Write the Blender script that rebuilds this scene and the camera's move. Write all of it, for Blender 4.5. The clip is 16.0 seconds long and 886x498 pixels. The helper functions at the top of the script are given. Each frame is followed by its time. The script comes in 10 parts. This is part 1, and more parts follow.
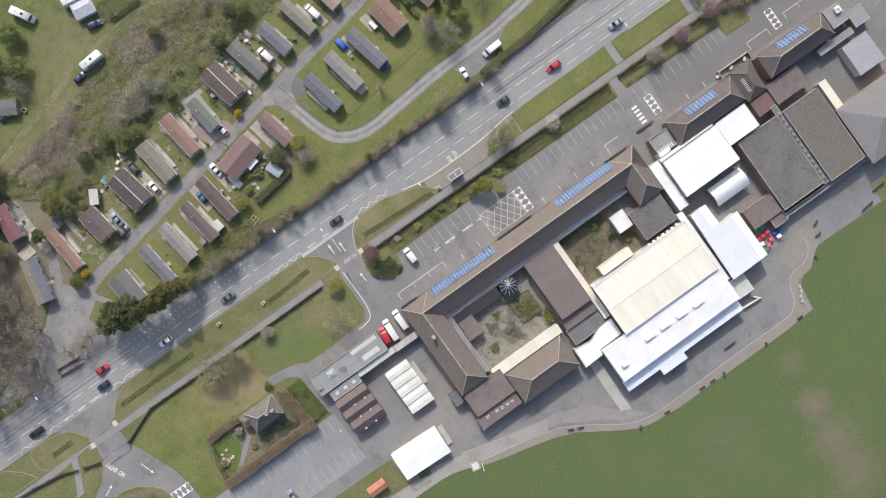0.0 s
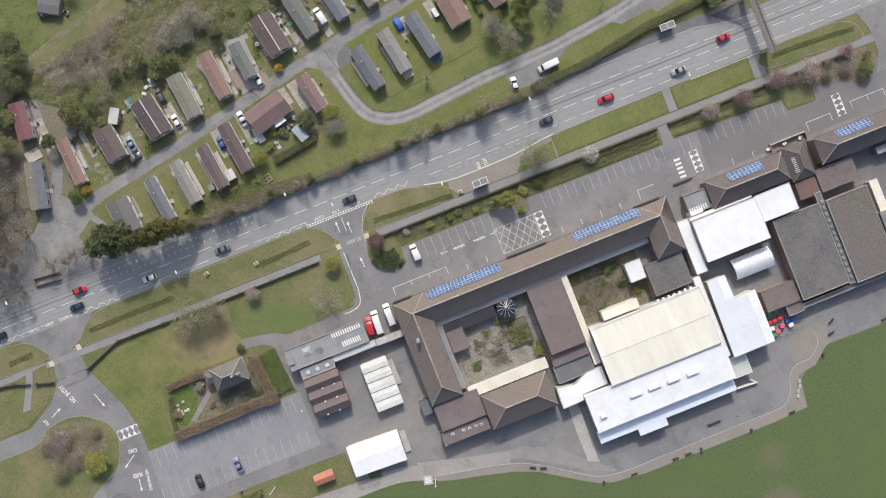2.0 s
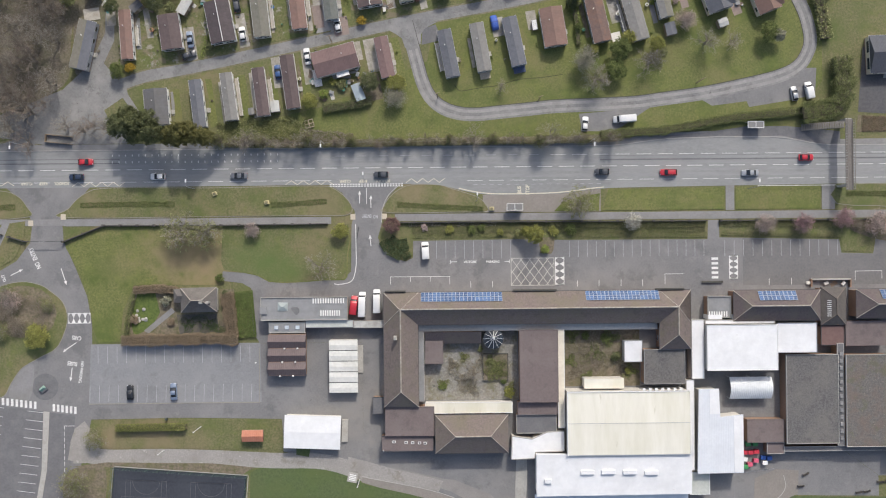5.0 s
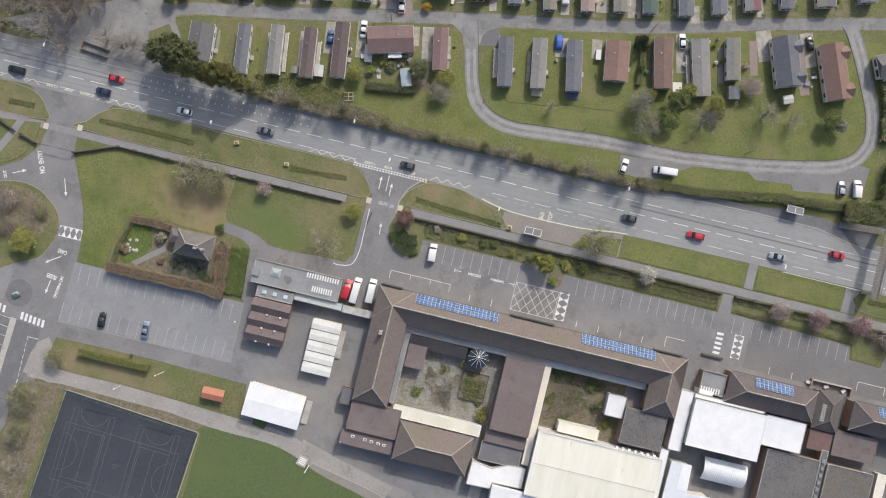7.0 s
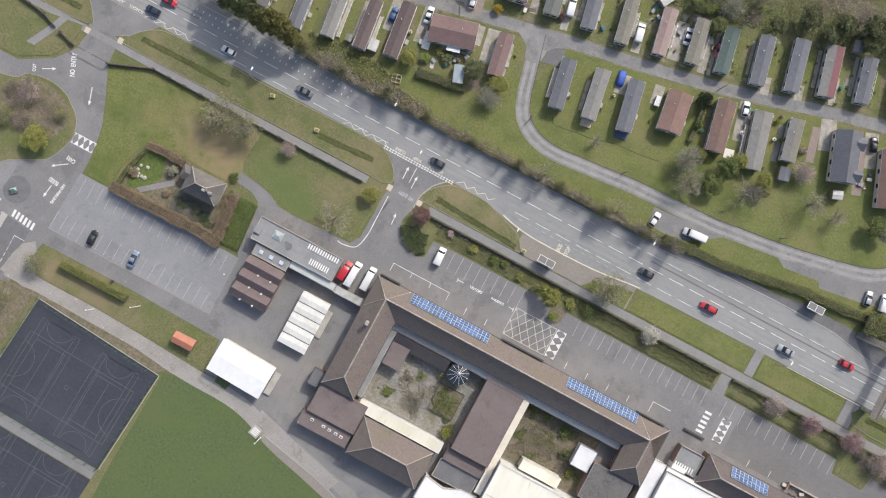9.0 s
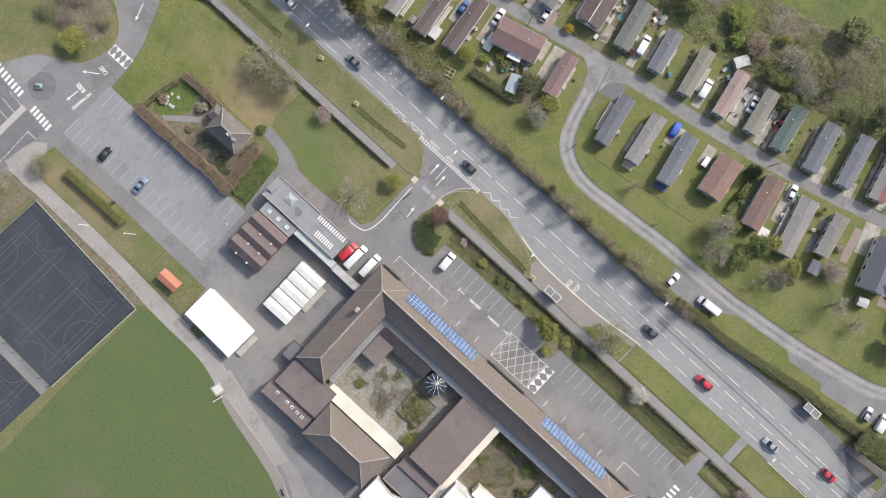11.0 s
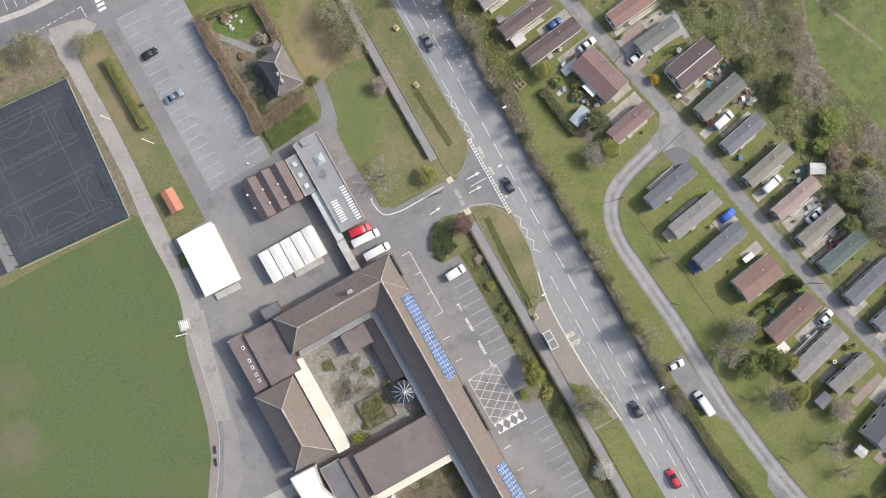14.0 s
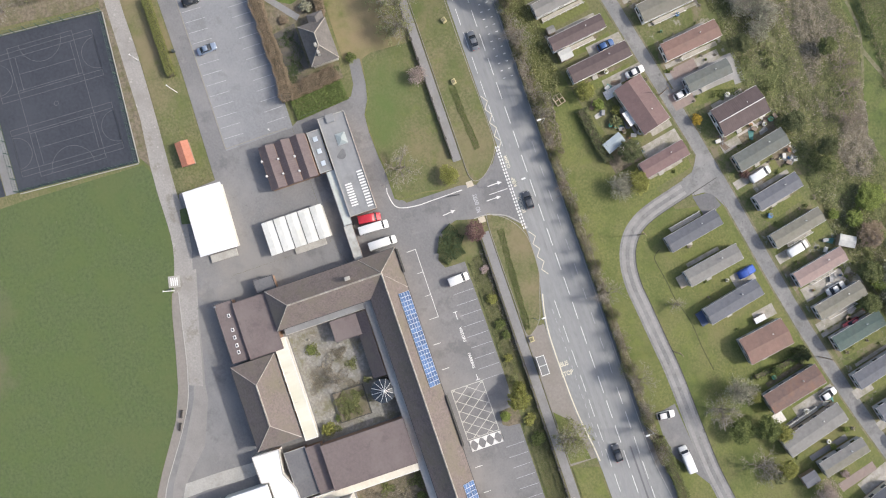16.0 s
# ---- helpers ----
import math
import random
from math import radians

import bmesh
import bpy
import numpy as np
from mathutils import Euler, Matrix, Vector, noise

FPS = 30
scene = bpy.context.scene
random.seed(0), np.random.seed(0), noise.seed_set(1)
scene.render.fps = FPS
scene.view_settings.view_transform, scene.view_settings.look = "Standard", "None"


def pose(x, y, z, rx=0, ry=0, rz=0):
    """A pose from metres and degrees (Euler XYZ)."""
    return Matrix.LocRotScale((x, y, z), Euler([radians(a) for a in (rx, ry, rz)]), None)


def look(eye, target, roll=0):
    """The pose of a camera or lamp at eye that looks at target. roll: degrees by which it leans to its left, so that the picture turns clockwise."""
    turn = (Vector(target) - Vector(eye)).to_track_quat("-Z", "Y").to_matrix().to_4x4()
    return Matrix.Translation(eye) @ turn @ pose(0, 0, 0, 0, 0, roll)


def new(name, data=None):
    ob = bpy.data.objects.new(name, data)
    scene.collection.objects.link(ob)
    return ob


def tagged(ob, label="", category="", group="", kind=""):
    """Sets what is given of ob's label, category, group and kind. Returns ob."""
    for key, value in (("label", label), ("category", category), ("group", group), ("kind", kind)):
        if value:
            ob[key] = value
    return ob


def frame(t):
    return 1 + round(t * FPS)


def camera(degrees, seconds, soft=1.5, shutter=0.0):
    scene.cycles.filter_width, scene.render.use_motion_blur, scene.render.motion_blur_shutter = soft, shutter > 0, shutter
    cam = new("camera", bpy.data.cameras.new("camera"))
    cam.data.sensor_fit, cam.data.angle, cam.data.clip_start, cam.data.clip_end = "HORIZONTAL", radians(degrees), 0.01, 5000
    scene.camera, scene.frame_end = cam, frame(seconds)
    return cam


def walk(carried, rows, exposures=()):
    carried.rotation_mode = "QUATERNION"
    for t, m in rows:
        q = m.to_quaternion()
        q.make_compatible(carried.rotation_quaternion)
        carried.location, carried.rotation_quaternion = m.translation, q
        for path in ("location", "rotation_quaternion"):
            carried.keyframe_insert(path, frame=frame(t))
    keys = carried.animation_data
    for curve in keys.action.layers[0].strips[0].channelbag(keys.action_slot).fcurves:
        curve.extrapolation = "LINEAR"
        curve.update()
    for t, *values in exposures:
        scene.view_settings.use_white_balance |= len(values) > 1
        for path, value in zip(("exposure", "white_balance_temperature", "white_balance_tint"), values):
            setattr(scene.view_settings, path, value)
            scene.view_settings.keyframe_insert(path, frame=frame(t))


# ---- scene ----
cam = camera(56.0, 16.0, soft=1.1)
PATH = [
    (0, 0.00, 0.00, 239.40, 0.279, -1.474, -35.500),
    (0.5, 0.28, -0.07, 237.60, 0.252, -1.319, -31.964),
    (1, 0.57, -0.14, 235.64, 0.225, -1.174, -28.476),
    (1.5, 0.73, -0.11, 233.60, 0.204, -1.045, -25.070),
    (2, 0.76, 0.07, 231.84, 0.184, -0.932, -21.592),
    (2.5, 0.68, 0.31, 230.27, 0.170, -0.840, -18.069),
    (3, 0.50, 0.56, 228.79, 0.165, -0.769, -14.525),
    (3.5, 0.24, 0.76, 227.30, 0.172, -0.718, -10.986),
    (4, -0.08, 0.83, 225.70, 0.194, -0.684, -7.479),
    (6.5, -1.79, 0.77, 217.28, 0.388, -0.555, 10.029),
    (7, -1.95, 0.85, 215.63, 0.452, -0.482, 13.649),
    (7.5, -1.92, 0.80, 214.03, 0.521, -0.375, 17.240),
    (8, -1.88, 0.80, 212.41, 0.593, -0.261, 20.879),
    (8.5, -1.92, 0.92, 210.48, 0.658, -0.167, 24.553),
    (9, -2.28, 0.96, 208.28, 0.702, -0.094, 28.190),
    (11.5, -4.03, 1.19, 199.86, 0.787, 0.147, 46.058),
    (12, -4.36, 1.21, 198.24, 0.816, 0.196, 49.427),
    (12.5, -4.65, 1.20, 196.60, 0.860, 0.250, 52.563),
    (13, -4.90, 1.15, 194.85, 0.918, 0.311, 55.439),
    (13.5, -5.09, 1.09, 193.07, 0.996, 0.380, 58.130),
    (14, -5.18, 1.04, 191.34, 1.095, 0.455, 60.714),
    (14.5, -5.16, 1.03, 189.76, 1.211, 0.531, 63.266),
    (15, -4.99, 1.08, 188.40, 1.340, 0.605, 65.864),
    (15.5, -4.81, 0.97, 186.85, 1.480, 0.696, 68.459),
    (16, -4.61, 0.99, 185.25, 1.633, 0.785, 71.149),
]
walk(cam, [(t, pose(*p)) for t, *p in PATH], exposures=((0, 0.38), (2, 0.30), (4, 0.17), (6.5, 0.20), (8, 0.27), (9, 0.35), (11.5, 0.52), (13, 0.55), (16, 0.53)))

# ---- light ----
SUN_AZ, SUN_EL = 14.5, 41.0
world = bpy.data.worlds.new("sky")
scene.world = world
world.use_nodes = True
wn = world.node_tree
sky = wn.nodes.new("ShaderNodeTexSky")
sky.sky_type, sky.sun_disc = "NISHITA", False
sky.sun_elevation, sky.sun_rotation = radians(SUN_EL), radians(SUN_AZ)
sky.dust_density, sky.air_density, sky.ozone_density = 4.0, 0.95, 0.8
wn.nodes["Background"].inputs[1].default_value = 0.15
wn.links.new(sky.outputs[0], wn.nodes["Background"].inputs[0])
sun_data = bpy.data.lights.new("sun", "SUN")
sun_data.energy, sun_data.angle, sun_data.color = 2.05, radians(0.9), (1.0, 0.965, 0.905)
sun = new("sun", sun_data)
saz, sel = radians(SUN_AZ), radians(SUN_EL)
sun.matrix_world = look((0, 0, 300), (-300 * math.sin(saz) * math.cos(sel), -300 * math.cos(saz) * math.cos(sel), 300 - 300 * math.sin(sel)))

# ---- materials ----
MATS = {}


def surf(name, a, b, scale=2.0, c=None, big=0.06, amount=0.6, rough=0.85, bump=0.15, metal=0.0, space="world", stretch=(1, 1, 1), island=0.0, vary=0.0, detail=6.0, spec=0.3, speck=None, crisp=0.18, drifts=()):
    """Two colours mixed by a fine noise, a third by a broad one, with relief from the fine noise."""
    if name in MATS:
        return MATS[name]
    m = bpy.data.materials.new(name)
    m.use_nodes = True
    nt = m.node_tree
    nd, ln = nt.nodes, nt.links
    bsdf = nd["Principled BSDF"]
    bsdf.inputs["Roughness"].default_value = rough
    bsdf.inputs["Metallic"].default_value = metal
    bsdf.inputs["Specular IOR Level"].default_value = spec
    if space == "world":
        src = nd.new("ShaderNodeNewGeometry").outputs["Position"]
    else:
        src = nd.new("ShaderNodeTexCoord").outputs["Object"]
    mp = nd.new("ShaderNodeMapping")
    mp.inputs["Scale"].default_value = stretch
    ln.new(src, mp.inputs[0])

    def tex(s, d=detail, ro=0.66):
        n = nd.new("ShaderNodeTexNoise")
        n.inputs["Scale"].default_value, n.inputs["Detail"].default_value, n.inputs["Roughness"].default_value = s, d, ro
        ln.new(mp.outputs[0], n.inputs["Vector"])
        return n.outputs["Fac"]

    def ramp(fac, lo, hi):
        r = nd.new("ShaderNodeMapRange")
        r.inputs["From Min"].default_value, r.inputs["From Max"].default_value = lo, hi
        ln.new(fac, r.inputs["Value"])
        return r.outputs[0]

    def mix(fac, p, q, mode="MIX"):
        x = nd.new("ShaderNodeMix")
        x.data_type, x.blend_type = "RGBA", mode
        for sock, v in ((x.inputs[0], fac), (x.inputs[6], p), (x.inputs[7], q)):
            if isinstance(v, bpy.types.NodeSocket):
                ln.new(v, sock)
            elif isinstance(v, (int, float)):
                sock.default_value = v
            else:
                sock.default_value = (*v, 1)
        return x.outputs[2]

    fine = tex(scale)
    col = mix(ramp(fine, 0.5 - crisp, 0.5 + crisp), a, b)
    if c is not None:
        broad = ramp(tex(big, 5.0, 0.65), 0.45, 0.68)
        k = nd.new("ShaderNodeMath")
        k.operation = "MULTIPLY"
        k.inputs[1].default_value = amount
        ln.new(broad, k.inputs[0])
        col = mix(k.outputs[0], col, c)
    for dc, ds, lo, hi, amt in drifts:
        k2 = nd.new("ShaderNodeMath")
        k2.operation = "MULTIPLY"
        k2.inputs[1].default_value = amt
        ln.new(ramp(tex(ds, 7.0, 0.7), lo, hi), k2.inputs[0])
        col = mix(k2.outputs[0], col, dc)
    if speck:
        thr, sc, cc = speck
        s2 = ramp(tex(sc, 3.0), thr, thr + 0.06)
        col = mix(s2, col, cc)
    if island or vary:
        h = nd.new("ShaderNodeHueSaturation")
        rnd = nd.new("ShaderNodeNewGeometry").outputs["Random Per Island"] if island else nd.new("ShaderNodeObjectInfo").outputs["Random"]
        amt = island or vary
        r = nd.new("ShaderNodeMapRange")
        r.inputs["To Min"].default_value, r.inputs["To Max"].default_value = 1 - amt, 1 + amt
        ln.new(rnd, r.inputs["Value"])
        ln.new(r.outputs[0], h.inputs["Value"])
        ln.new(col, h.inputs["Color"])
        col = h.outputs["Color"]
    ln.new(col, bsdf.inputs["Base Color"])
    if bump:
        bp = nd.new("ShaderNodeBump")
        bp.inputs["Strength"].default_value, bp.inputs["Distance"].default_value = bump, 0.12
        ln.new(fine, bp.inputs["Height"])
        ln.new(bp.outputs[0], bsdf.inputs["Normal"])
    MATS[name] = m
    return m


def ribbed(name, a, b, pitch=0.3, axis="X", rough=0.6, metal=0.0, depth=0.4, vary=0.12, stain=None, amount=0.5):
    """Sheet or tile covering with ribs across one local axis, streaked by weather."""
    if name in MATS:
        return MATS[name]
    m = surf(name, a, b, scale=1.3, c=stain or a, big=0.25, amount=amount, rough=rough, metal=metal, bump=0.0, space="object", vary=vary)
    nd, ln = m.node_tree.nodes, m.node_tree.links
    wv = nd.new("ShaderNodeTexWave")
    wv.bands_direction = axis
    wv.inputs["Scale"].default_value = 0.314 / pitch
    wv.inputs["Distortion"].default_value = 0.15
    ln.new(nd.new("ShaderNodeTexCoord").outputs["Object"], wv.inputs["Vector"])
    bp = nd.new("ShaderNodeBump")
    bp.inputs["Strength"].default_value, bp.inputs["Distance"].default_value = depth, 0.05
    ln.new(wv.outputs["Fac"], bp.inputs["Height"])
    ln.new(bp.outputs[0], nd["Principled BSDF"].inputs["Normal"])
    return m


def plain(name, colour, rough=0.5, metal=0.0, spec=0.5, coat=0.0):
    m = surf(name, colour, tuple(v * 0.86 for v in colour), scale=6.0, rough=rough, metal=metal, bump=0.0, spec=spec)
    m.node_tree.nodes["Principled BSDF"].inputs["Coat Weight"].default_value = coat
    return m


def glassy(name, colour=(0.03, 0.04, 0.05), rough=0.08):
    return surf(name, colour, tuple(v * 1.5 for v in colour), scale=0.4, rough=rough, bump=0.0, spec=0.6)


M_GRASS = surf("rough_grass", a=(0.108, 0.114, 0.05), b=(0.185, 0.178, 0.09), crisp=0.13, scale=1.9, c=(0.1, 0.128, 0.042), big=0.11, amount=0.9, bump=0.4, drifts=(((0.21, 0.175, 0.1), 0.07, 0.5, 0.66, 0.75), ((0.14, 0.16, 0.05), 0.35, 0.52, 0.66, 0.6), ((0.075, 0.09, 0.035), 0.9, 0.58, 0.68, 0.5)))
M_LAWN = surf("lawn_grass", a=(0.105, 0.12, 0.04), b=(0.182, 0.192, 0.07), crisp=0.14, scale=1.9, c=(0.09, 0.122, 0.032), big=0.13, amount=0.9, bump=0.35, drifts=(((0.195, 0.175, 0.082), 0.06, 0.48, 0.66, 0.7), ((0.155, 0.175, 0.05), 0.28, 0.5, 0.64, 0.6), ((0.075, 0.095, 0.03), 0.8, 0.58, 0.68, 0.45)))
M_FIELD = surf("mown_field_grass", a=(0.07, 0.099, 0.041), b=(0.111, 0.141, 0.06), crisp=0.17, scale=1.5, c=(0.088, 0.13, 0.037), big=0.1, amount=0.7, bump=0.25, speck=(0.69, 1.1, (0.15, 0.162, 0.095)), drifts=(((0.112, 0.126, 0.06), 0.05, 0.5, 0.68, 0.6), ((0.085, 0.125, 0.045), 0.3, 0.5, 0.64, 0.5)))
M_MEADOW = surf("meadow_grass", a=(0.074, 0.096, 0.032), b=(0.145, 0.158, 0.06), crisp=0.14, scale=1.8, c=(0.072, 0.112, 0.028), big=0.09, amount=0.8, bump=0.4, drifts=(((0.15, 0.145, 0.07), 0.06, 0.52, 0.68, 0.55), ((0.135, 0.165, 0.048), 0.14, 0.47, 0.58, 0.75), ((0.062, 0.084, 0.03), 0.35, 0.5, 0.62, 0.6)))
M_GARDEN = surf("mixed_garden_ground", a=(0.105, 0.115, 0.045), b=(0.18, 0.178, 0.085), crisp=0.12, scale=1.7, c=(0.1, 0.13, 0.035), big=0.16, amount=0.9, bump=0.4, drifts=(((0.2, 0.165, 0.115), 0.13, 0.5, 0.58, 0.85), ((0.3, 0.28, 0.245), 0.22, 0.57, 0.62, 0.85), ((0.08, 0.092, 0.04), 0.5, 0.56, 0.64, 0.7)))
M_SCRUB = surf("bramble_scrub", a=(0.13, 0.13, 0.065), b=(0.2, 0.188, 0.105), crisp=0.12, scale=2.0, c=(0.175, 0.15, 0.11), big=0.075, amount=0.8, bump=0.6, drifts=(((0.12, 0.145, 0.055), 0.16, 0.5, 0.62, 0.7),))
M_LITTER = surf("leaf_litter", a=(0.13, 0.112, 0.082), b=(0.235, 0.205, 0.16), crisp=0.13, scale=2.2, c=(0.125, 0.13, 0.06), big=0.1, amount=0.7, bump=0.8)
M_ROAD = surf("worn_road_asphalt", (0.222, 0.227, 0.226), (0.272, 0.277, 0.274), scale=2.4, c=(0.3, 0.303, 0.298), big=0.09, amount=0.7, rough=0.8, bump=0.08, stretch=(0.4, 1, 1), drifts=(((0.185, 0.188, 0.19), 0.3, 0.56, 0.64, 0.45), ((0.33, 0.332, 0.327), 0.8, 0.6, 0.67, 0.5)))
M_TRENCH = surf("dark_patched_asphalt", (0.13, 0.13, 0.137), (0.165, 0.165, 0.17), scale=2.0, rough=0.85, c=(0.2, 0.2, 0.2), big=0.3, amount=0.6, bump=0.1)
M_YARD = surf("school_yard_tarmac", (0.165, 0.165, 0.168), (0.212, 0.211, 0.212), scale=2.2, c=(0.25, 0.246, 0.242), big=0.07, amount=0.8, rough=0.88, bump=0.08, drifts=(((0.135, 0.134, 0.136), 0.12, 0.54, 0.62, 0.6), ((0.262, 0.255, 0.246), 0.3, 0.57, 0.64, 0.45), ((0.12, 0.118, 0.116), 1.2, 0.62, 0.68, 0.5)))
M_CARPARK = surf("pale_car_park_tarmac", (0.205, 0.21, 0.219), (0.255, 0.26, 0.268), scale=2.2, c=(0.29, 0.292, 0.296), big=0.06, amount=0.8, rough=0.85, bump=0.08, drifts=(((0.185, 0.186, 0.19), 0.14, 0.54, 0.62, 0.6), ((0.31, 0.312, 0.316), 0.4, 0.58, 0.66, 0.4)))
M_LANE = surf("site_lane_tarmac", (0.175, 0.176, 0.175), (0.235, 0.234, 0.23), scale=2.0, c=(0.3, 0.294, 0.282), big=0.16, amount=0.8, rough=0.9, bump=0.12, speck=(0.65, 0.9, (0.135, 0.133, 0.128)), drifts=(((0.155, 0.152, 0.147), 0.3, 0.55, 0.62, 0.7),))
M_PATH = surf("grey_footpath", (0.22, 0.218, 0.22), (0.265, 0.262, 0.26), scale=2.0, c=(0.19, 0.185, 0.17), big=0.2, amount=0.6, rough=0.9, bump=0.08)
M_BUFF = surf("buff_gravel_path", (0.27, 0.257, 0.24), (0.36, 0.342, 0.32), scale=2.4, c=(0.24, 0.228, 0.21), big=0.13, amount=0.8, rough=0.95, bump=0.12, speck=(0.64, 0.6, (0.4, 0.38, 0.35)), drifts=(((0.2, 0.185, 0.15), 0.25, 0.56, 0.64, 0.6),))
M_APRON = surf("brownish_tarmac", (0.225, 0.205, 0.185), (0.275, 0.252, 0.228), scale=2.0, c=(0.21, 0.195, 0.17), big=0.2, amount=0.6, rough=0.9, bump=0.08)
M_CONC = surf("concrete", (0.36, 0.35, 0.325), (0.45, 0.435, 0.4), scale=2.5, c=(0.28, 0.27, 0.24), big=0.4, amount=0.6, rough=0.9, bump=0.08)
M_KERB = surf("kerb_concrete", (0.34, 0.33, 0.31), (0.43, 0.42, 0.39), scale=3.0, rough=0.9, bump=0.05)
M_KERBDULL = surf("weathered_kerb", (0.24, 0.225, 0.19), (0.32, 0.3, 0.26), scale=3.0, rough=0.9, bump=0.05)
M_COURT = surf("dark_court_surface", (0.037, 0.042, 0.054), (0.054, 0.06, 0.074), scale=1.5, c=(0.064, 0.07, 0.084), big=0.08, amount=0.6, rough=0.85, bump=0.04)
M_WALLDARK = surf("dark_edging", (0.07, 0.07, 0.062), (0.11, 0.105, 0.095), scale=3.0, rough=0.95, bump=0.2)
M_WHITE = surf("worn_white_paint", (0.62, 0.62, 0.6), (0.78, 0.78, 0.76), scale=3.0, c=(0.45, 0.45, 0.44), big=0.5, amount=0.5, rough=0.7, bump=0.0)
M_FAINT = surf("thin_white_paint", (0.38, 0.39, 0.4), (0.5, 0.5, 0.51), scale=2.0, c=(0.28, 0.28, 0.29), big=0.5, amount=0.6, rough=0.7, bump=0.0)
M_YELLOW = surf("worn_yellow_paint", (0.58, 0.54, 0.42), (0.7, 0.66, 0.53), scale=3.0, c=(0.4, 0.38, 0.32), big=0.5, amount=0.5, rough=0.75, bump=0.0)
M_COURTLINE = surf("court_line_paint", (0.115, 0.12, 0.125), (0.175, 0.175, 0.175), scale=2.0, rough=0.8, bump=0.0)


def worn(m, spots, colour, scale=0.35):
    """Worn patches with ragged edges round given spots (x, y, radius, strength)."""
    nd, ln = m.node_tree.nodes, m.node_tree.links
    bsdf = nd["Principled BSDF"]
    geo = nd.new("ShaderNodeNewGeometry").outputs["Position"]
    nz = nd.new("ShaderNodeTexNoise")
    nz.inputs["Scale"].default_value, nz.inputs["Detail"].default_value = scale, 8
    ln.new(geo, nz.inputs["Vector"])
    for x, y, r, k in spots:
        d = nd.new("ShaderNodeVectorMath")
        d.operation = "DISTANCE"
        d.inputs[1].default_value = (x, y, 0)
        ln.new(geo, d.inputs[0])
        a = nd.new("ShaderNodeMath")
        a.operation = "MULTIPLY_ADD"
        a.inputs[1].default_value, a.inputs[2].default_value = 1.4 * r, -0.2 * r
        ln.new(nz.outputs["Fac"], a.inputs[0])
        b = nd.new("ShaderNodeMath")
        b.operation = "ADD"
        ln.new(a.outputs[0], b.inputs[0]), ln.new(d.outputs["Value"], b.inputs[1])
        f = nd.new("ShaderNodeMapRange")
        f.inputs["From Min"].default_value, f.inputs["From Max"].default_value = 0.5 * r, 1.6 * r
        f.inputs["To Min"].default_value, f.inputs["To Max"].default_value = k, 0
        ln.new(b.outputs[0], f.inputs["Value"])
        mx = nd.new("ShaderNodeMix")
        mx.data_type = "RGBA"
        ln.new(f.outputs[0], mx.inputs[0])
        ln.new(bsdf.inputs["Base Color"].links[0].from_socket, mx.inputs[6])
        mx.inputs[7].default_value = (*colour, 1)
        ln.new(mx.outputs[2], bsdf.inputs["Base Color"])


M_SOIL = surf("bare_garden_soil", (0.135, 0.113, 0.082), (0.22, 0.187, 0.138), scale=1.5, crisp=0.12, c=(0.13, 0.13, 0.06), big=0.3, amount=0.8, rough=0.95, bump=0.5, drifts=(((0.1, 0.105, 0.05), 0.5, 0.53, 0.64, 0.7), ((0.29, 0.255, 0.19), 1.1, 0.6, 0.66, 0.5)))
M_PAVE = surf("courtyard_paving", (0.2, 0.195, 0.175), (0.3, 0.29, 0.265), scale=1.6, crisp=0.12, c=(0.19, 0.165, 0.12), big=0.25, amount=0.8, rough=0.9, bump=0.25, drifts=(((0.15, 0.145, 0.08), 0.3, 0.5, 0.62, 0.7), ((0.36, 0.34, 0.29), 0.8, 0.58, 0.64, 0.6)))
M_TILER = surf("mossy_brown_roof_tiles", (0.138, 0.114, 0.107), (0.195, 0.163, 0.151), scale=2.4, c=(0.168, 0.148, 0.12), big=0.22, amount=0.8, rough=0.92, bump=0.3, speck=(0.66, 3.0, (0.235, 0.212, 0.185)), crisp=0.14, drifts=(((0.15, 0.14, 0.092), 0.09, 0.52, 0.66, 0.55), ((0.105, 0.088, 0.084), 0.5, 0.56, 0.66, 0.5)))
M_RIDGE = surf("pale_ridge_tiles", (0.27, 0.245, 0.21), (0.46, 0.43, 0.38), scale=1.6, crisp=0.1, c=(0.2, 0.175, 0.15), big=0.4, amount=0.7, rough=0.9, bump=0.2)
M_BRICK = surf("brown_brickwork", (0.26, 0.17, 0.12), (0.34, 0.225, 0.16), scale=5.0, c=(0.22, 0.16, 0.12), big=0.4, amount=0.5, rough=0.9, bump=0.2)
M_RENDER = surf("pale_wall_render", (0.55, 0.53, 0.49), (0.64, 0.62, 0.57), scale=1.5, c=(0.45, 0.43, 0.39), big=0.4, amount=0.5, rough=0.85, bump=0.04)
M_FLATBROWN = surf("brown_felt_roof", (0.148, 0.121, 0.118), (0.182, 0.15, 0.145), scale=1.6, c=(0.2, 0.17, 0.162), big=0.12, amount=0.7, rough=0.9, bump=0.08, drifts=(((0.12, 0.1, 0.098), 0.35, 0.55, 0.64, 0.5),))
M_FLATDARK = surf("lichened_grey_felt_roof", (0.098, 0.096, 0.096), (0.158, 0.154, 0.152), scale=2.2, c=(0.172, 0.162, 0.15), big=0.16, amount=0.8, rough=0.92, bump=0.3, speck=(0.64, 5.0, (0.22, 0.21, 0.195)), crisp=0.13, drifts=(((0.085, 0.083, 0.084), 0.4, 0.55, 0.64, 0.6),))
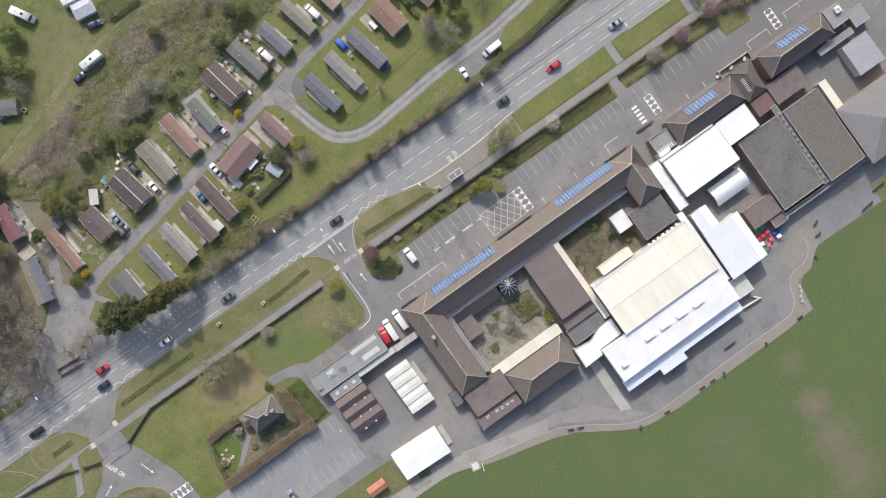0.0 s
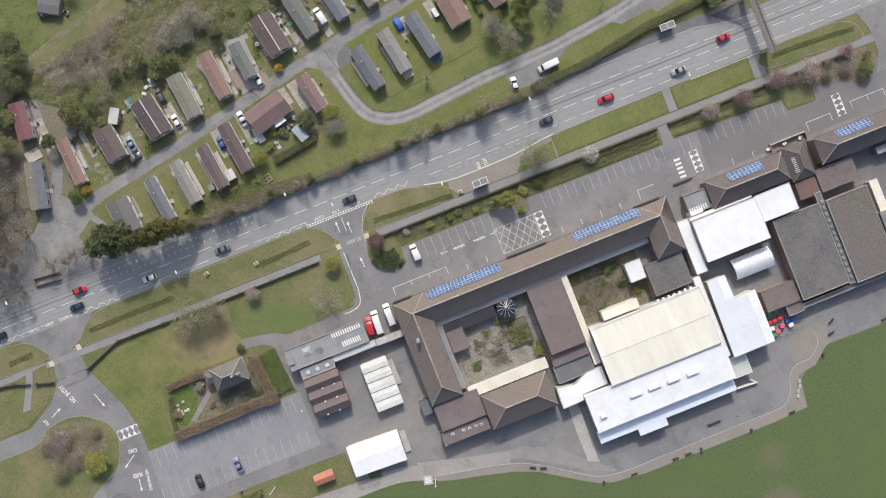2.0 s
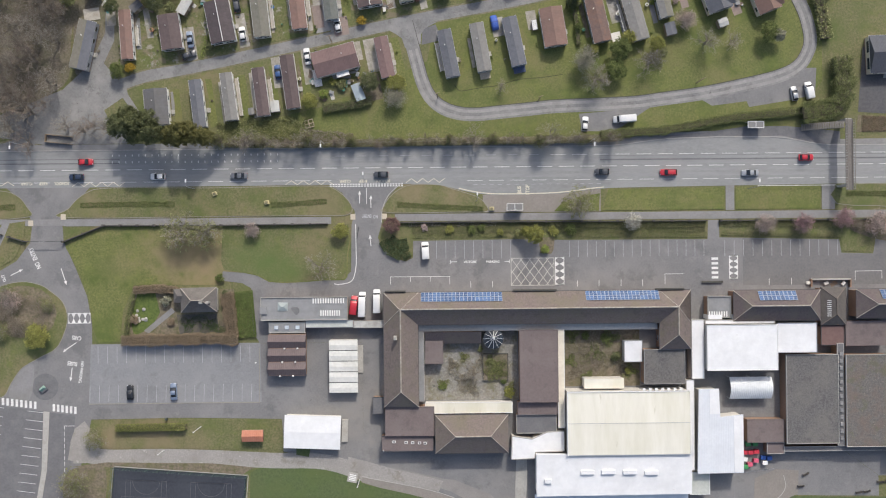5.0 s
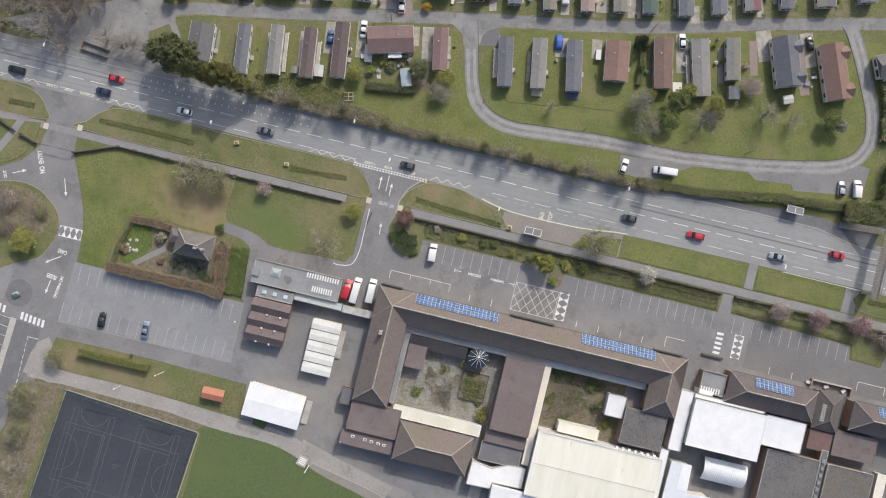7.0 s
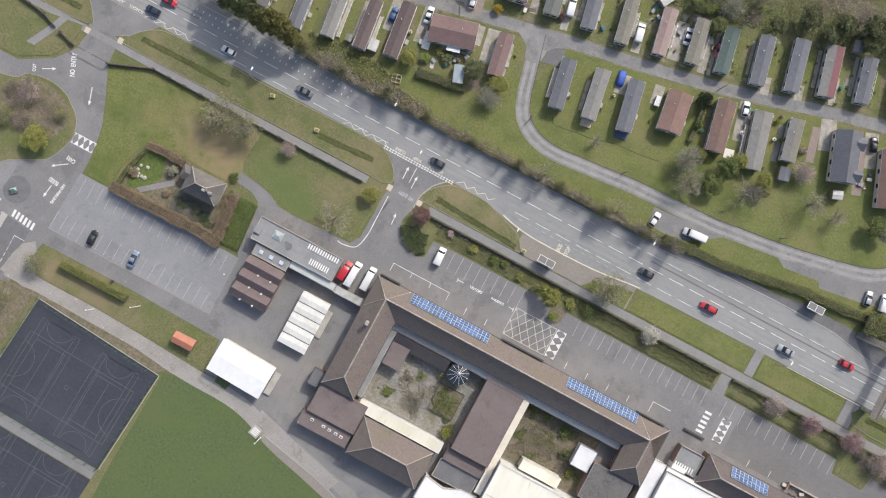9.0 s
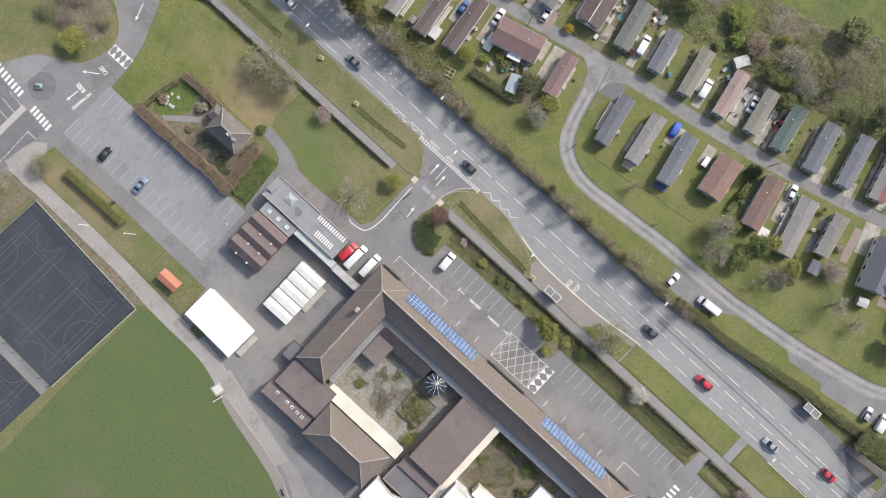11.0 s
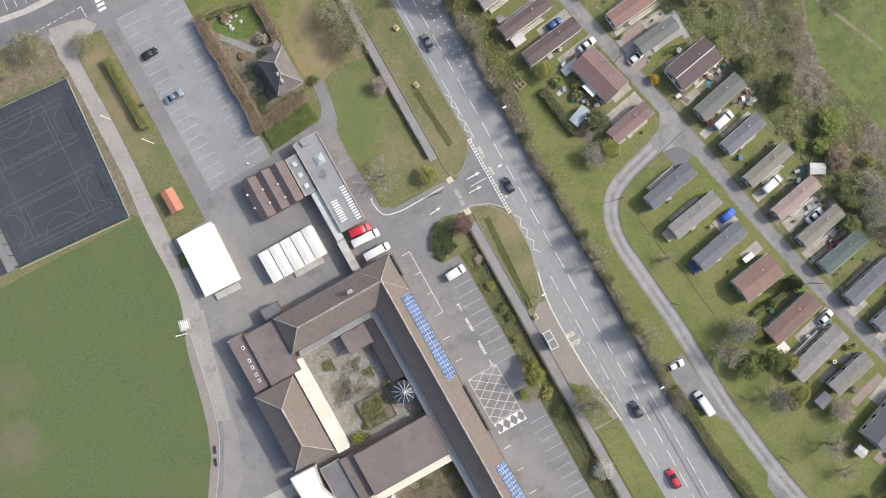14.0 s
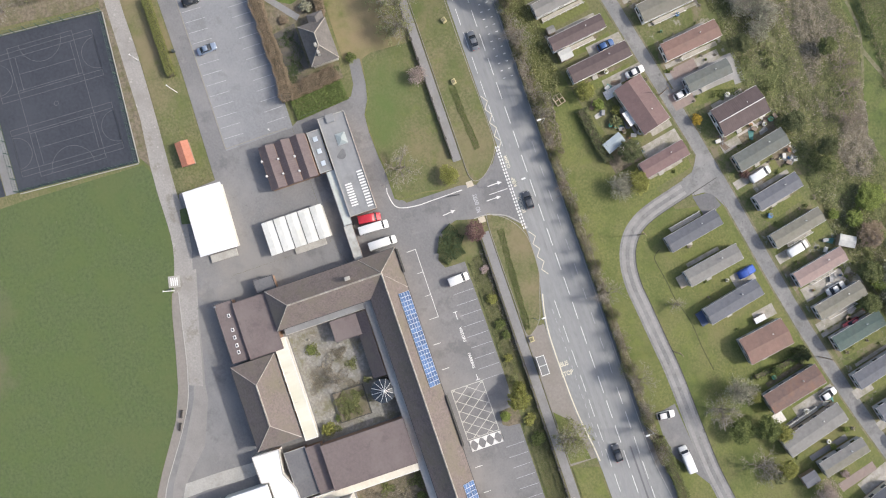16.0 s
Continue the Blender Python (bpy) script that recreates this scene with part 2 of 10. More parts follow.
M_FLATRUST = surf("mossy_reddish_felt_roof", (0.1, 0.096, 0.093), (0.175, 0.165, 0.156), scale=2.0, c=(0.165, 0.125, 0.105), big=0.2, amount=0.85, rough=0.92, bump=0.3, speck=(0.63, 4.0, (0.24, 0.215, 0.17)), crisp=0.2, drifts=(((0.115, 0.12, 0.075), 0.3, 0.55, 0.64, 0.6),))
M_FLATGREY = surf("grey_flat_roof", (0.235, 0.24, 0.245), (0.28, 0.285, 0.288), scale=1.0, c=(0.19, 0.19, 0.19), big=0.2, amount=0.7, rough=0.88, bump=0.06)
M_WHITEROOF = surf("white_membrane_roof", (0.69, 0.7, 0.71), (0.76, 0.77, 0.775), scale=0.7, c=(0.62, 0.63, 0.635), big=0.16, amount=0.7, rough=0.6, bump=0.02, speck=(0.7, 0.9, (0.6, 0.6, 0.59)))
M_CREAMROOF = surf("cream_membrane_roof", (0.66, 0.645, 0.56), (0.735, 0.72, 0.64), scale=0.5, c=(0.585, 0.57, 0.45), big=0.14, amount=0.8, rough=0.7, bump=0.02, stretch=(1.0, 0.16, 1), speck=(0.66, 0.7, (0.54, 0.52, 0.42)))
M_CREAM = surf("cream_paint", (0.66, 0.62, 0.52), (0.75, 0.71, 0.61), scale=1.5, c=(0.55, 0.51, 0.42), big=0.3, amount=0.5, rough=0.7, bump=0.03)
M_TRIM = plain("white_trim", (0.78, 0.78, 0.76), 0.5)
M_DARKTRIM = plain("dark_trim", (0.06, 0.06, 0.065), 0.5)
M_STEEL = plain("galvanised_steel", (0.42, 0.43, 0.44), 0.45, 0.6)
M_GREENSTEEL = plain("green_painted_steel", (0.05, 0.1, 0.075), 0.5)
M_GLASS = glassy("window_glass")
M_LIGHTGLASS = glassy("skylight_dome", (0.42, 0.46, 0.5), 0.2)
M_POLY = ribbed("corrugated_clear_sheet", (0.45, 0.47, 0.44), (0.54, 0.56, 0.52), pitch=0.25, axis="X", rough=0.4, vary=0.0, stain=(0.36, 0.38, 0.3))
M_VAULT = ribbed("white_corrugated_sheet", (0.62, 0.64, 0.65), (0.72, 0.74, 0.75), pitch=0.5, axis="X", rough=0.5, vary=0.0, depth=0.8, stain=(0.55, 0.58, 0.55))
M_WOOD = surf("weathered_timber", (0.22, 0.17, 0.12), (0.33, 0.27, 0.2), scale=2.5, rough=0.85, bump=0.15, stretch=(0.3, 1, 1), space="object")
M_PALEWOOD = surf("pale_timber", (0.45, 0.37, 0.27), (0.55, 0.47, 0.36), scale=2.5, rough=0.8, bump=0.1, space="object")
M_BARK = surf("grey_brown_bark", (0.17, 0.145, 0.115), (0.25, 0.22, 0.18), scale=4.0, rough=0.95, bump=0.3)
M_TWIG = surf("grey_brown_twigs", (0.25, 0.225, 0.185), (0.35, 0.32, 0.27), scale=1.0, rough=0.95, bump=0.0, island=0.3)
M_TWIGDARK = surf("brown_twigs", (0.19, 0.15, 0.12), (0.27, 0.22, 0.18), scale=1.0, rough=0.95, bump=0.0, island=0.3)


def leaf(name, a, b, isl=0.45):
    m = surf(name, a, b, scale=0.8, rough=0.75, bump=0.0, island=isl, spec=0.25)
    return m


M_CONIF = leaf("dark_conifer_foliage", (0.088, 0.104, 0.048), (0.158, 0.17, 0.08), 0.28)
M_LEAF = leaf("green_foliage", (0.101, 0.128, 0.041), (0.162, 0.189, 0.061))
M_LIME = leaf("yellow_green_foliage", (0.18, 0.19, 0.05), (0.27, 0.268, 0.08), 0.4)
M_BRIGHT = leaf("fresh_green_foliage", (0.15, 0.19, 0.045), (0.22, 0.265, 0.072), 0.35)
M_GOLD = leaf("golden_foliage", (0.32, 0.22, 0.03), (0.43, 0.3, 0.05))
M_OLIVE = leaf("olive_foliage", (0.155, 0.168, 0.07), (0.235, 0.24, 0.108), 0.38)
M_HEDGEBR = leaf("rusty_hedge_leaves", (0.205, 0.16, 0.105), (0.285, 0.222, 0.155), 0.22)
M_PINK = leaf("pink_blossom", (0.27, 0.17, 0.18), (0.36, 0.24, 0.25))
M_PALEPINK = leaf("pale_pink_blossom", (0.33, 0.26, 0.235), (0.43, 0.35, 0.315))
M_BLOSSOM = leaf("white_blossom", (0.5, 0.49, 0.42), (0.66, 0.65, 0.57), 0.3)
M_SILVER = leaf("grey_catkin_twigs", (0.23, 0.23, 0.16), (0.33, 0.325, 0.24), 0.35)
M_PURPLE = leaf("reddish_leaves", (0.15, 0.09, 0.08), (0.22, 0.14, 0.12))
M_SHADEGRASS = leaf("tree_shade_verge_grass", (0.1, 0.122, 0.042), (0.148, 0.168, 0.064), 0.2)
M_PALEROOF = surf("pale_felt_roof", (0.42, 0.42, 0.4), (0.52, 0.52, 0.49), scale=1.5, rough=0.8, bump=0.05)
M_BRAMBLE = leaf("brown_bramble", (0.185, 0.163, 0.12), (0.285, 0.252, 0.19), 0.4)


M_DRIVE = surf("worn_garden_paving", (0.29, 0.272, 0.243), (0.43, 0.405, 0.365), scale=0.9, c=(0.165, 0.165, 0.09), big=0.35, amount=0.75, rough=0.92, bump=0.15, speck=(0.64, 0.6, (0.5, 0.48, 0.44)))
M_PINKDRIVE = surf("reddish_drive", (0.24, 0.19, 0.17), (0.31, 0.25, 0.225), scale=1.2, c=(0.2, 0.185, 0.16), big=0.3, amount=0.7, rough=0.92, bump=0.1)
M_TRACKEARTH = surf("grassy_worn_track", (0.15, 0.142, 0.08), (0.235, 0.212, 0.15), scale=1.6, crisp=0.12, c=(0.115, 0.128, 0.05), big=0.3, amount=0.95, rough=0.95, bump=0.4)
M_RANK = leaf("rank_scrub_grass", (0.125, 0.138, 0.055), (0.2, 0.205, 0.088), 0.35)
M_PRIVET = leaf("clipped_privet_leaves", (0.14, 0.155, 0.05), (0.205, 0.215, 0.075), 0.3)
M_GREENBED = leaf("fresh_ground_cover_leaves", (0.105, 0.145, 0.045), (0.155, 0.2, 0.064), 0.3)
M_SCRUBDARK = leaf("dark_scrub_leaves", (0.115, 0.135, 0.052), (0.195, 0.212, 0.086), 0.4)


# ---- shape helpers ----
def part(name, bm, material, parent, label="", category=""):
    me = bpy.data.meshes.new(name)
    bm.to_mesh(me)
    bm.free()
    return part_of(name, me, material, parent, label, category)


def part_of(name, me, material, parent, label="", category=""):
    for m in material if isinstance(material, (list, tuple)) else [material]:
        if len(me.materials) < 8:
            me.materials.append(m)
    ob = new(name, me)
    if parent is not None:
        ob.parent = parent
    return tagged(ob, label, category)


def thing(name, label, category, x=0, y=0, z=0, rz=0, group="", kind=""):
    ob = new(name)
    ob.empty_display_size = 0.5
    ob.matrix_basis = pose(x, y, z, 0, 0, rz)
    return tagged(ob, label, category, group, kind)


def box(bm, x0, x1, y0, y1, z0, z1, mat=0):
    v = [bm.verts.new((x, y, z)) for z in (z0, z1) for x, y in ((x0, y0), (x1, y0), (x1, y1), (x0, y1))]
    for f in ((3, 2, 1, 0), (4, 5, 6, 7), (0, 1, 5, 4), (1, 2, 6, 5), (2, 3, 7, 6), (3, 0, 4, 7)):
        bm.faces.new([v[i] for i in f]).material_index = mat
    return v


def boxes(*rows):
    bm = bmesh.new()
    for r in rows:
        box(bm, *r)
    return bm


def rounded(bm, width=0.05, seg=1):
    bmesh.ops.bevel(bm, geom=list(bm.edges), offset=width, segments=seg, affect="EDGES")
    return bm


def prism(bm, pts, z0, z1, mat=0):
    area = sum(a[0] * b[1] - b[0] * a[1] for a, b in zip(pts, pts[1:] + pts[:1]))
    pts = pts if area > 0 else pts[::-1]
    lo, hi = ([bm.verts.new((x, y, z)) for x, y in pts] for z in (z0, z1))
    bm.faces.new(hi).material_index = mat
    bm.faces.new(lo[::-1]).material_index = mat
    n = len(pts)
    for i in range(n):
        bm.faces.new((lo[i], lo[(i + 1) % n], hi[(i + 1) % n], hi[i])).material_index = mat
    return bm


def smooth_line(pts, per=6, closed=False):
    """Catmull-Rom through the points."""
    n, out = len(pts), []
    P = [Vector((*p, 0)) for p in pts]
    for i in range(n if closed else n - 1):
        a, b, c, d = (P[(i + k) % n] if closed else P[min(max(i + k, 0), n - 1)] for k in (-1, 0, 1, 2))
        for k in range(per):
            t = k / per
            q = 0.5 * (2 * b + (c - a) * t + (2 * a - 5 * b + 4 * c - d) * t * t + (3 * b - a - 3 * c + d) * t ** 3)
            out.append((q.x, q.y))
    if not closed:
        out.append(tuple(P[-1][:2]))
    return out


def offset_line(pts, d):
    out = []
    for i, p in enumerate(pts):
        a, b = Vector(pts[max(i - 1, 0)]), Vector(pts[min(i + 1, len(pts) - 1)])
        t = (b - a).normalized()
        out.append((p[0] - t.y * d, p[1] + t.x * d))
    return out


def ribbon(bm, pts, w0, w1, z0, z1, mat=0):
    """A strip between the offsets w0 and w1 from a line."""
    a, b = offset_line(pts, w0), offset_line(pts, w1)
    rows = [[bm.verts.new((*q, z)) for q in line for z in (z0, z1)] for line in (a, b)]
    for i in range(len(pts) - 1):
        A, B = rows
        j = 2 * i
        for f in ((A[j + 1], A[j + 3], B[j + 3], B[j + 1]), (A[j], A[j + 2], A[j + 3], A[j + 1]), (B[j + 1], B[j + 3], B[j + 2], B[j])):
            bm.faces.new(f).material_index = mat
    bmesh.ops.recalc_face_normals(bm, faces=list(bm.faces))
    return bm


def slab(name, pts, z0, z1, material, label="", category="", kind="structure", parent=None):
    return tagged(part(name, prism(bmesh.new(), list(pts), z0, z1), material, parent, label, category), kind=kind)


def rect(x0, x1, y0, y1):
    return [(x0, y0), (x1, y0), (x1, y1), (x0, y1)]


def tube(bm, p, q, r0, r1, n=5):
    p, q = Vector(p), Vector(q)
    d = (q - p).normalized()
    u = d.orthogonal().normalized()
    v = d.cross(u)
    ring = [[bm.verts.new(c + r * (u * math.cos(a) + v * math.sin(a))) for a in (2 * math.pi * k / n for k in range(n))] for c, r in ((p, r0), (q, r1))]
    for k in range(n):
        bm.faces.new((ring[0][k], ring[0][(k + 1) % n], ring[1][(k + 1) % n], ring[1][k]))
    bm.faces.new(ring[0][::-1])
    bm.faces.new(ring[1])


def roof(bm, L, W, z, rise, hip0=0.0, hip1=0.0, thick=0.15, mat=0):
    """A ridged roof along x, L by W at the eaves; hip0 and hip1 draw the ridge's ends in."""
    x, y = L / 2, W / 2
    lo = [bm.verts.new((a, b, z - thick)) for a, b in ((-x, -y), (x, -y), (x, y), (-x, y))]
    hi = [bm.verts.new((a, b, z)) for a, b in ((-x, -y), (x, -y), (x, y), (-x, y))]
    r0, r1 = bm.verts.new((-x + hip0, 0, z + rise)), bm.verts.new((x - hip1, 0, z + rise))
    for f in ((hi[0], hi[1], r1, r0), (hi[2], hi[3], r0, r1), (hi[1], hi[2], r1), (hi[3], hi[0], r0), tuple(lo[::-1])):
        bm.faces.new(f).material_index = mat
    for i in range(4):
        bm.faces.new((lo[i], lo[(i + 1) % 4], hi[(i + 1) % 4], hi[i])).material_index = mat
    return bm


worn(M_GRASS, [(-46, -2.0, 8, 0.85), (-39, -3.6, 5.5, 0.8), (-52, 0.4, 5, 0.7)], (0.1, 0.142, 0.044))
worn(M_LAWN, [(-64, 0.0, 11, 0.9), (-61, -3, 8, 0.8), (-70, 1, 8, 0.75), (-58, 4, 6, 0.6), (-84, -2, 6, 0.3), (-36, 4, 6, 0.4), (-24, 2, 4, 0.4)], (0.25, 0.198, 0.115))
worn(M_YARD, [(-21, -42, 14, 0.75), (-12, -57, 9, 0.6), (-24, -20.5, 5, 0.4), (20, -66, 12, 0.4), (88, -60, 12, 0.45)], (0.265, 0.25, 0.23))
worn(M_FIELD, [(67.3, -101.8, 6, 0.9), (69, -88, 5, 0.45), (66.5, -113, 8, 0.8), (66, -124, 9, 0.7), (-17, -105.6, 7, 0.7), (-30, -100, 6, 0.35), (40, -95, 10, 0.2)], (0.175, 0.142, 0.11))
worn(M_MEADOW, [(-48, 106, 15, 0.75), (-60, 100, 8, 0.6), (-72, 95, 8, 0.5)], (0.175, 0.16, 0.088))
worn(M_GRASS, [(-5, 17.4, 5, 0.7), (4, 15.8, 4, 0.7), (-76, -47.6, 8, 0.75), (-87, -47.6, 6, 0.85), (-64, -49, 5, 0.5), (-30, 13, 9, 0.55), (-92, 14, 6, 0.5), (-8, 17.5, 4, 0.6), (24, 12, 6, 0.4), (-114, 13, 7, 0.5)], (0.235, 0.19, 0.115))

# ---- ground ----
bm = bmesh.new()
bmesh.ops.create_grid(bm, x_segments=60, y_segments=60, size=2500)
ground = tagged(part("ground", bm, M_GRASS, None, "patchy rough grass land reaching to the horizon", "ground"), kind="structure")

ROAD_Y = 23.6


def road_edge(pts):
    """A road edge, straight between the given points and eased round its bends."""
    xs = np.arange(-420, 421, 1.5)
    ys = np.interp(xs, [p[0] for p in pts], [p[1] for p in pts])
    ys = np.convolve(np.pad(ys, 3, "edge"), np.ones(7) / 7, "valid")
    return [(float(x), float(y)) for x, y in zip(xs, ys)]


N_EDGE = road_edge([(-420, 29), (-130, 28.6), (-60, 28.8), (0, 29), (48, 28.9), (60, 30.6), (76, 31.1), (93, 31.0), (104, 28.6), (130, 28.8), (420, 29)])
S_EDGE = road_edge([(-420, 18.8), (-130, 18.9), (0, 19.2), (4, 18.2), (11, 16.2), (19, 15.9), (34, 16.2), (44, 17.7), (60, 17.9), (110, 18.4), (420, 18.4)])
bm = bmesh.new()
rows_ = [[bm.verts.new((*p, 0.06)) for p in line] for line in (S_EDGE, N_EDGE)]
for i in range(len(S_EDGE) - 1):
    bm.faces.new((rows_[0][i], rows_[0][i + 1], rows_[1][i + 1], rows_[1][i]))
road = tagged(part("road", bm, M_ROAD, None, "worn grey asphalt main road with lane markings", "road"), kind="structure")
part("trench_patch", boxes((-300, -84, 25.2, 26.5, 0.03, 0.066), (44, 300, 25.1, 26.4, 0.03, 0.066)), M_TRENCH, road, "dark resurfaced strip along the carriageway")

M_ROADPALE = surf("polished_wheel_path", (0.25, 0.254, 0.253), (0.3, 0.304, 0.302), scale=1.6, c=(0.222, 0.225, 0.23), big=0.12, amount=0.9, rough=0.75, bump=0.05, stretch=(0.2, 1, 1))
for y in (21.25, 22.7, 24.5, 25.9):
    part("wheel_path", boxes((-300, 300, y - 0.42, y + 0.42, 0.03, 0.0635 if y < 24.6 else 0.071)), M_ROADPALE, road, "paler polished wheel path")

# grass verges and pavements beside the road


def verge_bed(pts, material=None, name="verge", label="mown grass verge with worn patches behind a kerb", round_off=5, kerb=True):
    line = smooth_line(pts, round_off, True)
    ob = slab(name, line, -0.1, 0.13, material or M_GRASS, label, "grass verge")
    ring = line + line[:1]
    if kerb:
        part("kerb", ribbon(bmesh.new(), ring, -0.07, 0.07, -0.1, 0.15), M_KERBDULL, ob, "weathered concrete kerb")
    return ob


slab("pavement", [(-420, 8.9), (-100, 8.9), (-98, 8.7), (-28, 8.7), (-28, 10.6), (-98, 10.6), (-420, 10.9)], -0.1, 0.09, M_PATH, "grey tarmac footpath beside the grass verge", "pavement")
slab("pavement", [(-11, 9.3), (420, 8.9), (420, 11.4), (-11, 11.2)], -0.1, 0.09, M_PATH, "grey tarmac footpath along the hedge", "pavement")
slab("pavement", [(12.5, 11.45), (44, 11.45), (44, 17.5), (34, 16.3), (19, 16.0), (12.5, 16.1)], -0.1, 0.1, M_APRON, "brownish tarmac bus stop apron beside the lay-by", "pavement")
slab("pavement", rect(77.6, 79.9, 11.5, 18.2), -0.1, 0.1, M_PATH, "short grey link path across the verge", "pavement")
slab("pavement", rect(103.5, 107, 11.5, 18.2), -0.1, 0.1, M_PATH, "short grey link path to the footbridge", "pavement")
verge_bed([(-98.2, 11.0), (-60, 11.0), (-32, 11.0), (-23.5, 11.2), (-22.8, 14), (-27, 18.0), (-33, 18.9), (-60, 18.6), (-86, 18.8), (-93, 17.5), (-97.5, 13.5)])
verge_bed([(-13.0, 11.6), (6, 11.6), (13.4, 11.7), (13.2, 13.6), (11.2, 15.5), (8, 16.7), (4.4, 17.8), (0.6, 18.9), (-7, 18.9), (-11.5, 16.6), (-13.8, 13.5)])
verge_bed([(-108.2, 11.3), (-108.6, 14.0), (-111, 16.8), (-115, 18.2), (-123, 18.2), (-122, 11.3)])
verge_bed([(-125.5, 11.3), (-128, 15), (-132, 18.2), (-180, 18.2), (-180, 11.3)], round_off=1)
slab("lawn", [(-109, 10.2), (-109.5, 5.4), (-112, 0.2), (-120, -4.4), (-150, -4.6), (-150, 8.6), (-118, 9.0)], -0.1, 0.11, M_GRASS, "rough grass beside the entry road", "lawn")
slab("pavement", [(-114.8, 10.4), (-112.9, 10.4), (-114.6, 6.0), (-117.6, 0), (-119.8, 0), (-116.6, 6.0)], 0, 0.13, M_PATH, "narrow path through the grass", "pavement")
verge_bed([(44.5, 11.7), (77, 11.7), (77.3, 17.6), (60, 17.4), (46, 17.2)], M_LAWN, round_off=1, kerb=False)
verge_bed([(80.3, 11.7), (103, 11.7), (103, 17.7), (80.3, 17.7)], M_LAWN, round_off=1, kerb=False)
verge_bed([(107.5, 13.0), (118, 12.4), (128, 11.4), (135.6, 11.0), (136.2, 13.6), (134.4, 16.6), (130, 18.0), (124, 18.3), (107.5, 17.8)], M_GRASS, round_off=2, kerb=True)
slab("lawn", smooth_line([(109, 8.6), (111.8, 5.6), (119, 3.2), (127, 1.9), (130.5, -0.8), (134.6, 0.8), (137.2, 5.0), (136.8, 8.4), (125, 8.8)], 3, True), -0.1, 0.125, M_SOIL, "planted bed with shrubs at the far entrance", "garden bed")
slab("approach_road", [(136.6, 19.0), (138.6, 12.5), (138.8, 6.0), (136.0, 0.6), (170, 0.6), (170, 19.0)], -0.1, 0.098, M_YARD, "grey tarmac far entrance road", "road")
verge_bed([(31.5, 11.6), (43.5, 11.6), (43.8, 16.3), (38, 15.4), (34, 14.2)], M_LAWN, round_off=1, kerb=False)
part("kerb", ribbon(bmesh.new(), N_EDGE, 0.0, 0.2, -0.1, 0.16), M_KERB, road, "pale concrete kerb")
tagged(part("pavement", ribbon(bmesh.new(), N_EDGE, 0.2, 1.7, -0.1, 0.1), M_PATH, None, "narrow tarmac footway below the hedge", "pavement"), kind="structure")

# dark tarmac colour here stands in for the hedge's shade on the waiting area
slab("lay_by", [(60, 30.9), (76, 31.4), (93, 31.3), (104, 28.95), (108.6, 29.2), (108.6, 32.4), (94.1, 33.9), (83.3, 33.9), (72.3, 32.4), (62, 31.7)], -0.1, 0.107, M_TRENCH, "tarmac waiting area round the bus shelter, darkened for hedge shade", "pavement")

# school approach roads, car parks and yards
west_in = [(-91.8, 19.2), (-97.0, 13.4), (-99.3, 9.3), (-99.0, 4.8), (-95.6, -3.1), (-92.9, -9.9), (-91.7, -17), (-91.5, -40), (-96, -60), (-118, -110), (-145, -110), (-124, -50), (-150, -48), (-150, -5.2), (-119.4, -5.0), (-111.5, -0.4), (-107.8, 4.5), (-107.2, 9.5), (-109.4, 14.8), (-114, 19)]
approach = slab("approach_road", west_in, -0.2, 0.045, M_YARD, "grey tarmac entry road round a planted island", "road")
verge_bed([(-121, -10), (-115.6, -7.0), (-110, -5.9), (-105.2, -6.8), (-102.2, -8.7), (-99.2, -11.6), (-98.1, -15.9), (-99.3, -20.4), (-101.4, -23.8), (-106.0, -26.3), (-110.3, -28.9), (-113.1, -32.8), (-115.6, -36.4), (-122, -35.4), (-150, -34), (-150, -12)], M_GRASS, "verge", "grass island with shrubs inside the turning road")
slab("car_park", [(-92, -22.7), (-47.05, -22.7), (-46.9, -38.5), (-92.6, -38.7)], -0.2, 0.05, M_CARPARK, "pale worn tarmac staff car park with bay lines", "car park")
slab("car_park", [(-92.6, -38.55), (-47.0, -38.4), (-47.2, -22.9), (-20, -22.9), (-20, -46), (-15.5, -52), (-17, -58), (-30, -53.9), (-41, -51.8), (-41.5, -43), (-67, -42.4), (-92, -42.6), (-93, -47)], -0.2, 0.047, M_YARD, "grey tarmac service drive and school yard", "yard")
slab("car_park", [(-47.2, -22.85), (-49.0, -20.0), (-49.4, -8.2), (-51.8, -6.8), (-57.2, -6.1), (-57.5, -3.2), (-51, -3.6), (-44, -6.0), (-38, -6.2), (-25, -5.8), (-22.8, -4.0), (-22.6, 8.4), (-21.6, 12), (-25, 17), (-28.5, 19.3), (-8.8, 19.9), (-12.8, 15.8), (-14.6, 11.1), (-14.6, 8.6), (-15.6, 5.0), (-14.6, 2.2), (-11.4, -0.4), (-8.3, -1.5), (-6.3, -0.5), (-6.2, 4.0), (19.6, 4.2), (35, 3.9), (72.6, 3.8), (72.8, 8.9), (75.6, 8.9), (75.8, 4.2), (108, 3.4), (108.6, -0.2), (117.2, -0.5), (118, 4), (170, 4), (170, -60), (118, -60), (80, -32), (60, -20), (-13, -20), (-19.9, -22.85)], -0.2, 0.05, M_YARD, "grey tarmac car park in front of the school", "car park")
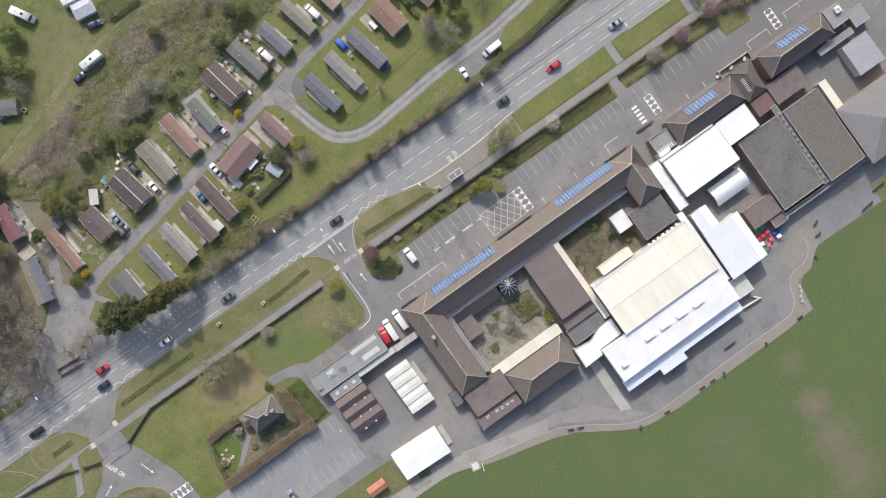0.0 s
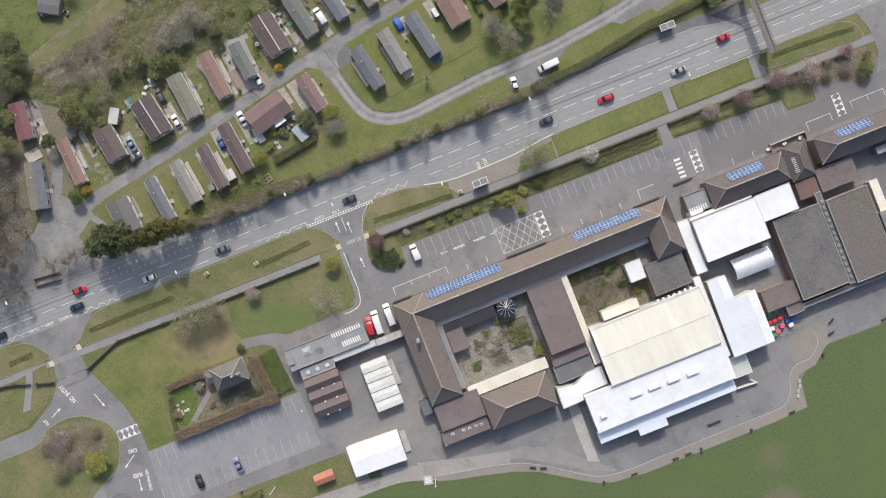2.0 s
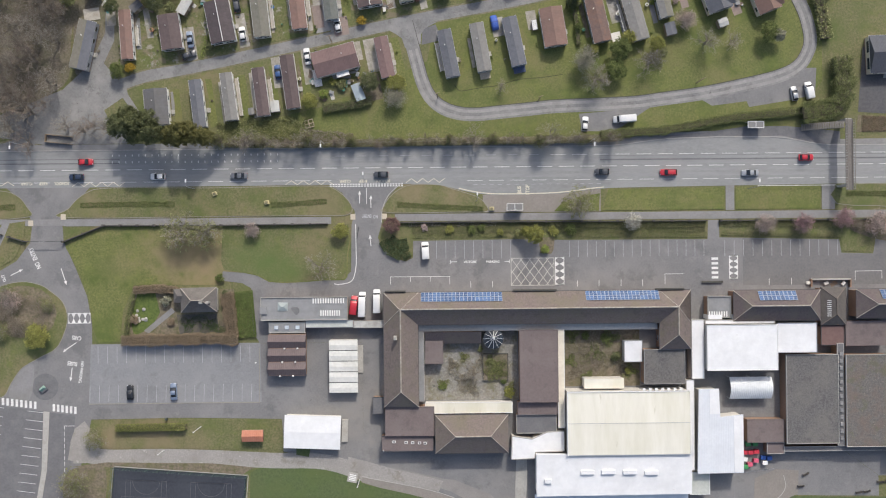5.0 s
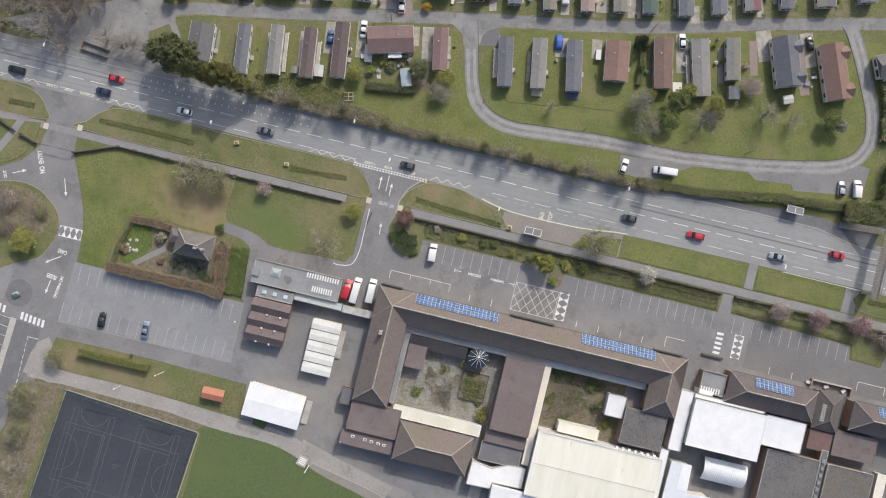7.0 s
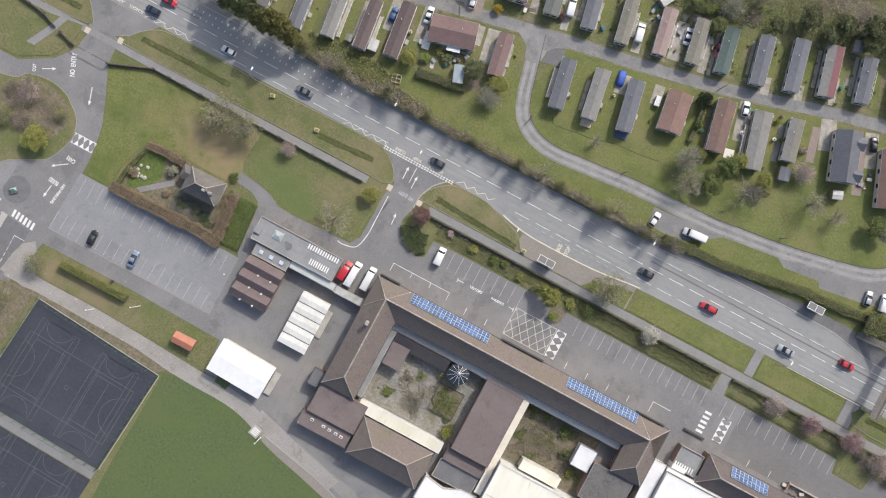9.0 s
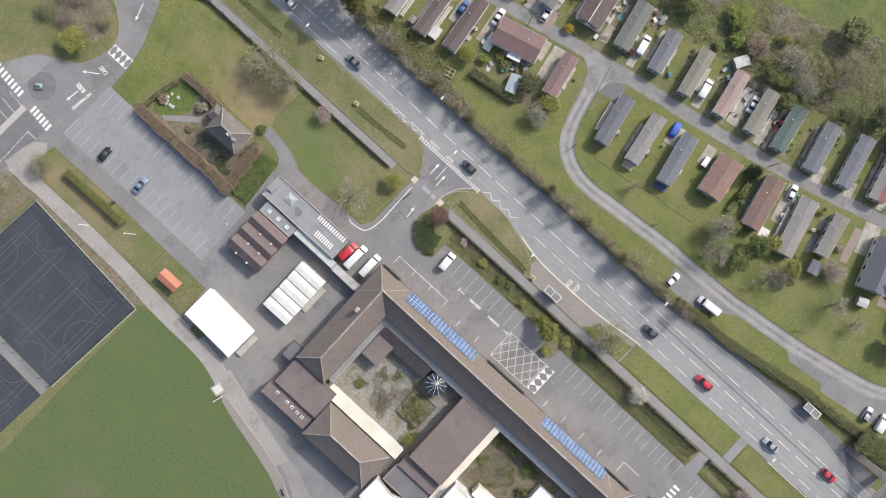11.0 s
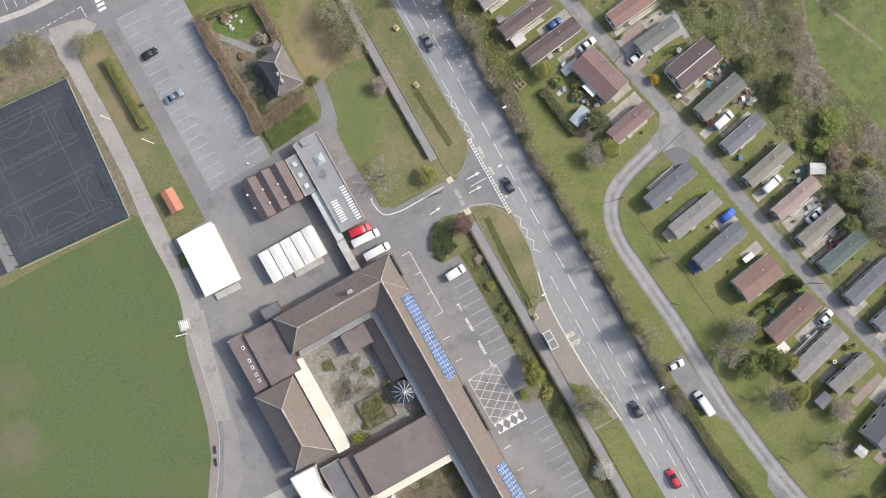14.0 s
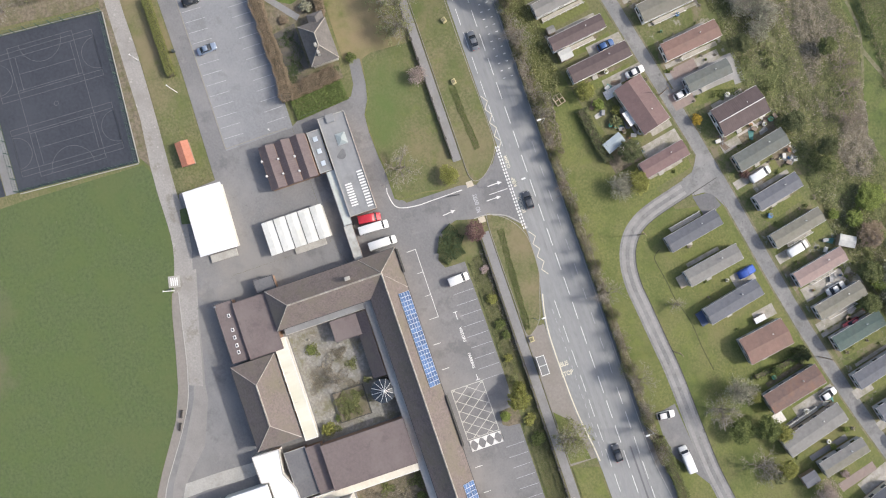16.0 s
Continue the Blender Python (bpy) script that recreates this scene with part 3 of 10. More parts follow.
slab("yard", [(-20, -22.9), (-13, -20.1), (60, -20.1), (80, -32.1), (117.9, -60), (118, -65.4), (104.2, -65.2), (94.6, -64.9), (93.6, -65.6), (91.2, -67.3), (86.6, -69.6), (84.3, -71.4), (83.2, -79.2), (72.7, -79.6), (54.4, -79.5), (34.2, -79.4), (25.0, -78.4), (20.8, -77.0), (16.7, -74.6), (11.8, -71.4), (6.4, -67.9), (0.1, -65.3), (-8.4, -63.1), (-15.8, -61.4), (-20.2, -59.9), (-15.6, -52), (-19.95, -46)], -0.2, 0.044, M_YARD, "grey tarmac playground apron behind the school", "yard")
FIELD = smooth_line([(-50, -57.2), (-44.6, -55.4), (-29.7, -56.2), (-23.5, -57.1), (-20.6, -60.2), (-15.8, -61.7), (-8.4, -63.4), (0.1, -65.6), (6.4, -68.2), (11.8, -71.7), (16.7, -74.9), (20.8, -77.3), (25.0, -78.8), (34.2, -79.7), (54.4, -79.8), (72.7, -79.9), (83.2, -79.4)], 4)
slab("car_park", [(82, -8.7), (170, -8.7), (170, 3.9), (118.2, 3.9), (117.4, -0.7), (108.4, -0.4), (107.8, 3.2), (82, 3.9)], -0.1, 0.0545, surf("darker_car_park_tarmac", (0.145, 0.143, 0.144), (0.182, 0.179, 0.178), scale=1.6, c=(0.21, 0.206, 0.202), big=0.08, amount=0.8, rough=0.88, bump=0.08), "darker resurfaced car park tarmac", "car park")
field = slab("playing_field", FIELD + [(83.4, -79), (84.4, -71.3), (86.8, -69.5), (91.4, -67.2), (94.6, -65.2), (104.2, -65.5), (112.9, -65.8), (125, -65.6), (400, -70), (400, -500), (-51, -500), (-51, -84)], -0.2, 0.03, M_FIELD, "broad mown green playing field with worn brown patches", "playing field")
BACKPATH = smooth_line([(-98, -51.6), (-88, -53), (-74, -53.0), (-60, -53.5), (-44, -54.4), (-30, -55.0), (-17.7, -59.0), (-8, -62.6), (2, -67.4), (10.1, -71.4), (15.9, -74.6), (25.0, -78.2), (34.2, -79.8), (54.4, -80.3), (72.7, -79.7), (83.2, -79.0)], 5)
slab("footpath", offset_line(BACKPATH[:31], -1.7) + offset_line(BACKPATH[:31], 2.4)[::-1], -0.1, 0.07, M_BUFF, "buff gravelled path along the field edge", "path")
slab("footpath", [(-24.5, -57.0), (-20.4, -58.7), (-17.6, -59.2), (-10.2, -60.7), (-4.0, -62.0), (0.0, -62.9), (1.2, -60.0), (-4.1, -58.5), (-11.5, -56.8), (-18.7, -54.7), (-24.0, -53.3)], -0.1, 0.069, M_BUFF, "pale gravelled end of the field path", "path")
KERBLINE = smooth_line([(-20.4, -58.7), (-17.6, -59.3), (-10.2, -60.8), (-4.0, -62.1), (3.2, -64.3), (9.3, -67.7), (14.6, -71.3), (18.4, -73.9), (21.6, -75.6), (25.6, -76.6), (30.7, -77.1), (39.1, -77.0), (47.4, -77.0), (64.0, -76.9), (74.6, -76.9), (77.4, -76.5), (79.5, -74.9), (80.8, -72.4), (81.4, -70.4), (82.9, -68.2), (85.1, -67.1), (88.8, -66.9), (91.6, -65.0), (92.9, -62.6), (92.4, -59.6)], 5)
slab("footpath", KERBLINE + [(95.4, -59.4), (95.2, -63.6), (94.0, -65.6), (91.2, -67.9), (89.6, -69.3), (84.8, -69.8), (83.4, -71.2), (83.1, -79.3), (72.7, -79.85), (54.4, -79.75), (34.2, -79.6), (25.0, -78.6), (20.8, -77.2), (16.7, -74.8), (11.8, -71.6), (6.4, -68.1), (0.1, -65.5), (-8.4, -63.3), (-15.8, -61.6), (-20.6, -60.1)], -0.1, 0.073, M_APRON, "pinkish tarmac path curving round the field corner", "path")
part("kerb", ribbon(bmesh.new(), KERBLINE, 0.0, 0.16, 0, 0.15), M_KERB, field, "thin pale kerb beside the path")
slab("footpath", [(84.2, -66.2), (84.6, -60.4), (90.4, -58.0), (96.4, -58.4), (96.2, -64.6), (92.0, -66.4)], -0.1, 0.0715, M_APRON, "pinkish paved corner by the benches", "path")
INNER = smooth_line([(58.7, -75.1), (67.0, -75.9), (74.3, -76.1), (79.0, -73.4), (79.8, -70.1), (79.2, -65.7), (79.0, -61.9)], 5)
slab("footpath", offset_line(INNER, -0.1) + offset_line(INNER, 0.1)[::-1], -0.1, 0.049, M_PATH, "faint paler line where the yard's tone changes", "path")
slab("footpath", [(-96.8, -54.2), (-97.6, -48.6), (-96.4, -45.0), (-93.8, -43.0), (-91.4, -46.4), (-89.8, -50.6), (-88, -51.4), (-88, -54)], -0.1, 0.068, M_BUFF, "pale worn apron where the path meets the road", "path")
slab("garden_bed", smooth_line([(-99.2, -70), (-99.4, -58.2), (-94.6, -55.0), (-88.2, -56.0), (-89.6, -73), (-92, -92), (-99.5, -92)], 3, True), -0.1, 0.085, M_SOIL, "bare brown earth under trees beside the court", "garden bed")
slab("garden_bed", smooth_line([(-117, -9.6), (-111, -7.0), (-105.6, -7.8), (-102.4, -10.4), (-101.0, -15), (-104, -19.6), (-113, -20.4), (-119, -15)], 4, True), 0, 0.15, M_SOIL, "brown earth bed on the grass island", "garden bed")
# bare dark soil, with the cottage's cast shadow painted into its colour
slab("garden_bed", [(-69.2, -15.0), (-58.6, -15.0), (-57.8, -20.0), (-68.4, -20.2)], -0.1, 0.136, surf("shadow_dark_yard", (0.085, 0.082, 0.075), (0.125, 0.12, 0.108), scale=3.0, c=(0.15, 0.13, 0.1), big=0.5, amount=0.8, rough=0.95), "dark bare yard behind the cottage, darkened for its shadow", "garden bed")
slab("footpath", [(20.8, -53.6), (23.6, -53.6), (23.6, -60), (23.2, -66), (23.4, -72), (20.4, -70.4), (20.4, -62)], -0.1, 0.075, M_CONC, "pale concrete path down to the playground", "path")
slab("footpath", [(-18, -57.0), (-12, -56.4), (-4, -58.2), (1.4, -59.5), (4.3, -59.8), (13.9, -63.8), (19.8, -69.6), (26, -74.5), (27, -76.2), (19.7, -73.0), (11.6, -67.6), (3.3, -62.9), (-8.7, -59.0)], -0.1, 0.058, surf("pale_worn_tarmac", (0.235, 0.225, 0.213), (0.285, 0.273, 0.258), scale=4.0, c=(0.21, 0.2, 0.19), big=0.2, amount=0.7, rough=0.92, bump=0.08), "paler worn tarmac band across the playground", "path")
# lawns in front of the school
slab("lawn", [(-98.6, 3.4), (-88.4, 8.4), (-29.2, 8.5), (-23.6, 8.5), (-22.9, 4.1), (-23.6, 0.6), (-23.8, -5.4), (-24.6, -6.3), (-29.9, -6.3), (-35.2, -6.7), (-40.5, -6.9), (-44.6, -6.6), (-47.7, -4.9), (-51.2, -4.1), (-56.9, -3.6), (-57.6, -5.6), (-57.9, -7.2), (-80.4, -7.0), (-83.4, -14), (-84.4, -22.2), (-90, -22.2), (-91.5, -18), (-92.4, -9.9), (-95.1, -3.1)], -0.1, 0.10, M_LAWN, "patchy front lawn with worn yellowed grass", "lawn")
slab("lawn", smooth_line([(-56.8, 8.4), (-30.2, 8.4), (-23.9, 8.4), (-23.2, 4.1), (-23.9, 0.6), (-24.1, -5.2), (-24.9, -6.0), (-29.9, -6.0), (-35.2, -6.4), (-40.5, -6.6), (-44.5, -6.3), (-47.6, -4.6), (-51.2, -3.8), (-56.6, -3.3), (-57.4, -0.8)], 1, True), 0.02, 0.106, M_GRASS, "greener part of the front lawn", "lawn")
slab("lawn", [(-14, 8.3), (-14, 3), (-11, 0.6), (-8, -0.6), (-6.8, 0), (-6.7, 4.7), (19.5, 4.7), (26, 4.7), (33.2, 4.4), (72.4, 4.3), (72.4, 8.5)], -0.1, 0.1, M_GRASS, "rough grass strip behind the car park", "lawn")
slab("lawn", [(76, 8.5), (76, 4.7), (108.4, 3.9), (109, 0.2), (116.8, 0), (117.4, 8.5)], -0.1, 0.1, M_GRASS, "rough grass strip behind the car park", "lawn")
slab("lawn", [(27.7, 0.4), (30.6, 0.2), (31.3, 1.4), (31.6, 4.65), (24.4, 4.65), (27.4, 3.6)], -0.1, 0.12, M_SOIL, "planted strip beside the hatched box", "lawn")
slab("lawn", [(-92, -43), (-67, -42.8), (-42, -43.3), (-41.6, -51.4), (-60, -50.8), (-74, -50.4), (-88, -50.2), (-93, -48)], -0.1, 0.09, M_GRASS, "worn grass strip between the drive and the path", "lawn")
slab("lawn", [(-41, -43.5), (-38.2, -43.5), (-38, -51.5), (-41.2, -51.6)], -0.1, 0.095, M_PATH, "short grey path to the white building", "path")
slab("lawn", [(-37.6, -44), (-34, -51), (-34.5, -53.2), (-37.8, -52.6)], -0.1, 0.09, M_FIELD, "small grass triangle", "lawn")
slab("lawn", [(-97, -55), (-86, -55.4), (-52, -57.6), (-49, -55.8), (-60, -54.6), (-88, -54)], -0.1, 0.08, M_SOIL, "rough grass margin beside the court", "lawn")

# caravan site lanes
LANE = smooth_line([(-140, 22), (-104, 33), (-97, 40.5), (-88, 44.5), (-77.8, 48.2), (-69.7, 49.7), (-56, 52.4), (-39.5, 55.9), (-19, 60.3), (-2, 63.7), (14.5, 66.7), (33.2, 70.4), (52.5, 75.3), (65.2, 79.0), (86, 84.2), (120, 93), (170, 108)], 5)
tagged(part("lane_margin", ribbon(bmesh.new(), LANE, -1.9, 1.9, -0.05, 0.0445), M_TRACKEARTH, None, "worn grassy margin of the site lane", "verge"), kind="structure")
slab("site_lane", offset_line(LANE, -1.5) + offset_line(LANE, 1.5)[::-1], -0.1, 0.05, M_LANE, "narrow patched tarmac lane between the park homes", "road")
LOOP = smooth_line([(-7.6, 62.4), (-6.6, 58.6), (-4.8, 51.5), (-3.4, 46.5), (-1.9, 43.2), (0.1, 40.8), (2.9, 39.0), (6.6, 37.9), (11.0, 37.6), (15.5, 38.0), (24.8, 38.9), (32.2, 39.6), (44.0, 40.0), (54.0, 40.5), (61.0, 41.4), (71.5, 42.8), (82.4, 44.9), (92.0, 47.2), (97.4, 49.8), (100.2, 53.8), (100.9, 57.8), (99.7, 63.5), (97.8, 68.0), (95.2, 73.5), (93.2, 77.4), (90.2, 82.6), (88, 85)], 6)
LOOP_Z = slab("site_lane", offset_line(LOOP, -1.75) + offset_line(LOOP, 1.75)[::-1], -0.1, 0.056, M_LANE, "curving pale tarmac loop lane on the lawn", "road")
M_TRACK = surf("pale_wheel_track", (0.27, 0.262, 0.254), (0.335, 0.326, 0.315), scale=1.4, c=(0.225, 0.22, 0.213), big=0.3, amount=0.8, rough=0.95, bump=0.1)
for off in (-0.85, 0.85):
    part("wheel_track", ribbon(bmesh.new(), LOOP[9:-6], off - 0.42, off + 0.42, 0.05, 0.0615), M_TRACK, LOOP_Z, "pale worn wheel track")
part("lane_edging", ribbon(bmesh.new(), LOOP, 1.75, 1.9, 0, 0.12), M_WALLDARK, LOOP_Z, "thin dark edging of the lane")
slab("site_lane", [(-13.2, 60.9), (-10.2, 59.2), (-8.7, 58.1), (-7.9, 55.6), (-3.7, 56.6), (-3.6, 59.2), (-2.5, 60.8), (1.0, 62.6)], -0.1, 0.053, M_LANE, "flared mouth of the loop lane", "road")
slab("site_lane", [(-104, 30.4), (-82, 30.6), (-80, 36), (-82, 45), (-88, 52), (-85.2, 58), (-84.9, 79), (-87.0, 79), (-87.6, 60), (-91.5, 52), (-99, 45), (-112, 40), (-125, 34)], -0.1, 0.048, M_LANE, "worn tarmac entrance court of the caravan site", "road")
slab("lay_by", [(38.4, 37.6), (39.2, 33.0), (48.0, 32.8), (57.5, 39.2)], -0.1, 0.052, M_YARD, "small tarmac parking bay beside the loop lane", "car park")
slab("lay_by", [(71.2, 41.3), (74.2, 39.5), (83.5, 40.7), (84.2, 39.1), (95.6, 40.9), (102.0, 42.4), (102.4, 49.5), (97.5, 49.5), (92, 46.5), (82, 44)], -0.1, 0.052, M_YARD, "tarmac parking bay beside the loop lane", "car park")
slab("lay_by", [(-3.2, 60.6), (-3.5, 56.4), (1.1, 57.4), (1.3, 59.2), (0.3, 61.8)], -0.1, 0.047, M_TRENCH, "dark tarmac wedge by the lane", "road")
slab("lawn", [(-8, 31), (100, 33.5), (99, 40), (104, 46), (104, 60), (98, 82), (60, 76), (0, 62.5), (-2, 52), (-30, 40), (-60, 33), (-82, 31.2)], -0.1, 0.035, M_LAWN, "green mown lawn round the park homes", "lawn")
slab("lawn", [(-88, 46.5), (-40, 58), (20, 70), (92, 88), (88, 102), (20, 84), (-20, 78), (-60, 68), (-83, 62)], -0.1, 0.033, M_GARDEN, "mixed garden ground between the park homes", "lawn")
slab("meadow", [(-260, 60), (-110, 82), (-72, 92), (-55, 97.5), (-36, 100.5), (-23, 103), (-4, 97), (7, 100), (23, 103.4), (31, 110), (260, 160), (260, 500), (-260, 500)], -0.1, 0.03, M_MEADOW, "open green camping meadow", "meadow")
TRACK = smooth_line([(-120, 82), (-95, 87), (-82.8, 89.8), (-72.4, 93.2), (-58, 97.2), (-54, 98.8), (-50, 101.5)], 5)
slab("track", offset_line(TRACK, -0.9) + offset_line(TRACK, 0.9)[::-1], -0.05, 0.045, M_TRACKEARTH, "faint worn earth track across the meadow", "path")
slab("woodland_floor", smooth_line([(-96, 86), (-93.6, 72), (-96.5, 60), (-97.5, 48), (-104, 43), (-112, 40.4), (-126, 36), (-150, 30), (-150, 80)], 4, True), -0.1, 0.06, M_LITTER, "brown leaf litter under the roadside trees", "woodland floor")
RUT = smooth_line([(5.2, 45.6), (6.6, 44.0), (9.4, 44.3), (13.0, 44.9), (16.5, 45.3), (22.5, 46.9), (28.5, 47.4), (34.2, 48.2)], 5)
part("rut", ribbon(bmesh.new(), RUT, -0.11, 0.11, 0.0, 0.043), surf("dark_damp_rut", (0.06, 0.068, 0.03), (0.1, 0.105, 0.05), scale=1.5, rough=0.95), bpy.data.objects["lawn"], "thin dark overgrown channel across the lawn")
slab("lawn", [(-88.0, 39.5), (-82.5, 43.2), (-76.9, 45.3), (-72, 46.8), (-72, 33.2), (-80, 33.0), (-86.2, 36.0)], -0.1, 0.062, M_GRASS, "rough grass triangle at the site entrance", "lawn")
slab("garden_bed", smooth_line([(-95.6, 49.5), (-89.5, 50.6), (-83.6, 50.0), (-80.2, 60), (-78, 70), (-83, 78), (-94, 81)], 3, True), -0.1, 0.039, M_LITTER, "brown earth and leaf litter round the end park homes", "garden bed")
slab("garden_path", [(-83.2, 43.0), (-81.6, 43.6), (-78.4, 38.6), (-79.8, 38.0)], -0.05, 0.07, M_PATH, "short worn path from the lane to a park home", "path")
# neighbouring yard beyond the footbridge
slab("yard", [(113.5, 37.6), (131, 36.4), (170, 38), (170, 75), (115, 55)], -0.1, 0.05, surf("dark_yard_tarmac", (0.085, 0.084, 0.09), (0.115, 0.113, 0.118), scale=1.6, c=(0.14, 0.138, 0.138), big=0.2, amount=0.6, rough=0.88, bump=0.08), "dark tarmac yard beside a blue-roofed house", "yard")
slab("lawn", [(113, 32.2), (170, 32.2), (170, 37), (131, 35.8), (113.5, 36.8)], -0.1, 0.06, M_SOIL, "brown planted bank above the road", "lawn")

# ---- road and yard markings ----
ZR, ZY = 0.075, 0.066


def dashes(x0, x1, y, start, period=5.75, length=4.0, w=0.11):
    bm = bmesh.new()
    x = start + math.ceil((x0 - start) / period) * period
    while x < x1:
        box(bm, x, x + length, y - w / 2, y + w / 2, 0.055, ZR)
        x += period
    return bm


part("centre_line", dashes(-300, 300, ROAD_Y, 32.9, w=0.15), M_WHITE, road, "broken white centre line")
part("edge_line", dashes(-130, -30, 20.3, 31.4), M_WHITE, road, "broken white cycle lane line")
part("edge_line", dashes(8, 160, 20.0, 31.4), M_WHITE, road, "broken white cycle lane line")
part("edge_line", dashes(30, 160, 26.75, 59.5), M_WHITE, road, "broken white cycle lane line")
part("edge_line", dashes(-30, 30, 26.8, 59.5, length=2.6), M_FAINT, road, "worn broken white line")
bm = bmesh.new()
for y in (25.6, 27.4):
    for i in range(26):
        box(bm, -86 + i * 1.75, -85.8 + i * 1.75, y - 0.26, y + 0.26, 0.055, ZR)
part("tick_marks", bm, M_WHITE, road, "short white hatching ticks")


def zigzag(x0, x1, y, n, amp=0.55):
    pts = [(x0 + (x1 - x0) * i / n, y + (amp if i % 2 else -amp)) for i in range(n + 1)]
    bm = bmesh.new()
    for a, b in zip(pts, pts[1:]):
        d = (Vector(b) - Vector(a)).normalized() * 0.08
        prism(bm, [(a[0] + d.y, a[1] - d.x), (b[0] + d.y, b[1] - d.x), (b[0] - d.y, b[1] + d.x), (a[0] - d.y, a[1] + d.x)], 0.055, ZR)
    return bm


for a, b, n in ((-125.6, -111.9, 8), (-96.6, -82.6, 9), (-40.1, -27.4, 8), (-8, 2.4, 7)):
    part("zigzag_line", zigzag(a, b, 20.1 if b < -100 or a > -30 else 19.8, n), M_YELLOW, road, "pale yellow zigzag marking")


def words(body, x, y, z, size, angle, material, parent, stretch=1.0, name="lettering"):
    c = bpy.data.curves.new("lettering", "FONT")
    c.body, c.size, c.align_x, c.align_y, c.offset = body, size, "CENTER", "CENTER", 0.025 * size
    ob = new("lettering_source", c)
    me = bpy.data.meshes.new_from_object(ob.evaluated_get(bpy.context.evaluated_depsgraph_get()))
    bpy.data.objects.remove(ob)
    me.transform(Matrix.Diagonal((1, stretch, 1, 1)))
    o = part_of(name, me, material, parent, "painted word " + body.replace("\n", " "))
    o.matrix_basis = pose(x, y, z, 0, 0, angle)
    return o


words("BUS", 22.3, 17.4, ZR + 0.01, 1.1, 90, M_YELLOW, road, 1.3)
words("STOP", 24.5, 17.4, ZR + 0.01, 1.1, 90, M_YELLOW, road, 1.3)
for x, s in ((-99.4, "SCHOOL"), (-104.2, "KEEP"), (-108.6, "CLEAR"), (-14.2, "SCHOOL"), (-19.4, "KEEP"), (-24.2, "CLEAR")):
    words(s, x, 20.1, ZR + 0.01, 1.0, 180, M_YELLOW, road)
bm = bmesh.new()
for y in (19.25, 18.75):
    for i in range(26):
        box(bm, -28.3 + i * 0.76, -27.8 + i * 0.76, y - 0.15, y + 0.15, 0.055, ZR + 0.004)
part("give_way_line", bm, M_WHITE, road, "double broken white give way line")
part("edge_line", ribbon(bmesh.new(), [p for p in S_EDGE if 4.5 < p[0] < 45.5], 0.24, 0.5, 0.055, ZR), M_YELLOW, road, "continuous yellow line round the bus lay-by")
part("lay_by_line", dashes(8, 44, 18.9, 10.0, 2.2, 1.1, 0.1), M_FAINT, road, "broken yellow bus stop line")


def arrow(x, y, angle, parent, L=3.0, bend=0.0):
    bm = bmesh.new()
    prism(bm, [(-L / 2, -0.1), (L / 2 - 0.9, -0.1 + bend), (L / 2 - 0.9, 0.1 + bend), (-L / 2, 0.1)], 0, 0.012)
    prism(bm, [(L / 2 - 1.0, -0.42 + bend), (L / 2, bend), (L / 2 - 1.0, 0.42 + bend)], 0, 0.012)
    o = part("arrow_marking", bm, M_WHITE, parent, "white direction arrow")
    o.matrix_basis = pose(x, y, 0.056, 0, 0, angle)


PARK = bpy.data.objects["car_park.002"]
arrow(-17.2, 14.6, 84, PARK, 3.4, 0.3)
arrow(-20.2, 15.8, 84, PARK, 3.4, 0.3)
arrow(-17.6, 4.2, 95, PARK, 3.0)
words("ENTRY", -18.5, 10.8, 0.066, 0.8, 180, M_FAINT, PARK, 1.6)
words("NO", -16.2, 10.6, 0.066, 0.8, 180, M_FAINT, PARK, 1.6)
part("kerb_line", ribbon(bmesh.new(), smooth_line([(-21.5, 8.6), (-21.45, 2), (-21.5, -2.6), (-22.6, -6.4), (-25.8, -7.4), (-27.4, -7.2)], 5), -0.1, 0.1, 0.0, 0.14), M_WHITE, PARK, "white painted kerb")
part("kerb_line", ribbon(bmesh.new(), smooth_line([(-8.9, 19.7), (-12.6, 16.4), (-14.4, 12.4), (-14.6, 9.0)], 5), -0.1, 0.1, 0.0, 0.14), M_KERB, PARK, "pale kerb")
part("lane_line", boxes((-18.6, -18.45, 14.0, 18.2, 0.05, ZY)), M_WHITE, PARK, "short white lane divider")
words("ENTRY", -107.0, 1.5, 0.06, 1.15, 113, M_WHITE, approach, 1.5)
words("NO", -105.75, -1.6, 0.06, 1.15, 113, M_WHITE, approach, 1.5)
arrow(-99.0, -4.6, -72, approach, 4.6)
arrow(-111.4, -3.4, 26, approach, 3.6)
words("OUT", -114.8, -4.9, 0.06, 0.9, 111, M_WHITE, approach, 1.3)
arrow(-97.4, -23.6, 222, approach, 4.4, -0.5)
words("CARS", -95.7, -20.9, 0.06, 1.0, 172, M_WHITE, approach, 1.5)
arrow(-97.2, -30.6, -98, approach, 3.6)
words("BUSES", -96.9, -27.7, 0.06, 1.0, 172, M_WHITE, approach, 1.5)
words("NO PARKING", -94.6, -30.0, 0.06, 0.95, -97.5, M_WHITE, approach, 1.1)
words("VISITORS", 8.9, -1.75, 0.066, 0.85, 0, M_WHITE, PARK)
words("PARKING", 15.0, -1.75, 0.066, 0.85, 0, M_WHITE, PARK)
part("bracket_line", boxes((3.7, 5.4, -1.75, -1.6, 0.05, ZY), (3.6, 3.75, -2.2, -1.2, 0.05, ZY), (18.2, 19.4, -1.75, -1.6, 0.05, ZY), (19.35, 19.5, -2.2, -1.2, 0.05, ZY)), M_WHITE, PARK, "white bracket marks")


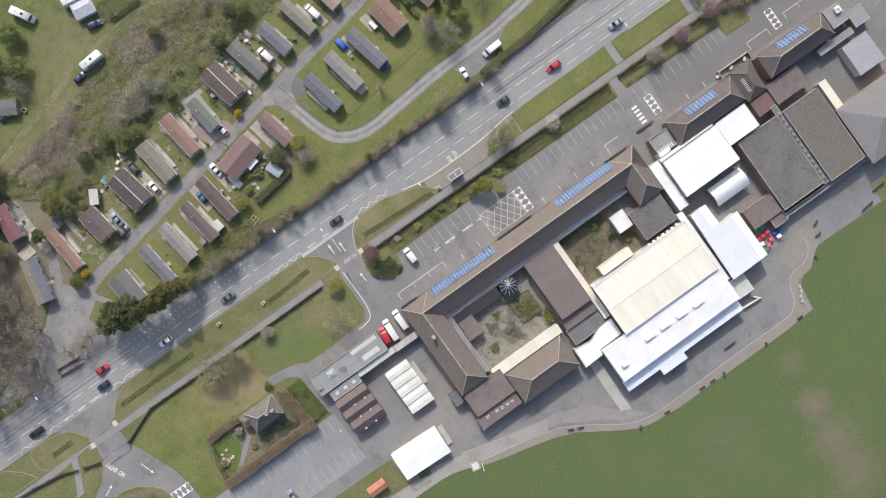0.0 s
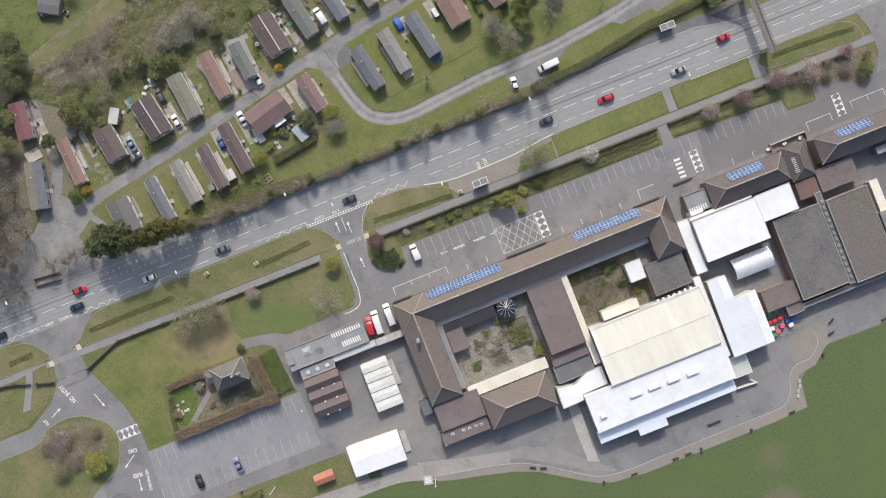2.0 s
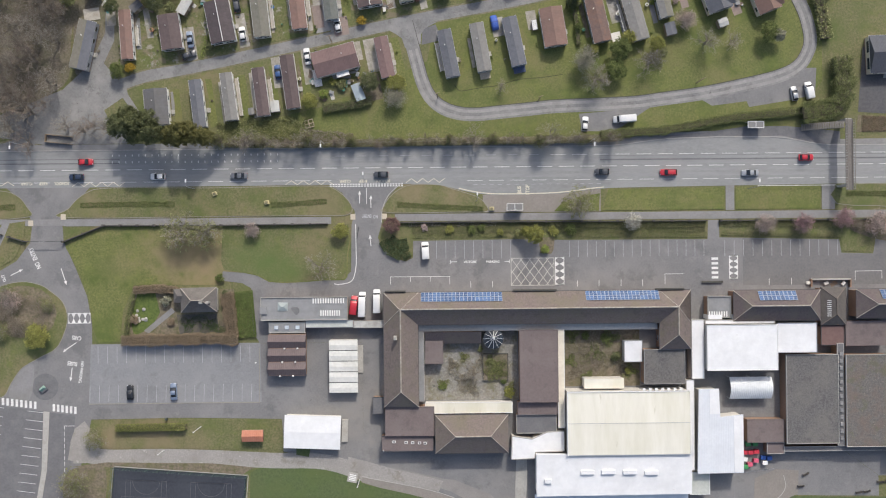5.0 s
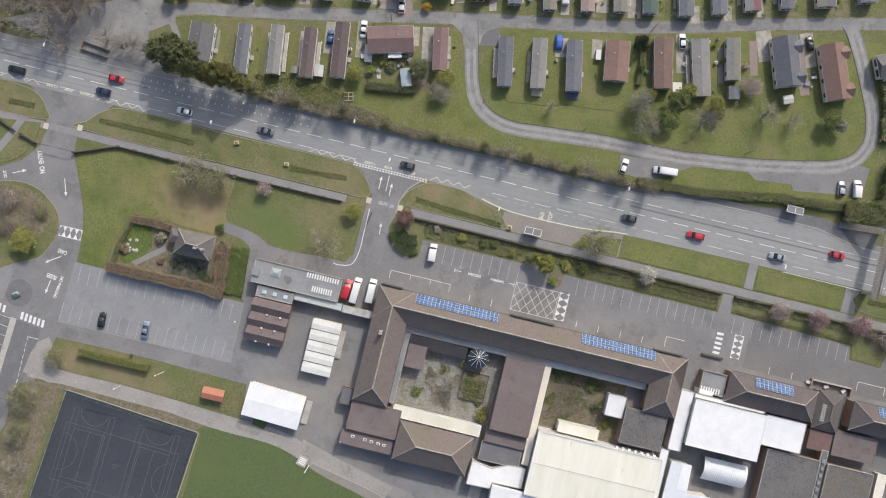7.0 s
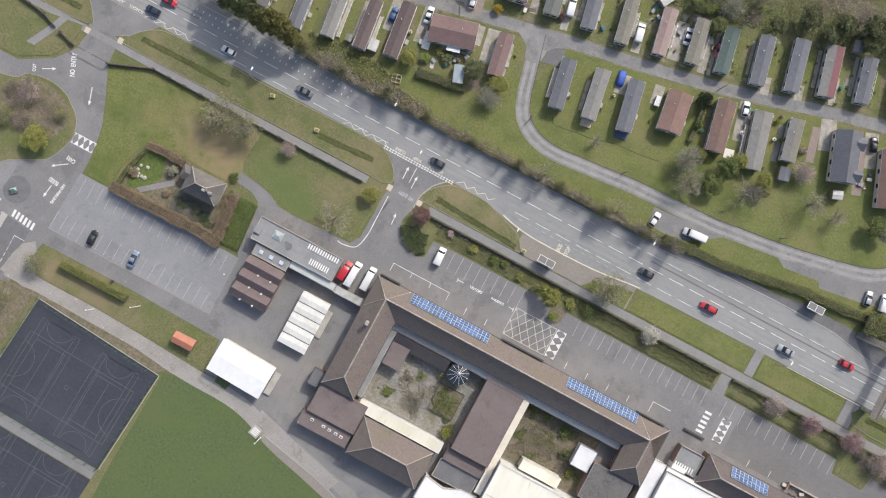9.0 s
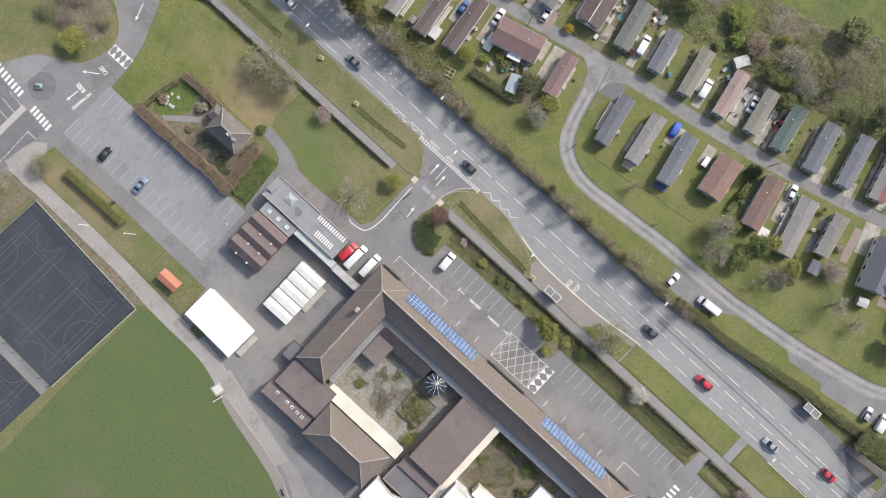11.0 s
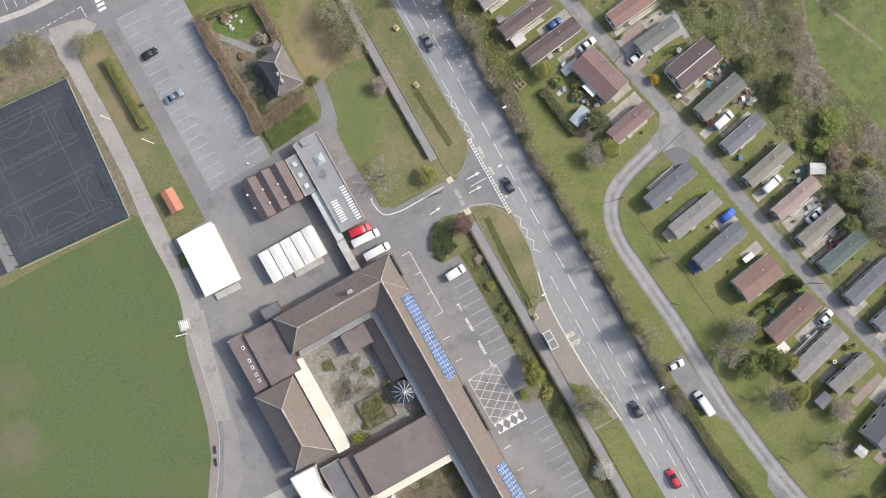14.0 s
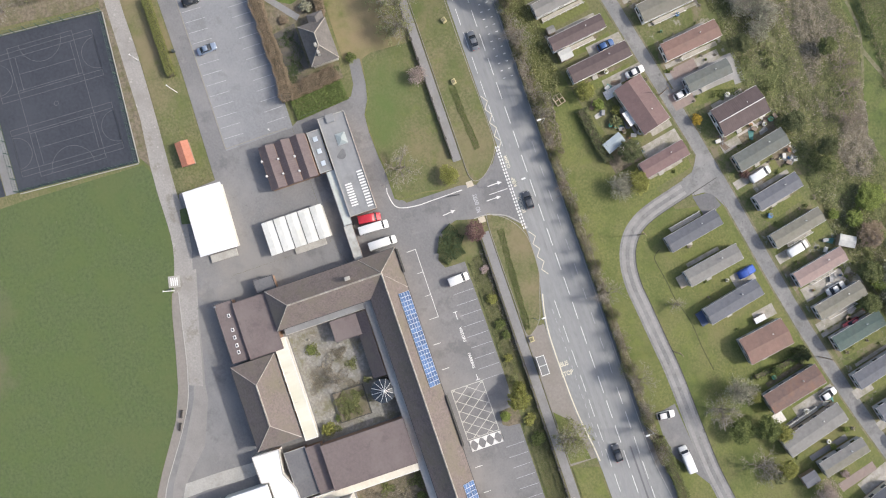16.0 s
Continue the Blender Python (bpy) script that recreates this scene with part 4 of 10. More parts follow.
def hatch_strip(parent, x0, x1, y0, y1, z, along="x", n=5):
    """A speed table marking: white border with a row of white triangles left round dark lozenges."""
    bm = bmesh.new()
    w = 0.16
    for r in ((x0, x1, y0, y0 + w), (x0, x1, y1 - w, y1), (x0, x0 + w, y0 + w, y1 - w), (x1 - w, x1, y0 + w, y1 - w)):
        box(bm, *r, z - 0.01, z)
    for i in range(n + 1):
        if along == "x":
            c, d, mid = x0 + (x1 - x0) * i / n, (x1 - x0) / n * 0.36, (y0 + y1) / 2
            lo, hi = max(c - d, x0), min(c + d, x1)
            prism(bm, [(lo, y0 + w), (hi, y0 + w), (c, mid)], z - 0.01, z)
            prism(bm, [(lo, y1 - w), (c, mid), (hi, y1 - w)], z - 0.01, z)
        else:
            c, d, mid = y0 + (y1 - y0) * i / n, (y1 - y0) / n * 0.36, (x0 + x1) / 2
            lo, hi = max(c - d, y0), min(c + d, y1)
            prism(bm, [(x0 + w, lo), (mid, c), (x0 + w, hi)], z - 0.01, z)
            prism(bm, [(x1 - w, lo), (x1 - w, hi), (mid, c)], z - 0.01, z)
    part("speed_table_marking", bm, M_WHITE, parent, "white lozenge speed table marking")


hatch_strip(approach, -98.0, -91.9, -17.1, -14.3, 0.06, "x", 4)
hatch_strip(PARK, 31.6, 34.1, -8.1, -0.65, ZY, "y", 4)
hatch_strip(PARK, 78.3, 80.7, -7.0, -0.6, ZY, "y", 4)
hatch_strip(PARK, 121.5, 123.9, -7.0, -0.6, ZY, "y", 4)
part("zebra_stripes", boxes(*[(73.6, 75.4, -6.8 + 1.25 * i, -6.15 + 1.25 * i, 0.05, ZY) for i in range(5)]), M_WHITE, PARK, "white crossing stripes")
for x0, x1, n, y in ((-115.6, -105.9, 8, -37.55), (-102.2, -95.4, 6, -39.35)):
    part("zebra_stripes", boxes(*[(x0 + (x1 - x0) * i / n, x0 + (x1 - x0) * i / n + 0.65, y - 0.95 - 0.155 * i, y + 0.95 - 0.155 * i, 0.04, 0.06) for i in range(n)]), M_WHITE, approach, "white zebra crossing stripes")
M_BOXPAINT = surf("box_paint", (0.46, 0.45, 0.41), (0.56, 0.55, 0.5), scale=2.0, c=(0.36, 0.35, 0.32), big=0.4, amount=0.5, rough=0.75, bump=0.0)
# hatched keep-clear box
bm = bmesh.new()
for r in ((19.8, 31.4, -8.2, -8.05), (19.8, 31.4, -0.95, -0.8), (19.8, 19.95, -8.05, -0.95), (31.25, 31.4, -8.05, -0.95)):
    box(bm, *r, 0.05, ZY)
for i in range(-3, 6):
    for s in (1, -1):
        pts = []
        xa = 19.9 + i * 2.35
        for k in range(2):
            y = -8.05 if k == 0 else -0.95
            pts.append((xa + (y + 8.05) * 0.74, y if s == 1 else -9.0 - y))
        (xa0, ya0), (xb0, yb0) = pts
        f0, f1 = max(0.0, (19.95 - xa0) / (xb0 - xa0)), min(1.0, (31.25 - xa0) / (xb0 - xa0))
        if f1 > f0:
            a = Vector((xa0 + (xb0 - xa0) * f0, ya0 + (yb0 - ya0) * f0))
            b = Vector((xa0 + (xb0 - xa0) * f1, ya0 + (yb0 - ya0) * f1))
            d = (b - a).normalized() * 0.075
            prism(bm, [(a.x + d.y, a.y - d.x), (b.x + d.y, b.y - d.x), (b.x - d.y, b.y + d.x), (a.x - d.y, a.y + d.x)], 0.05, ZY)
part("box_junction_marking", bm, M_BOXPAINT, PARK, "worn white criss-cross keep clear box")


def bays(parent, x0, x1, y0, y1, step=2.45, lean=0.0, z=ZY, w=0.09, mat=None):
    n = round((x1 - x0) / step)
    bm = bmesh.new()
    for i in range(n + 1):
        x = x0 + (x1 - x0) * i / n
        prism(bm, [(x - w / 2, y0), (x + w / 2, y0), (x + w / 2 + lean, y1), (x - w / 2 + lean, y1)], 0.04, z)
    part("bay_lines", bm, mat or M_WHITE, parent, "white parking bay lines")


WPARK = bpy.data.objects["car_park"]
bays(WPARK, -92.4, -49.6, -38.1, -33.6, 2.5, 0.15, mat=M_FAINT)
bays(WPARK, -90.1, -49.9, -27.8, -23.3, 2.5, mat=M_FAINT)
part("edge_strip", boxes((-92.6, -47.3, -38.62, -38.42, 0.0, 0.11), (-47.45, -47.3, -38.42, -24.0, 0.0, 0.1)), M_KERBDULL, WPARK, "raised kerb along the bays")
bays(PARK, 0.0, 19.8, -0.9, 3.9, 2.45, mat=M_FAINT)
bays(PARK, 35.5, 71.6, -0.7, 3.6, 2.45, mat=M_FAINT)
bays(PARK, 77.2, 107.6, -0.9, 3.4, 2.45, mat=M_FAINT)
part("bay_lines", boxes((-12.4, 3.5, -5.6, -5.48, 0.05, ZY), (-12.4, -12.28, -7.6, -5.6, 0.05, ZY), (3.4, 3.5, -7.6, -5.6, 0.05, ZY), (-7.1, -7.0, -6.9, -5.6, 0.05, ZY), (-1.8, -1.7, -6.9, -5.6, 0.05, ZY),
                        *[(x, x + 0.12, -8.6, -6.9, 0.05, ZY) for x in (9.0, 14.8, 37.5, 43.3, 49.2, 55.0, 89.0, 95.0, 100.5)],
                        (61, 61.12, -8.2, -5.4, 0.05, ZY), (61, 66, -5.5, -5.38, 0.05, ZY), (112.2, 112.3, -7.6, -5.2, 0.05, ZY), (112.2, 119.5, -5.2, -5.08, 0.05, ZY), (119.4, 119.5, -7.2, -5.2, 0.05, ZY), (126.0, 126.1, -6.2, -4.2, 0.05, ZY), (126.0, 136.0, -4.2, -4.08, 0.05, ZY), (131.0, 131.1, -5.6, -4.2, 0.05, ZY), (135.9, 136.0, -6.2, -4.2, 0.05, ZY)), M_WHITE, PARK, "white waiting bay lines")
bm = bmesh.new()
ux, uy, wx, wy = 0.991, -0.13, -0.13, -0.991
for x0, y0, ln_ in ((-119.5, -38.7, 4.5), (-109.0, -40.1, 4.8)):
    for k in range(10):
        a = Vector((x0 + wx * 2.37 * k, y0 + wy * 2.37 * k))
        b = a + Vector((ux, uy)) * ln_
        prism(bm, [(a.x, a.y - 0.05), (b.x, b.y - 0.05), (b.x, b.y + 0.05), (a.x, a.y + 0.05)], 0.04, 0.06)
part("bay_lines", bm, M_WHITE, approach, "white parking bay lines")
part("bay_lines", boxes(*[(-99.2, -99.08, -58 + 1.6 * i, -57 + 1.6 * i, 0.04, 0.06) for i in range(9)], (-99.2, -96.4, -44.3, -44.18, 0.04, 0.06)), M_WHITE, approach, "broken white bus bay line")
slab("car_park", [(-126, -37.4), (-115.6, -38.7), (-105.6, -40.2), (-96.2, -41.5), (-98.2, -60), (-118, -108), (-143, -108), (-126, -52)], -0.1, 0.049, M_TRENCH, "dark tarmac coach and car bays", "car park")
slab("yard", [(119.6, -18.2), (170, -18.2), (170, -36), (123.6, -36), (123.6, -26), (119.6, -26)], -0.1, 0.0555, bpy.data.materials["darker_car_park_tarmac"], "darker tarmac yard among the classroom blocks", "yard")
slab("pavement", smooth_line([(-110.3, -29.0), (-107.6, -27.4), (-107.0, -30.4), (-108.4, -37.4), (-113.4, -36.7), (-113.0, -33.2)], 3, True), -0.1, 0.056, M_PATH, "pale tarmac wedge beside the grass island", "pavement")
slab("kerb_island", [(-104.6, -40.3), (-103.0, -40.5), (-103.8, -56), (-108, -80), (-109.4, -80), (-105.2, -56)], 0, 0.16, M_CONC, "long pale concrete kerb island", "kerb island")

# ---- multi-use courts ----
COURT = [(-86.0, -55.3), (-50.9, -58.1), (-53.2, -85.6), (-88.6, -84.0)]
court = slab("games_court", COURT, -0.2, 0.06, M_COURT, "dark tarmac games court with faint pale lines", "games court")
court2 = slab("games_court", [(-88.8, -87.2), (-53.4, -88.8), (-55.5, -114), (-91, -112.4)], -0.2, 0.06, M_COURT, "dark tarmac games court with faint pale lines", "games court")
slab("footpath", [(-88.7, -84.2), (-53.2, -85.8), (-53.4, -88.6), (-88.8, -87.0)], -0.1, 0.075, M_PATH, "grey strip between the two courts", "path")


def court_lines(parent, dx, dy):
    bm = bmesh.new()
    def line(a, b, w=0.07):
        a, b = Vector(a), Vector(b)
        d = (b - a).normalized() * w / 2
        prism(bm, [(a.x + d.y, a.y - d.x), (b.x + d.y, b.y - d.x), (b.x - d.y, b.y + d.x), (a.x - d.y, a.y + d.x)], 0.05, 0.072)
    def arc(cx, cy, r, a0, a1, n=16):
        for i in range(n):
            p, q = (a0 + (a1 - a0) * k / n for k in (i, i + 1))
            line((cx + r * math.cos(radians(p)), cy + r * math.sin(radians(p))), (cx + r * math.cos(radians(q)), cy + r * math.sin(radians(q))))
    def loop(x0, x1, y0, y1):
        for a, b in (((x0, y0), (x1, y0)), ((x1, y0), (x1, y1)), ((x1, y1), (x0, y1)), ((x0, y1), (x0, y0))):
            line(a, b)
    for cx in (-78.2, -61.0):
        loop(cx - 5.4, cx + 5.4, -83.3, -59.6)
        loop(cx - 4.1, cx + 4.1, -83.3, -59.6)
        line((cx - 4.1, -65), (cx + 4.1, -65)), line((cx - 4.1, -77.9), (cx + 4.1, -77.9)), line((cx, -77.9), (cx, -65))
        arc(cx, -59.6, 3.6, 180, 360), arc(cx, -83.3, 3.6, 0, 180)
    loop(-84.6, -54.6, -79.2, -64)
    line((-74.6, -79.2), (-74.6, -64)), line((-64.6, -79.2), (-64.6, -64))
    arc(-84.6, -71.6, 4.9, -90, 90), arc(-54.6, -71.6, 4.9, 90, 270), arc(-69.6, -71.6, 0.5, 0, 360)
    o = part("court_lines", bm, M_COURTLINE, parent, "thin pale painted court lines")
    o.matrix_basis = pose(0, 0, 0, 0, 0, -2.8)
    # turn about the court's middle
    m = Matrix.Translation((-69.7 + dx, -71.2 + dy, 0)) @ pose(0, 0, 0, 0, 0, -2.8) @ Matrix.Translation((69.7, 71.4, 0))
    o.matrix_basis = m


court_lines(court, 0, 0)
court_lines(court2, -2.4, -28.6)


def fence(pts, h, step, label, material=None, mesh_mat=None, closed=False):
    """Posts with three rails and thin uprights between them."""
    f = thing("fence", label, "fence")
    pts = list(pts) + ([pts[0]] if closed else [])
    for a, b in zip(pts, pts[1:]):
        a, b = Vector((*a, 0)), Vector((*b, 0))
        n = max(1, round((b - a).length / step))
        for i in range(n):
            p = a.lerp(b, i / n)
            part("post", boxes((p.x - 0.06, p.x + 0.06, p.y - 0.06, p.y + 0.06, 0, h)), material or M_GREENSTEEL, f)
        bm = bmesh.new()
        for z in (0.15, h * 0.5, h - 0.05):
            tube(bm, a + Vector((0, 0, z)), b + Vector((0, 0, z)), 0.03, 0.03, 4)
        m = max(2, int((b - a).length / 0.5))
        for i in range(m):
            p = a.lerp(b, (i + 0.5) / m)
            tube(bm, p, p + Vector((0, 0, h)), 0.012, 0.012, 3)
        part("railing", bm, material or M_GREENSTEEL, f)
    return f


fence(COURT, 2.6, 3.0, "tall green mesh fence round the games court", closed=True)
for a, b in (((-86.0, -55.2), (-50.9, -58.0)), ((-86.4, -55.4), (-88.9, -84.0)), ((-50.7, -58.1), (-52.9, -85.6))):
    slab("edging", [a, b, (b[0] + 0.18, b[1] + 0.18), (a[0] + 0.18, a[1] + 0.18)], 0, 0.12, M_KERB, "pale concrete edging of the court", "edging")

# ---- school buildings ----


def window_row(parent, side, a, b, fixed, z, n, w=1.4, h=1.3):
    """Windows along a wall; side is the way that the wall faces."""
    for i in range(n):
        c = a + (b - a) * (i + 0.5) / n
        s = 1 if side in "NE" else -1
        bm = bmesh.new()
        if side in "NS":
            box(bm, c - w / 2, c + w / 2, fixed - 0.05, fixed + 0.05, z, z + h, 0)
            box(bm, c - w / 2 + 0.08, c - 0.04, fixed + s * 0.03, fixed + s * 0.06, z + 0.08, z + h - 0.08, 1)
            box(bm, c + 0.04, c + w / 2 - 0.08, fixed + s * 0.03, fixed + s * 0.06, z + 0.08, z + h - 0.08, 1)
        else:
            box(bm, fixed - 0.05, fixed + 0.05, c - w / 2, c + w / 2, z, z + h, 0)
            box(bm, fixed + s * 0.03, fixed + s * 0.06, c - w / 2 + 0.08, c - 0.04, z + 0.08, z + h - 0.08, 1)
            box(bm, fixed + s * 0.03, fixed + s * 0.06, c + 0.04, c + w / 2 - 0.08, z + 0.08, z + h - 0.08, 1)
        part("window", bm, [M_TRIM, M_GLASS], parent)


def hip_wing(name, label, x0, x1, y0, y1, zw, rise, along, hips, walls=None, tiles=None, over=0.35, ends="NSEW", group="school buildings", ridge=None):
    b = thing(name, label, "school building", (x0 + x1) / 2, (y0 + y1) / 2, 0, 0 if along == "x" else 90, group)
    L, W = (x1 - x0, y1 - y0) if along == "x" else (y1 - y0, x1 - x0)
    part("wall", boxes((-L / 2 + over, L / 2 - over, -W / 2 + over, W / 2 - over, 0, zw)), walls or M_BRICK, b, "brown brick wall")
    part("roof", roof(bmesh.new(), L, W, zw, rise, *hips), tiles or M_TILER, b, "weathered brown tiled hipped roof")
    bm = bmesh.new()
    a, c = -L / 2 + hips[0], L / 2 - hips[1]
    tube(bm, (a, 0, zw + rise), (c, 0, zw + rise), 0.2, 0.2, 6)
    for hx, sx in ((hips[0], -1), (hips[1], 1)):
        if hx > 0.5:
            for s in (-1, 1):
                tube(bm, (sx * L / 2, s * W / 2, zw + 0.02), (sx * (L / 2 - hx), 0, zw + rise), 0.11, 0.11, 5)
    part("ridge_tiles", bm, ridge or M_RIDGE, b, "pale lichened ridge and hip tiles")
    for s in (-1, 1):
        part("gutter", boxes((-L / 2, L / 2, s * (W / 2 + 0.06) - 0.07, s * (W / 2 + 0.06) + 0.07, zw - 0.22, zw - 0.04)), M_DARKTRIM, b)
    n = max(2, int(L / 3.4))
    for zz in ((0.9, zw - 1.9) if zw > 4.4 else (1.0,)):
        window_row(b, "N", -L / 2 + 1, L / 2 - 1, W / 2 - over, zz, n)
        window_row(b, "S", -L / 2 + 1, L / 2 - 1, -W / 2 + over, zz, n)
    return b


EAVE, RISE = 5.2, 3.3
M_TILEP = surf("purplish_brown_tiles", (0.1, 0.083, 0.085), (0.142, 0.119, 0.12), scale=2.2, c=(0.145, 0.132, 0.112), big=0.25, amount=0.7, rough=0.92, bump=0.3)
wing_a = hip_wing("school_wing", "long brick school wing with a brown tiled hipped roof", -14.0, 66.3, -18.0, -9.5, EAVE, RISE, "x", (4.3, 4.1))
wing_b = hip_wing("school_wing", "brick school wing with a brown tiled hipped roof beside the courtyard", -14.0, -5.0, -39.3, -9.6, EAVE, RISE, "y", (4.4, 4.3))
hip_wing("school_wing", "short brick wing with a hipped tiled end", 58.1, 66.3, -25.0, -9.6, EAVE, RISE, "y", (4.1, 4.1))
hip_wing("school_wing", "brick classroom block with a hipped brown tiled roof", -0.8, 18.3, -51.6, -41.6, EAVE - 0.4, 3.3, "x", (5.2, 4.8))
hip_wing("school_wing", "brick classroom block with a hipped tiled roof and solar panels", 77.6, 100.6, -17.8, -9.8, EAVE - 0.4, 3.0, "x", (4.0, 4.0), tiles=M_TILEP)
hip_wing("school_wing", "brick classroom block with a hipped tiled roof and solar panels", 110.0, 132.6, -17.4, -9.8, EAVE - 0.4, 3.0, "x", (4.5, 4.0), tiles=M_TILEP)
part("chimney", boxes((-0.5, 0.5, -0.4, 0.4, EAVE + 2.4, EAVE + 4.3), (-0.3, -0.05, -0.15, 0.1, EAVE + 4.3, EAVE + 4.6), (0.1, 0.35, -0.15, 0.1, EAVE + 4.3, EAVE + 4.6)), M_CONC, wing_b, "pale chimney stack").location = (3.5, 1.3, 0)
# parapet over the entrances of the long wing
for x0, x1 in ((-13.5, -8.2), (19.8, 31.2), (57, 64.5)):
    part("parapet", boxes((x0, x1, -0.18, 0.18, EAVE - 0.5, EAVE + 0.55)), M_WALLDARK, wing_a, "low dark brick parapet").location = (-26.15, 4.6, 0)


def flat_block(name, label, x0, x1, y0, y1, h, top, wall=None, edge=None, rim=0.18, cat="school building", group="school buildings", z0=0.0):
    b = thing(name, label, cat, (x0 + x1) / 2, (y0 + y1) / 2, 0, 0, group)
    X, Y = (x1 - x0) / 2, (y1 - y0) / 2
    part("wall", boxes((-X + 0.15, X - 0.15, -Y + 0.15, Y - 0.15, z0, h - 0.15)), wall or M_RENDER, b)
    part("roof", boxes((-X + 0.14, X - 0.14, -Y + 0.14, Y - 0.14, h - 0.15, h)), top, b)
    bm = boxes((-X, X, -Y, -Y + 0.14, h - 0.35, h + rim), (-X, X, Y - 0.14, Y, h - 0.35, h + rim), (-X, -X + 0.14, -Y + 0.14, Y - 0.14, h - 0.35, h + rim), (X - 0.14, X, -Y + 0.14, Y - 0.14, h - 0.35, h + rim))
    part("roof_edge", bm, edge or M_TRIM, b)
    return b


flat_block("covered_walkway", "grey flat-roofed walkway along the courtyard", -5.0, 58.0, -19.9, -18.0, 3.4, M_PALEROOF, M_BRICK, M_KERB, 0.06)
flat_block("covered_walkway", "grey flat-roofed walkway along the courtyard", -5.0, -3.5, -38.2, -19.6, 3.4, M_FLATGREY, M_BRICK, M_KERB, 0.06)
flat_block("covered_walkway", "cream flat roof of a walkway across the courtyard", -3.4, 19.6, -41.5, -38.6, 3.2, M_CREAMROOF, M_RENDER, M_TRIM, 0.04)
flat_block("covered_walkway", "narrow cream flat-roofed corridor beside the hall", 31.6, 33.4, -45.6, -19.7, 3.4, M_CREAM, M_RENDER, M_TRIM, 0.04)
flat_block("classroom_block", "classroom block with a shallow brown felt roof", 21.4, 31.5, -38.5, -19.6, 5.0, M_FLATBROWN, M_BRICK, M_FLATBROWN, 0.1)
flat_block("classroom_annexe", "low annexe with a brown felt roof", 20.9, 31.4, -42.0, -38.6, 3.6, M_FLATBROWN, M_BRICK, M_FLATBROWN, 0.08)
flat_block("classroom_annexe", "low annexe with a dark grey roof", 20.6, 31.2, -47.0, -42.1, 3.0, M_TRENCH, M_BRICK, M_KERB, 0.08)
flat_block("classroom_annexe", "annexe with a brown felt roof beside the tiled wing", -13.9, -1.0, -47.0, -39.4, 4.4, M_FLATBROWN, M_BRICK, M_FLATBROWN, 0.1)
annexe = flat_block("classroom_annexe", "lower annexe with skylights in a brown felt roof", -14.9, -1.2, -51.2, -47.1, 3.6, M_FLATBROWN, M_BRICK, M_DARKTRIM, 0.1)
for x in (-3.6, -0.4, 1.3, 3.1, 4.6):
    sky = part("skylight", rounded(boxes((x - 0.42, x + 0.42, -0.32, 0.32, 3.6, 3.8)), 0.04), M_TRIM, annexe, "white framed skylight")
    sky.location = (0, 0.3 - 0.05 * x, 0)
    part("pane", boxes((x - 0.26, x + 0.26, -0.18, 0.18, 3.78, 3.815)), M_GLASS, sky)
part("flue", boxes((-6.5, -6.2, -1.9, -1.6, 3.5, 4.3)), M_STEEL, annexe)
flat_block("store_building", "small grey lean-to store beside the wing", -17.2, -14.2, -41.5, -37.0, 3.0, M_TRENCH, M_BRICK, M_DARKTRIM, 0.08)
flat_block("classroom_annexe", "dark flat-roofed block beside the garden", 54.1, 64.9, -34.2, -25.1, 4.4, M_FLATDARK, M_BRICK, M_FLATGREY, 0.12)
flat_block("store_building", "small white flat-roofed cabin in the garden", 49.2, 54.0, -28.5, -22.8, 3.2, M_WHITEROOF, M_RENDER, M_STEEL, 0.08)
# courtyard lean-to roofs and glazed lantern
lean = thing("lean_to", "brown tiled lean-to in the courtyard corner", "lean-to", 4.2, -21.4)
bm = bmesh.new()
lo_, hi_ = [[bm.verts.new((x, y, z - d)) for x, y, z in ((-7.4, -1.8, 2.5), (7.3, -1.8, 2.5), (7.3, 1.4, 4.8), (-7.4, 1.4, 4.8))] for d in (0.18, 0.0)]
bm.faces.new(hi_)
bm.faces.new(lo_[::-1])
for k in range(4):
    bm.faces.new((lo_[k], lo_[(k + 1) % 4], hi_[(k + 1) % 4], hi_[k]))
part("roof", bm, M_TILEP, lean, "dark tiled single slope")
part("wall", boxes((-7.2, 7.2, -1.6, 1.7, 0, 2.2)), M_BRICK, lean)
flat_block("lean_to", "small brown roofed outhouse in the courtyard", -3.3, 1.5, -28.4, -20.0, 3.1, M_FLATBROWN, M_BRICK, M_FLATBROWN, 0.08)
lantern = thing("glazed_lantern", "faceted glazed conservatory roof with white ribs", "conservatory", 14.7, -22.0)
bm = bmesh.new()
ring = [(2.7 * math.cos(a), 2.7 * math.sin(a)) for a in (math.pi * 2 * k / 12 for k in range(12))]
top = bm.verts.new((0, 0.4, 4.6))
vs = [bm.verts.new((x, y, 3.2)) for x, y in ring]
for i in range(12):
    bm.faces.new((vs[i], vs[(i + 1) % 12], top))
part("glass_roof", bm, glassy("blue_grey_glazing", (0.028, 0.034, 0.042), 0.25), lantern)
part("wall", prism(bmesh.new(), [(x * 0.97, y * 0.97) for x, y in ring], 0, 3.2), M_GLASS, lantern)
for x, y in ring:
    bm = bmesh.new()
    tube(bm, (x, y, 3.22), (0, 0.4, 4.64), 0.05, 0.05, 4)
    part("rib", bm, M_TRIM, lantern)

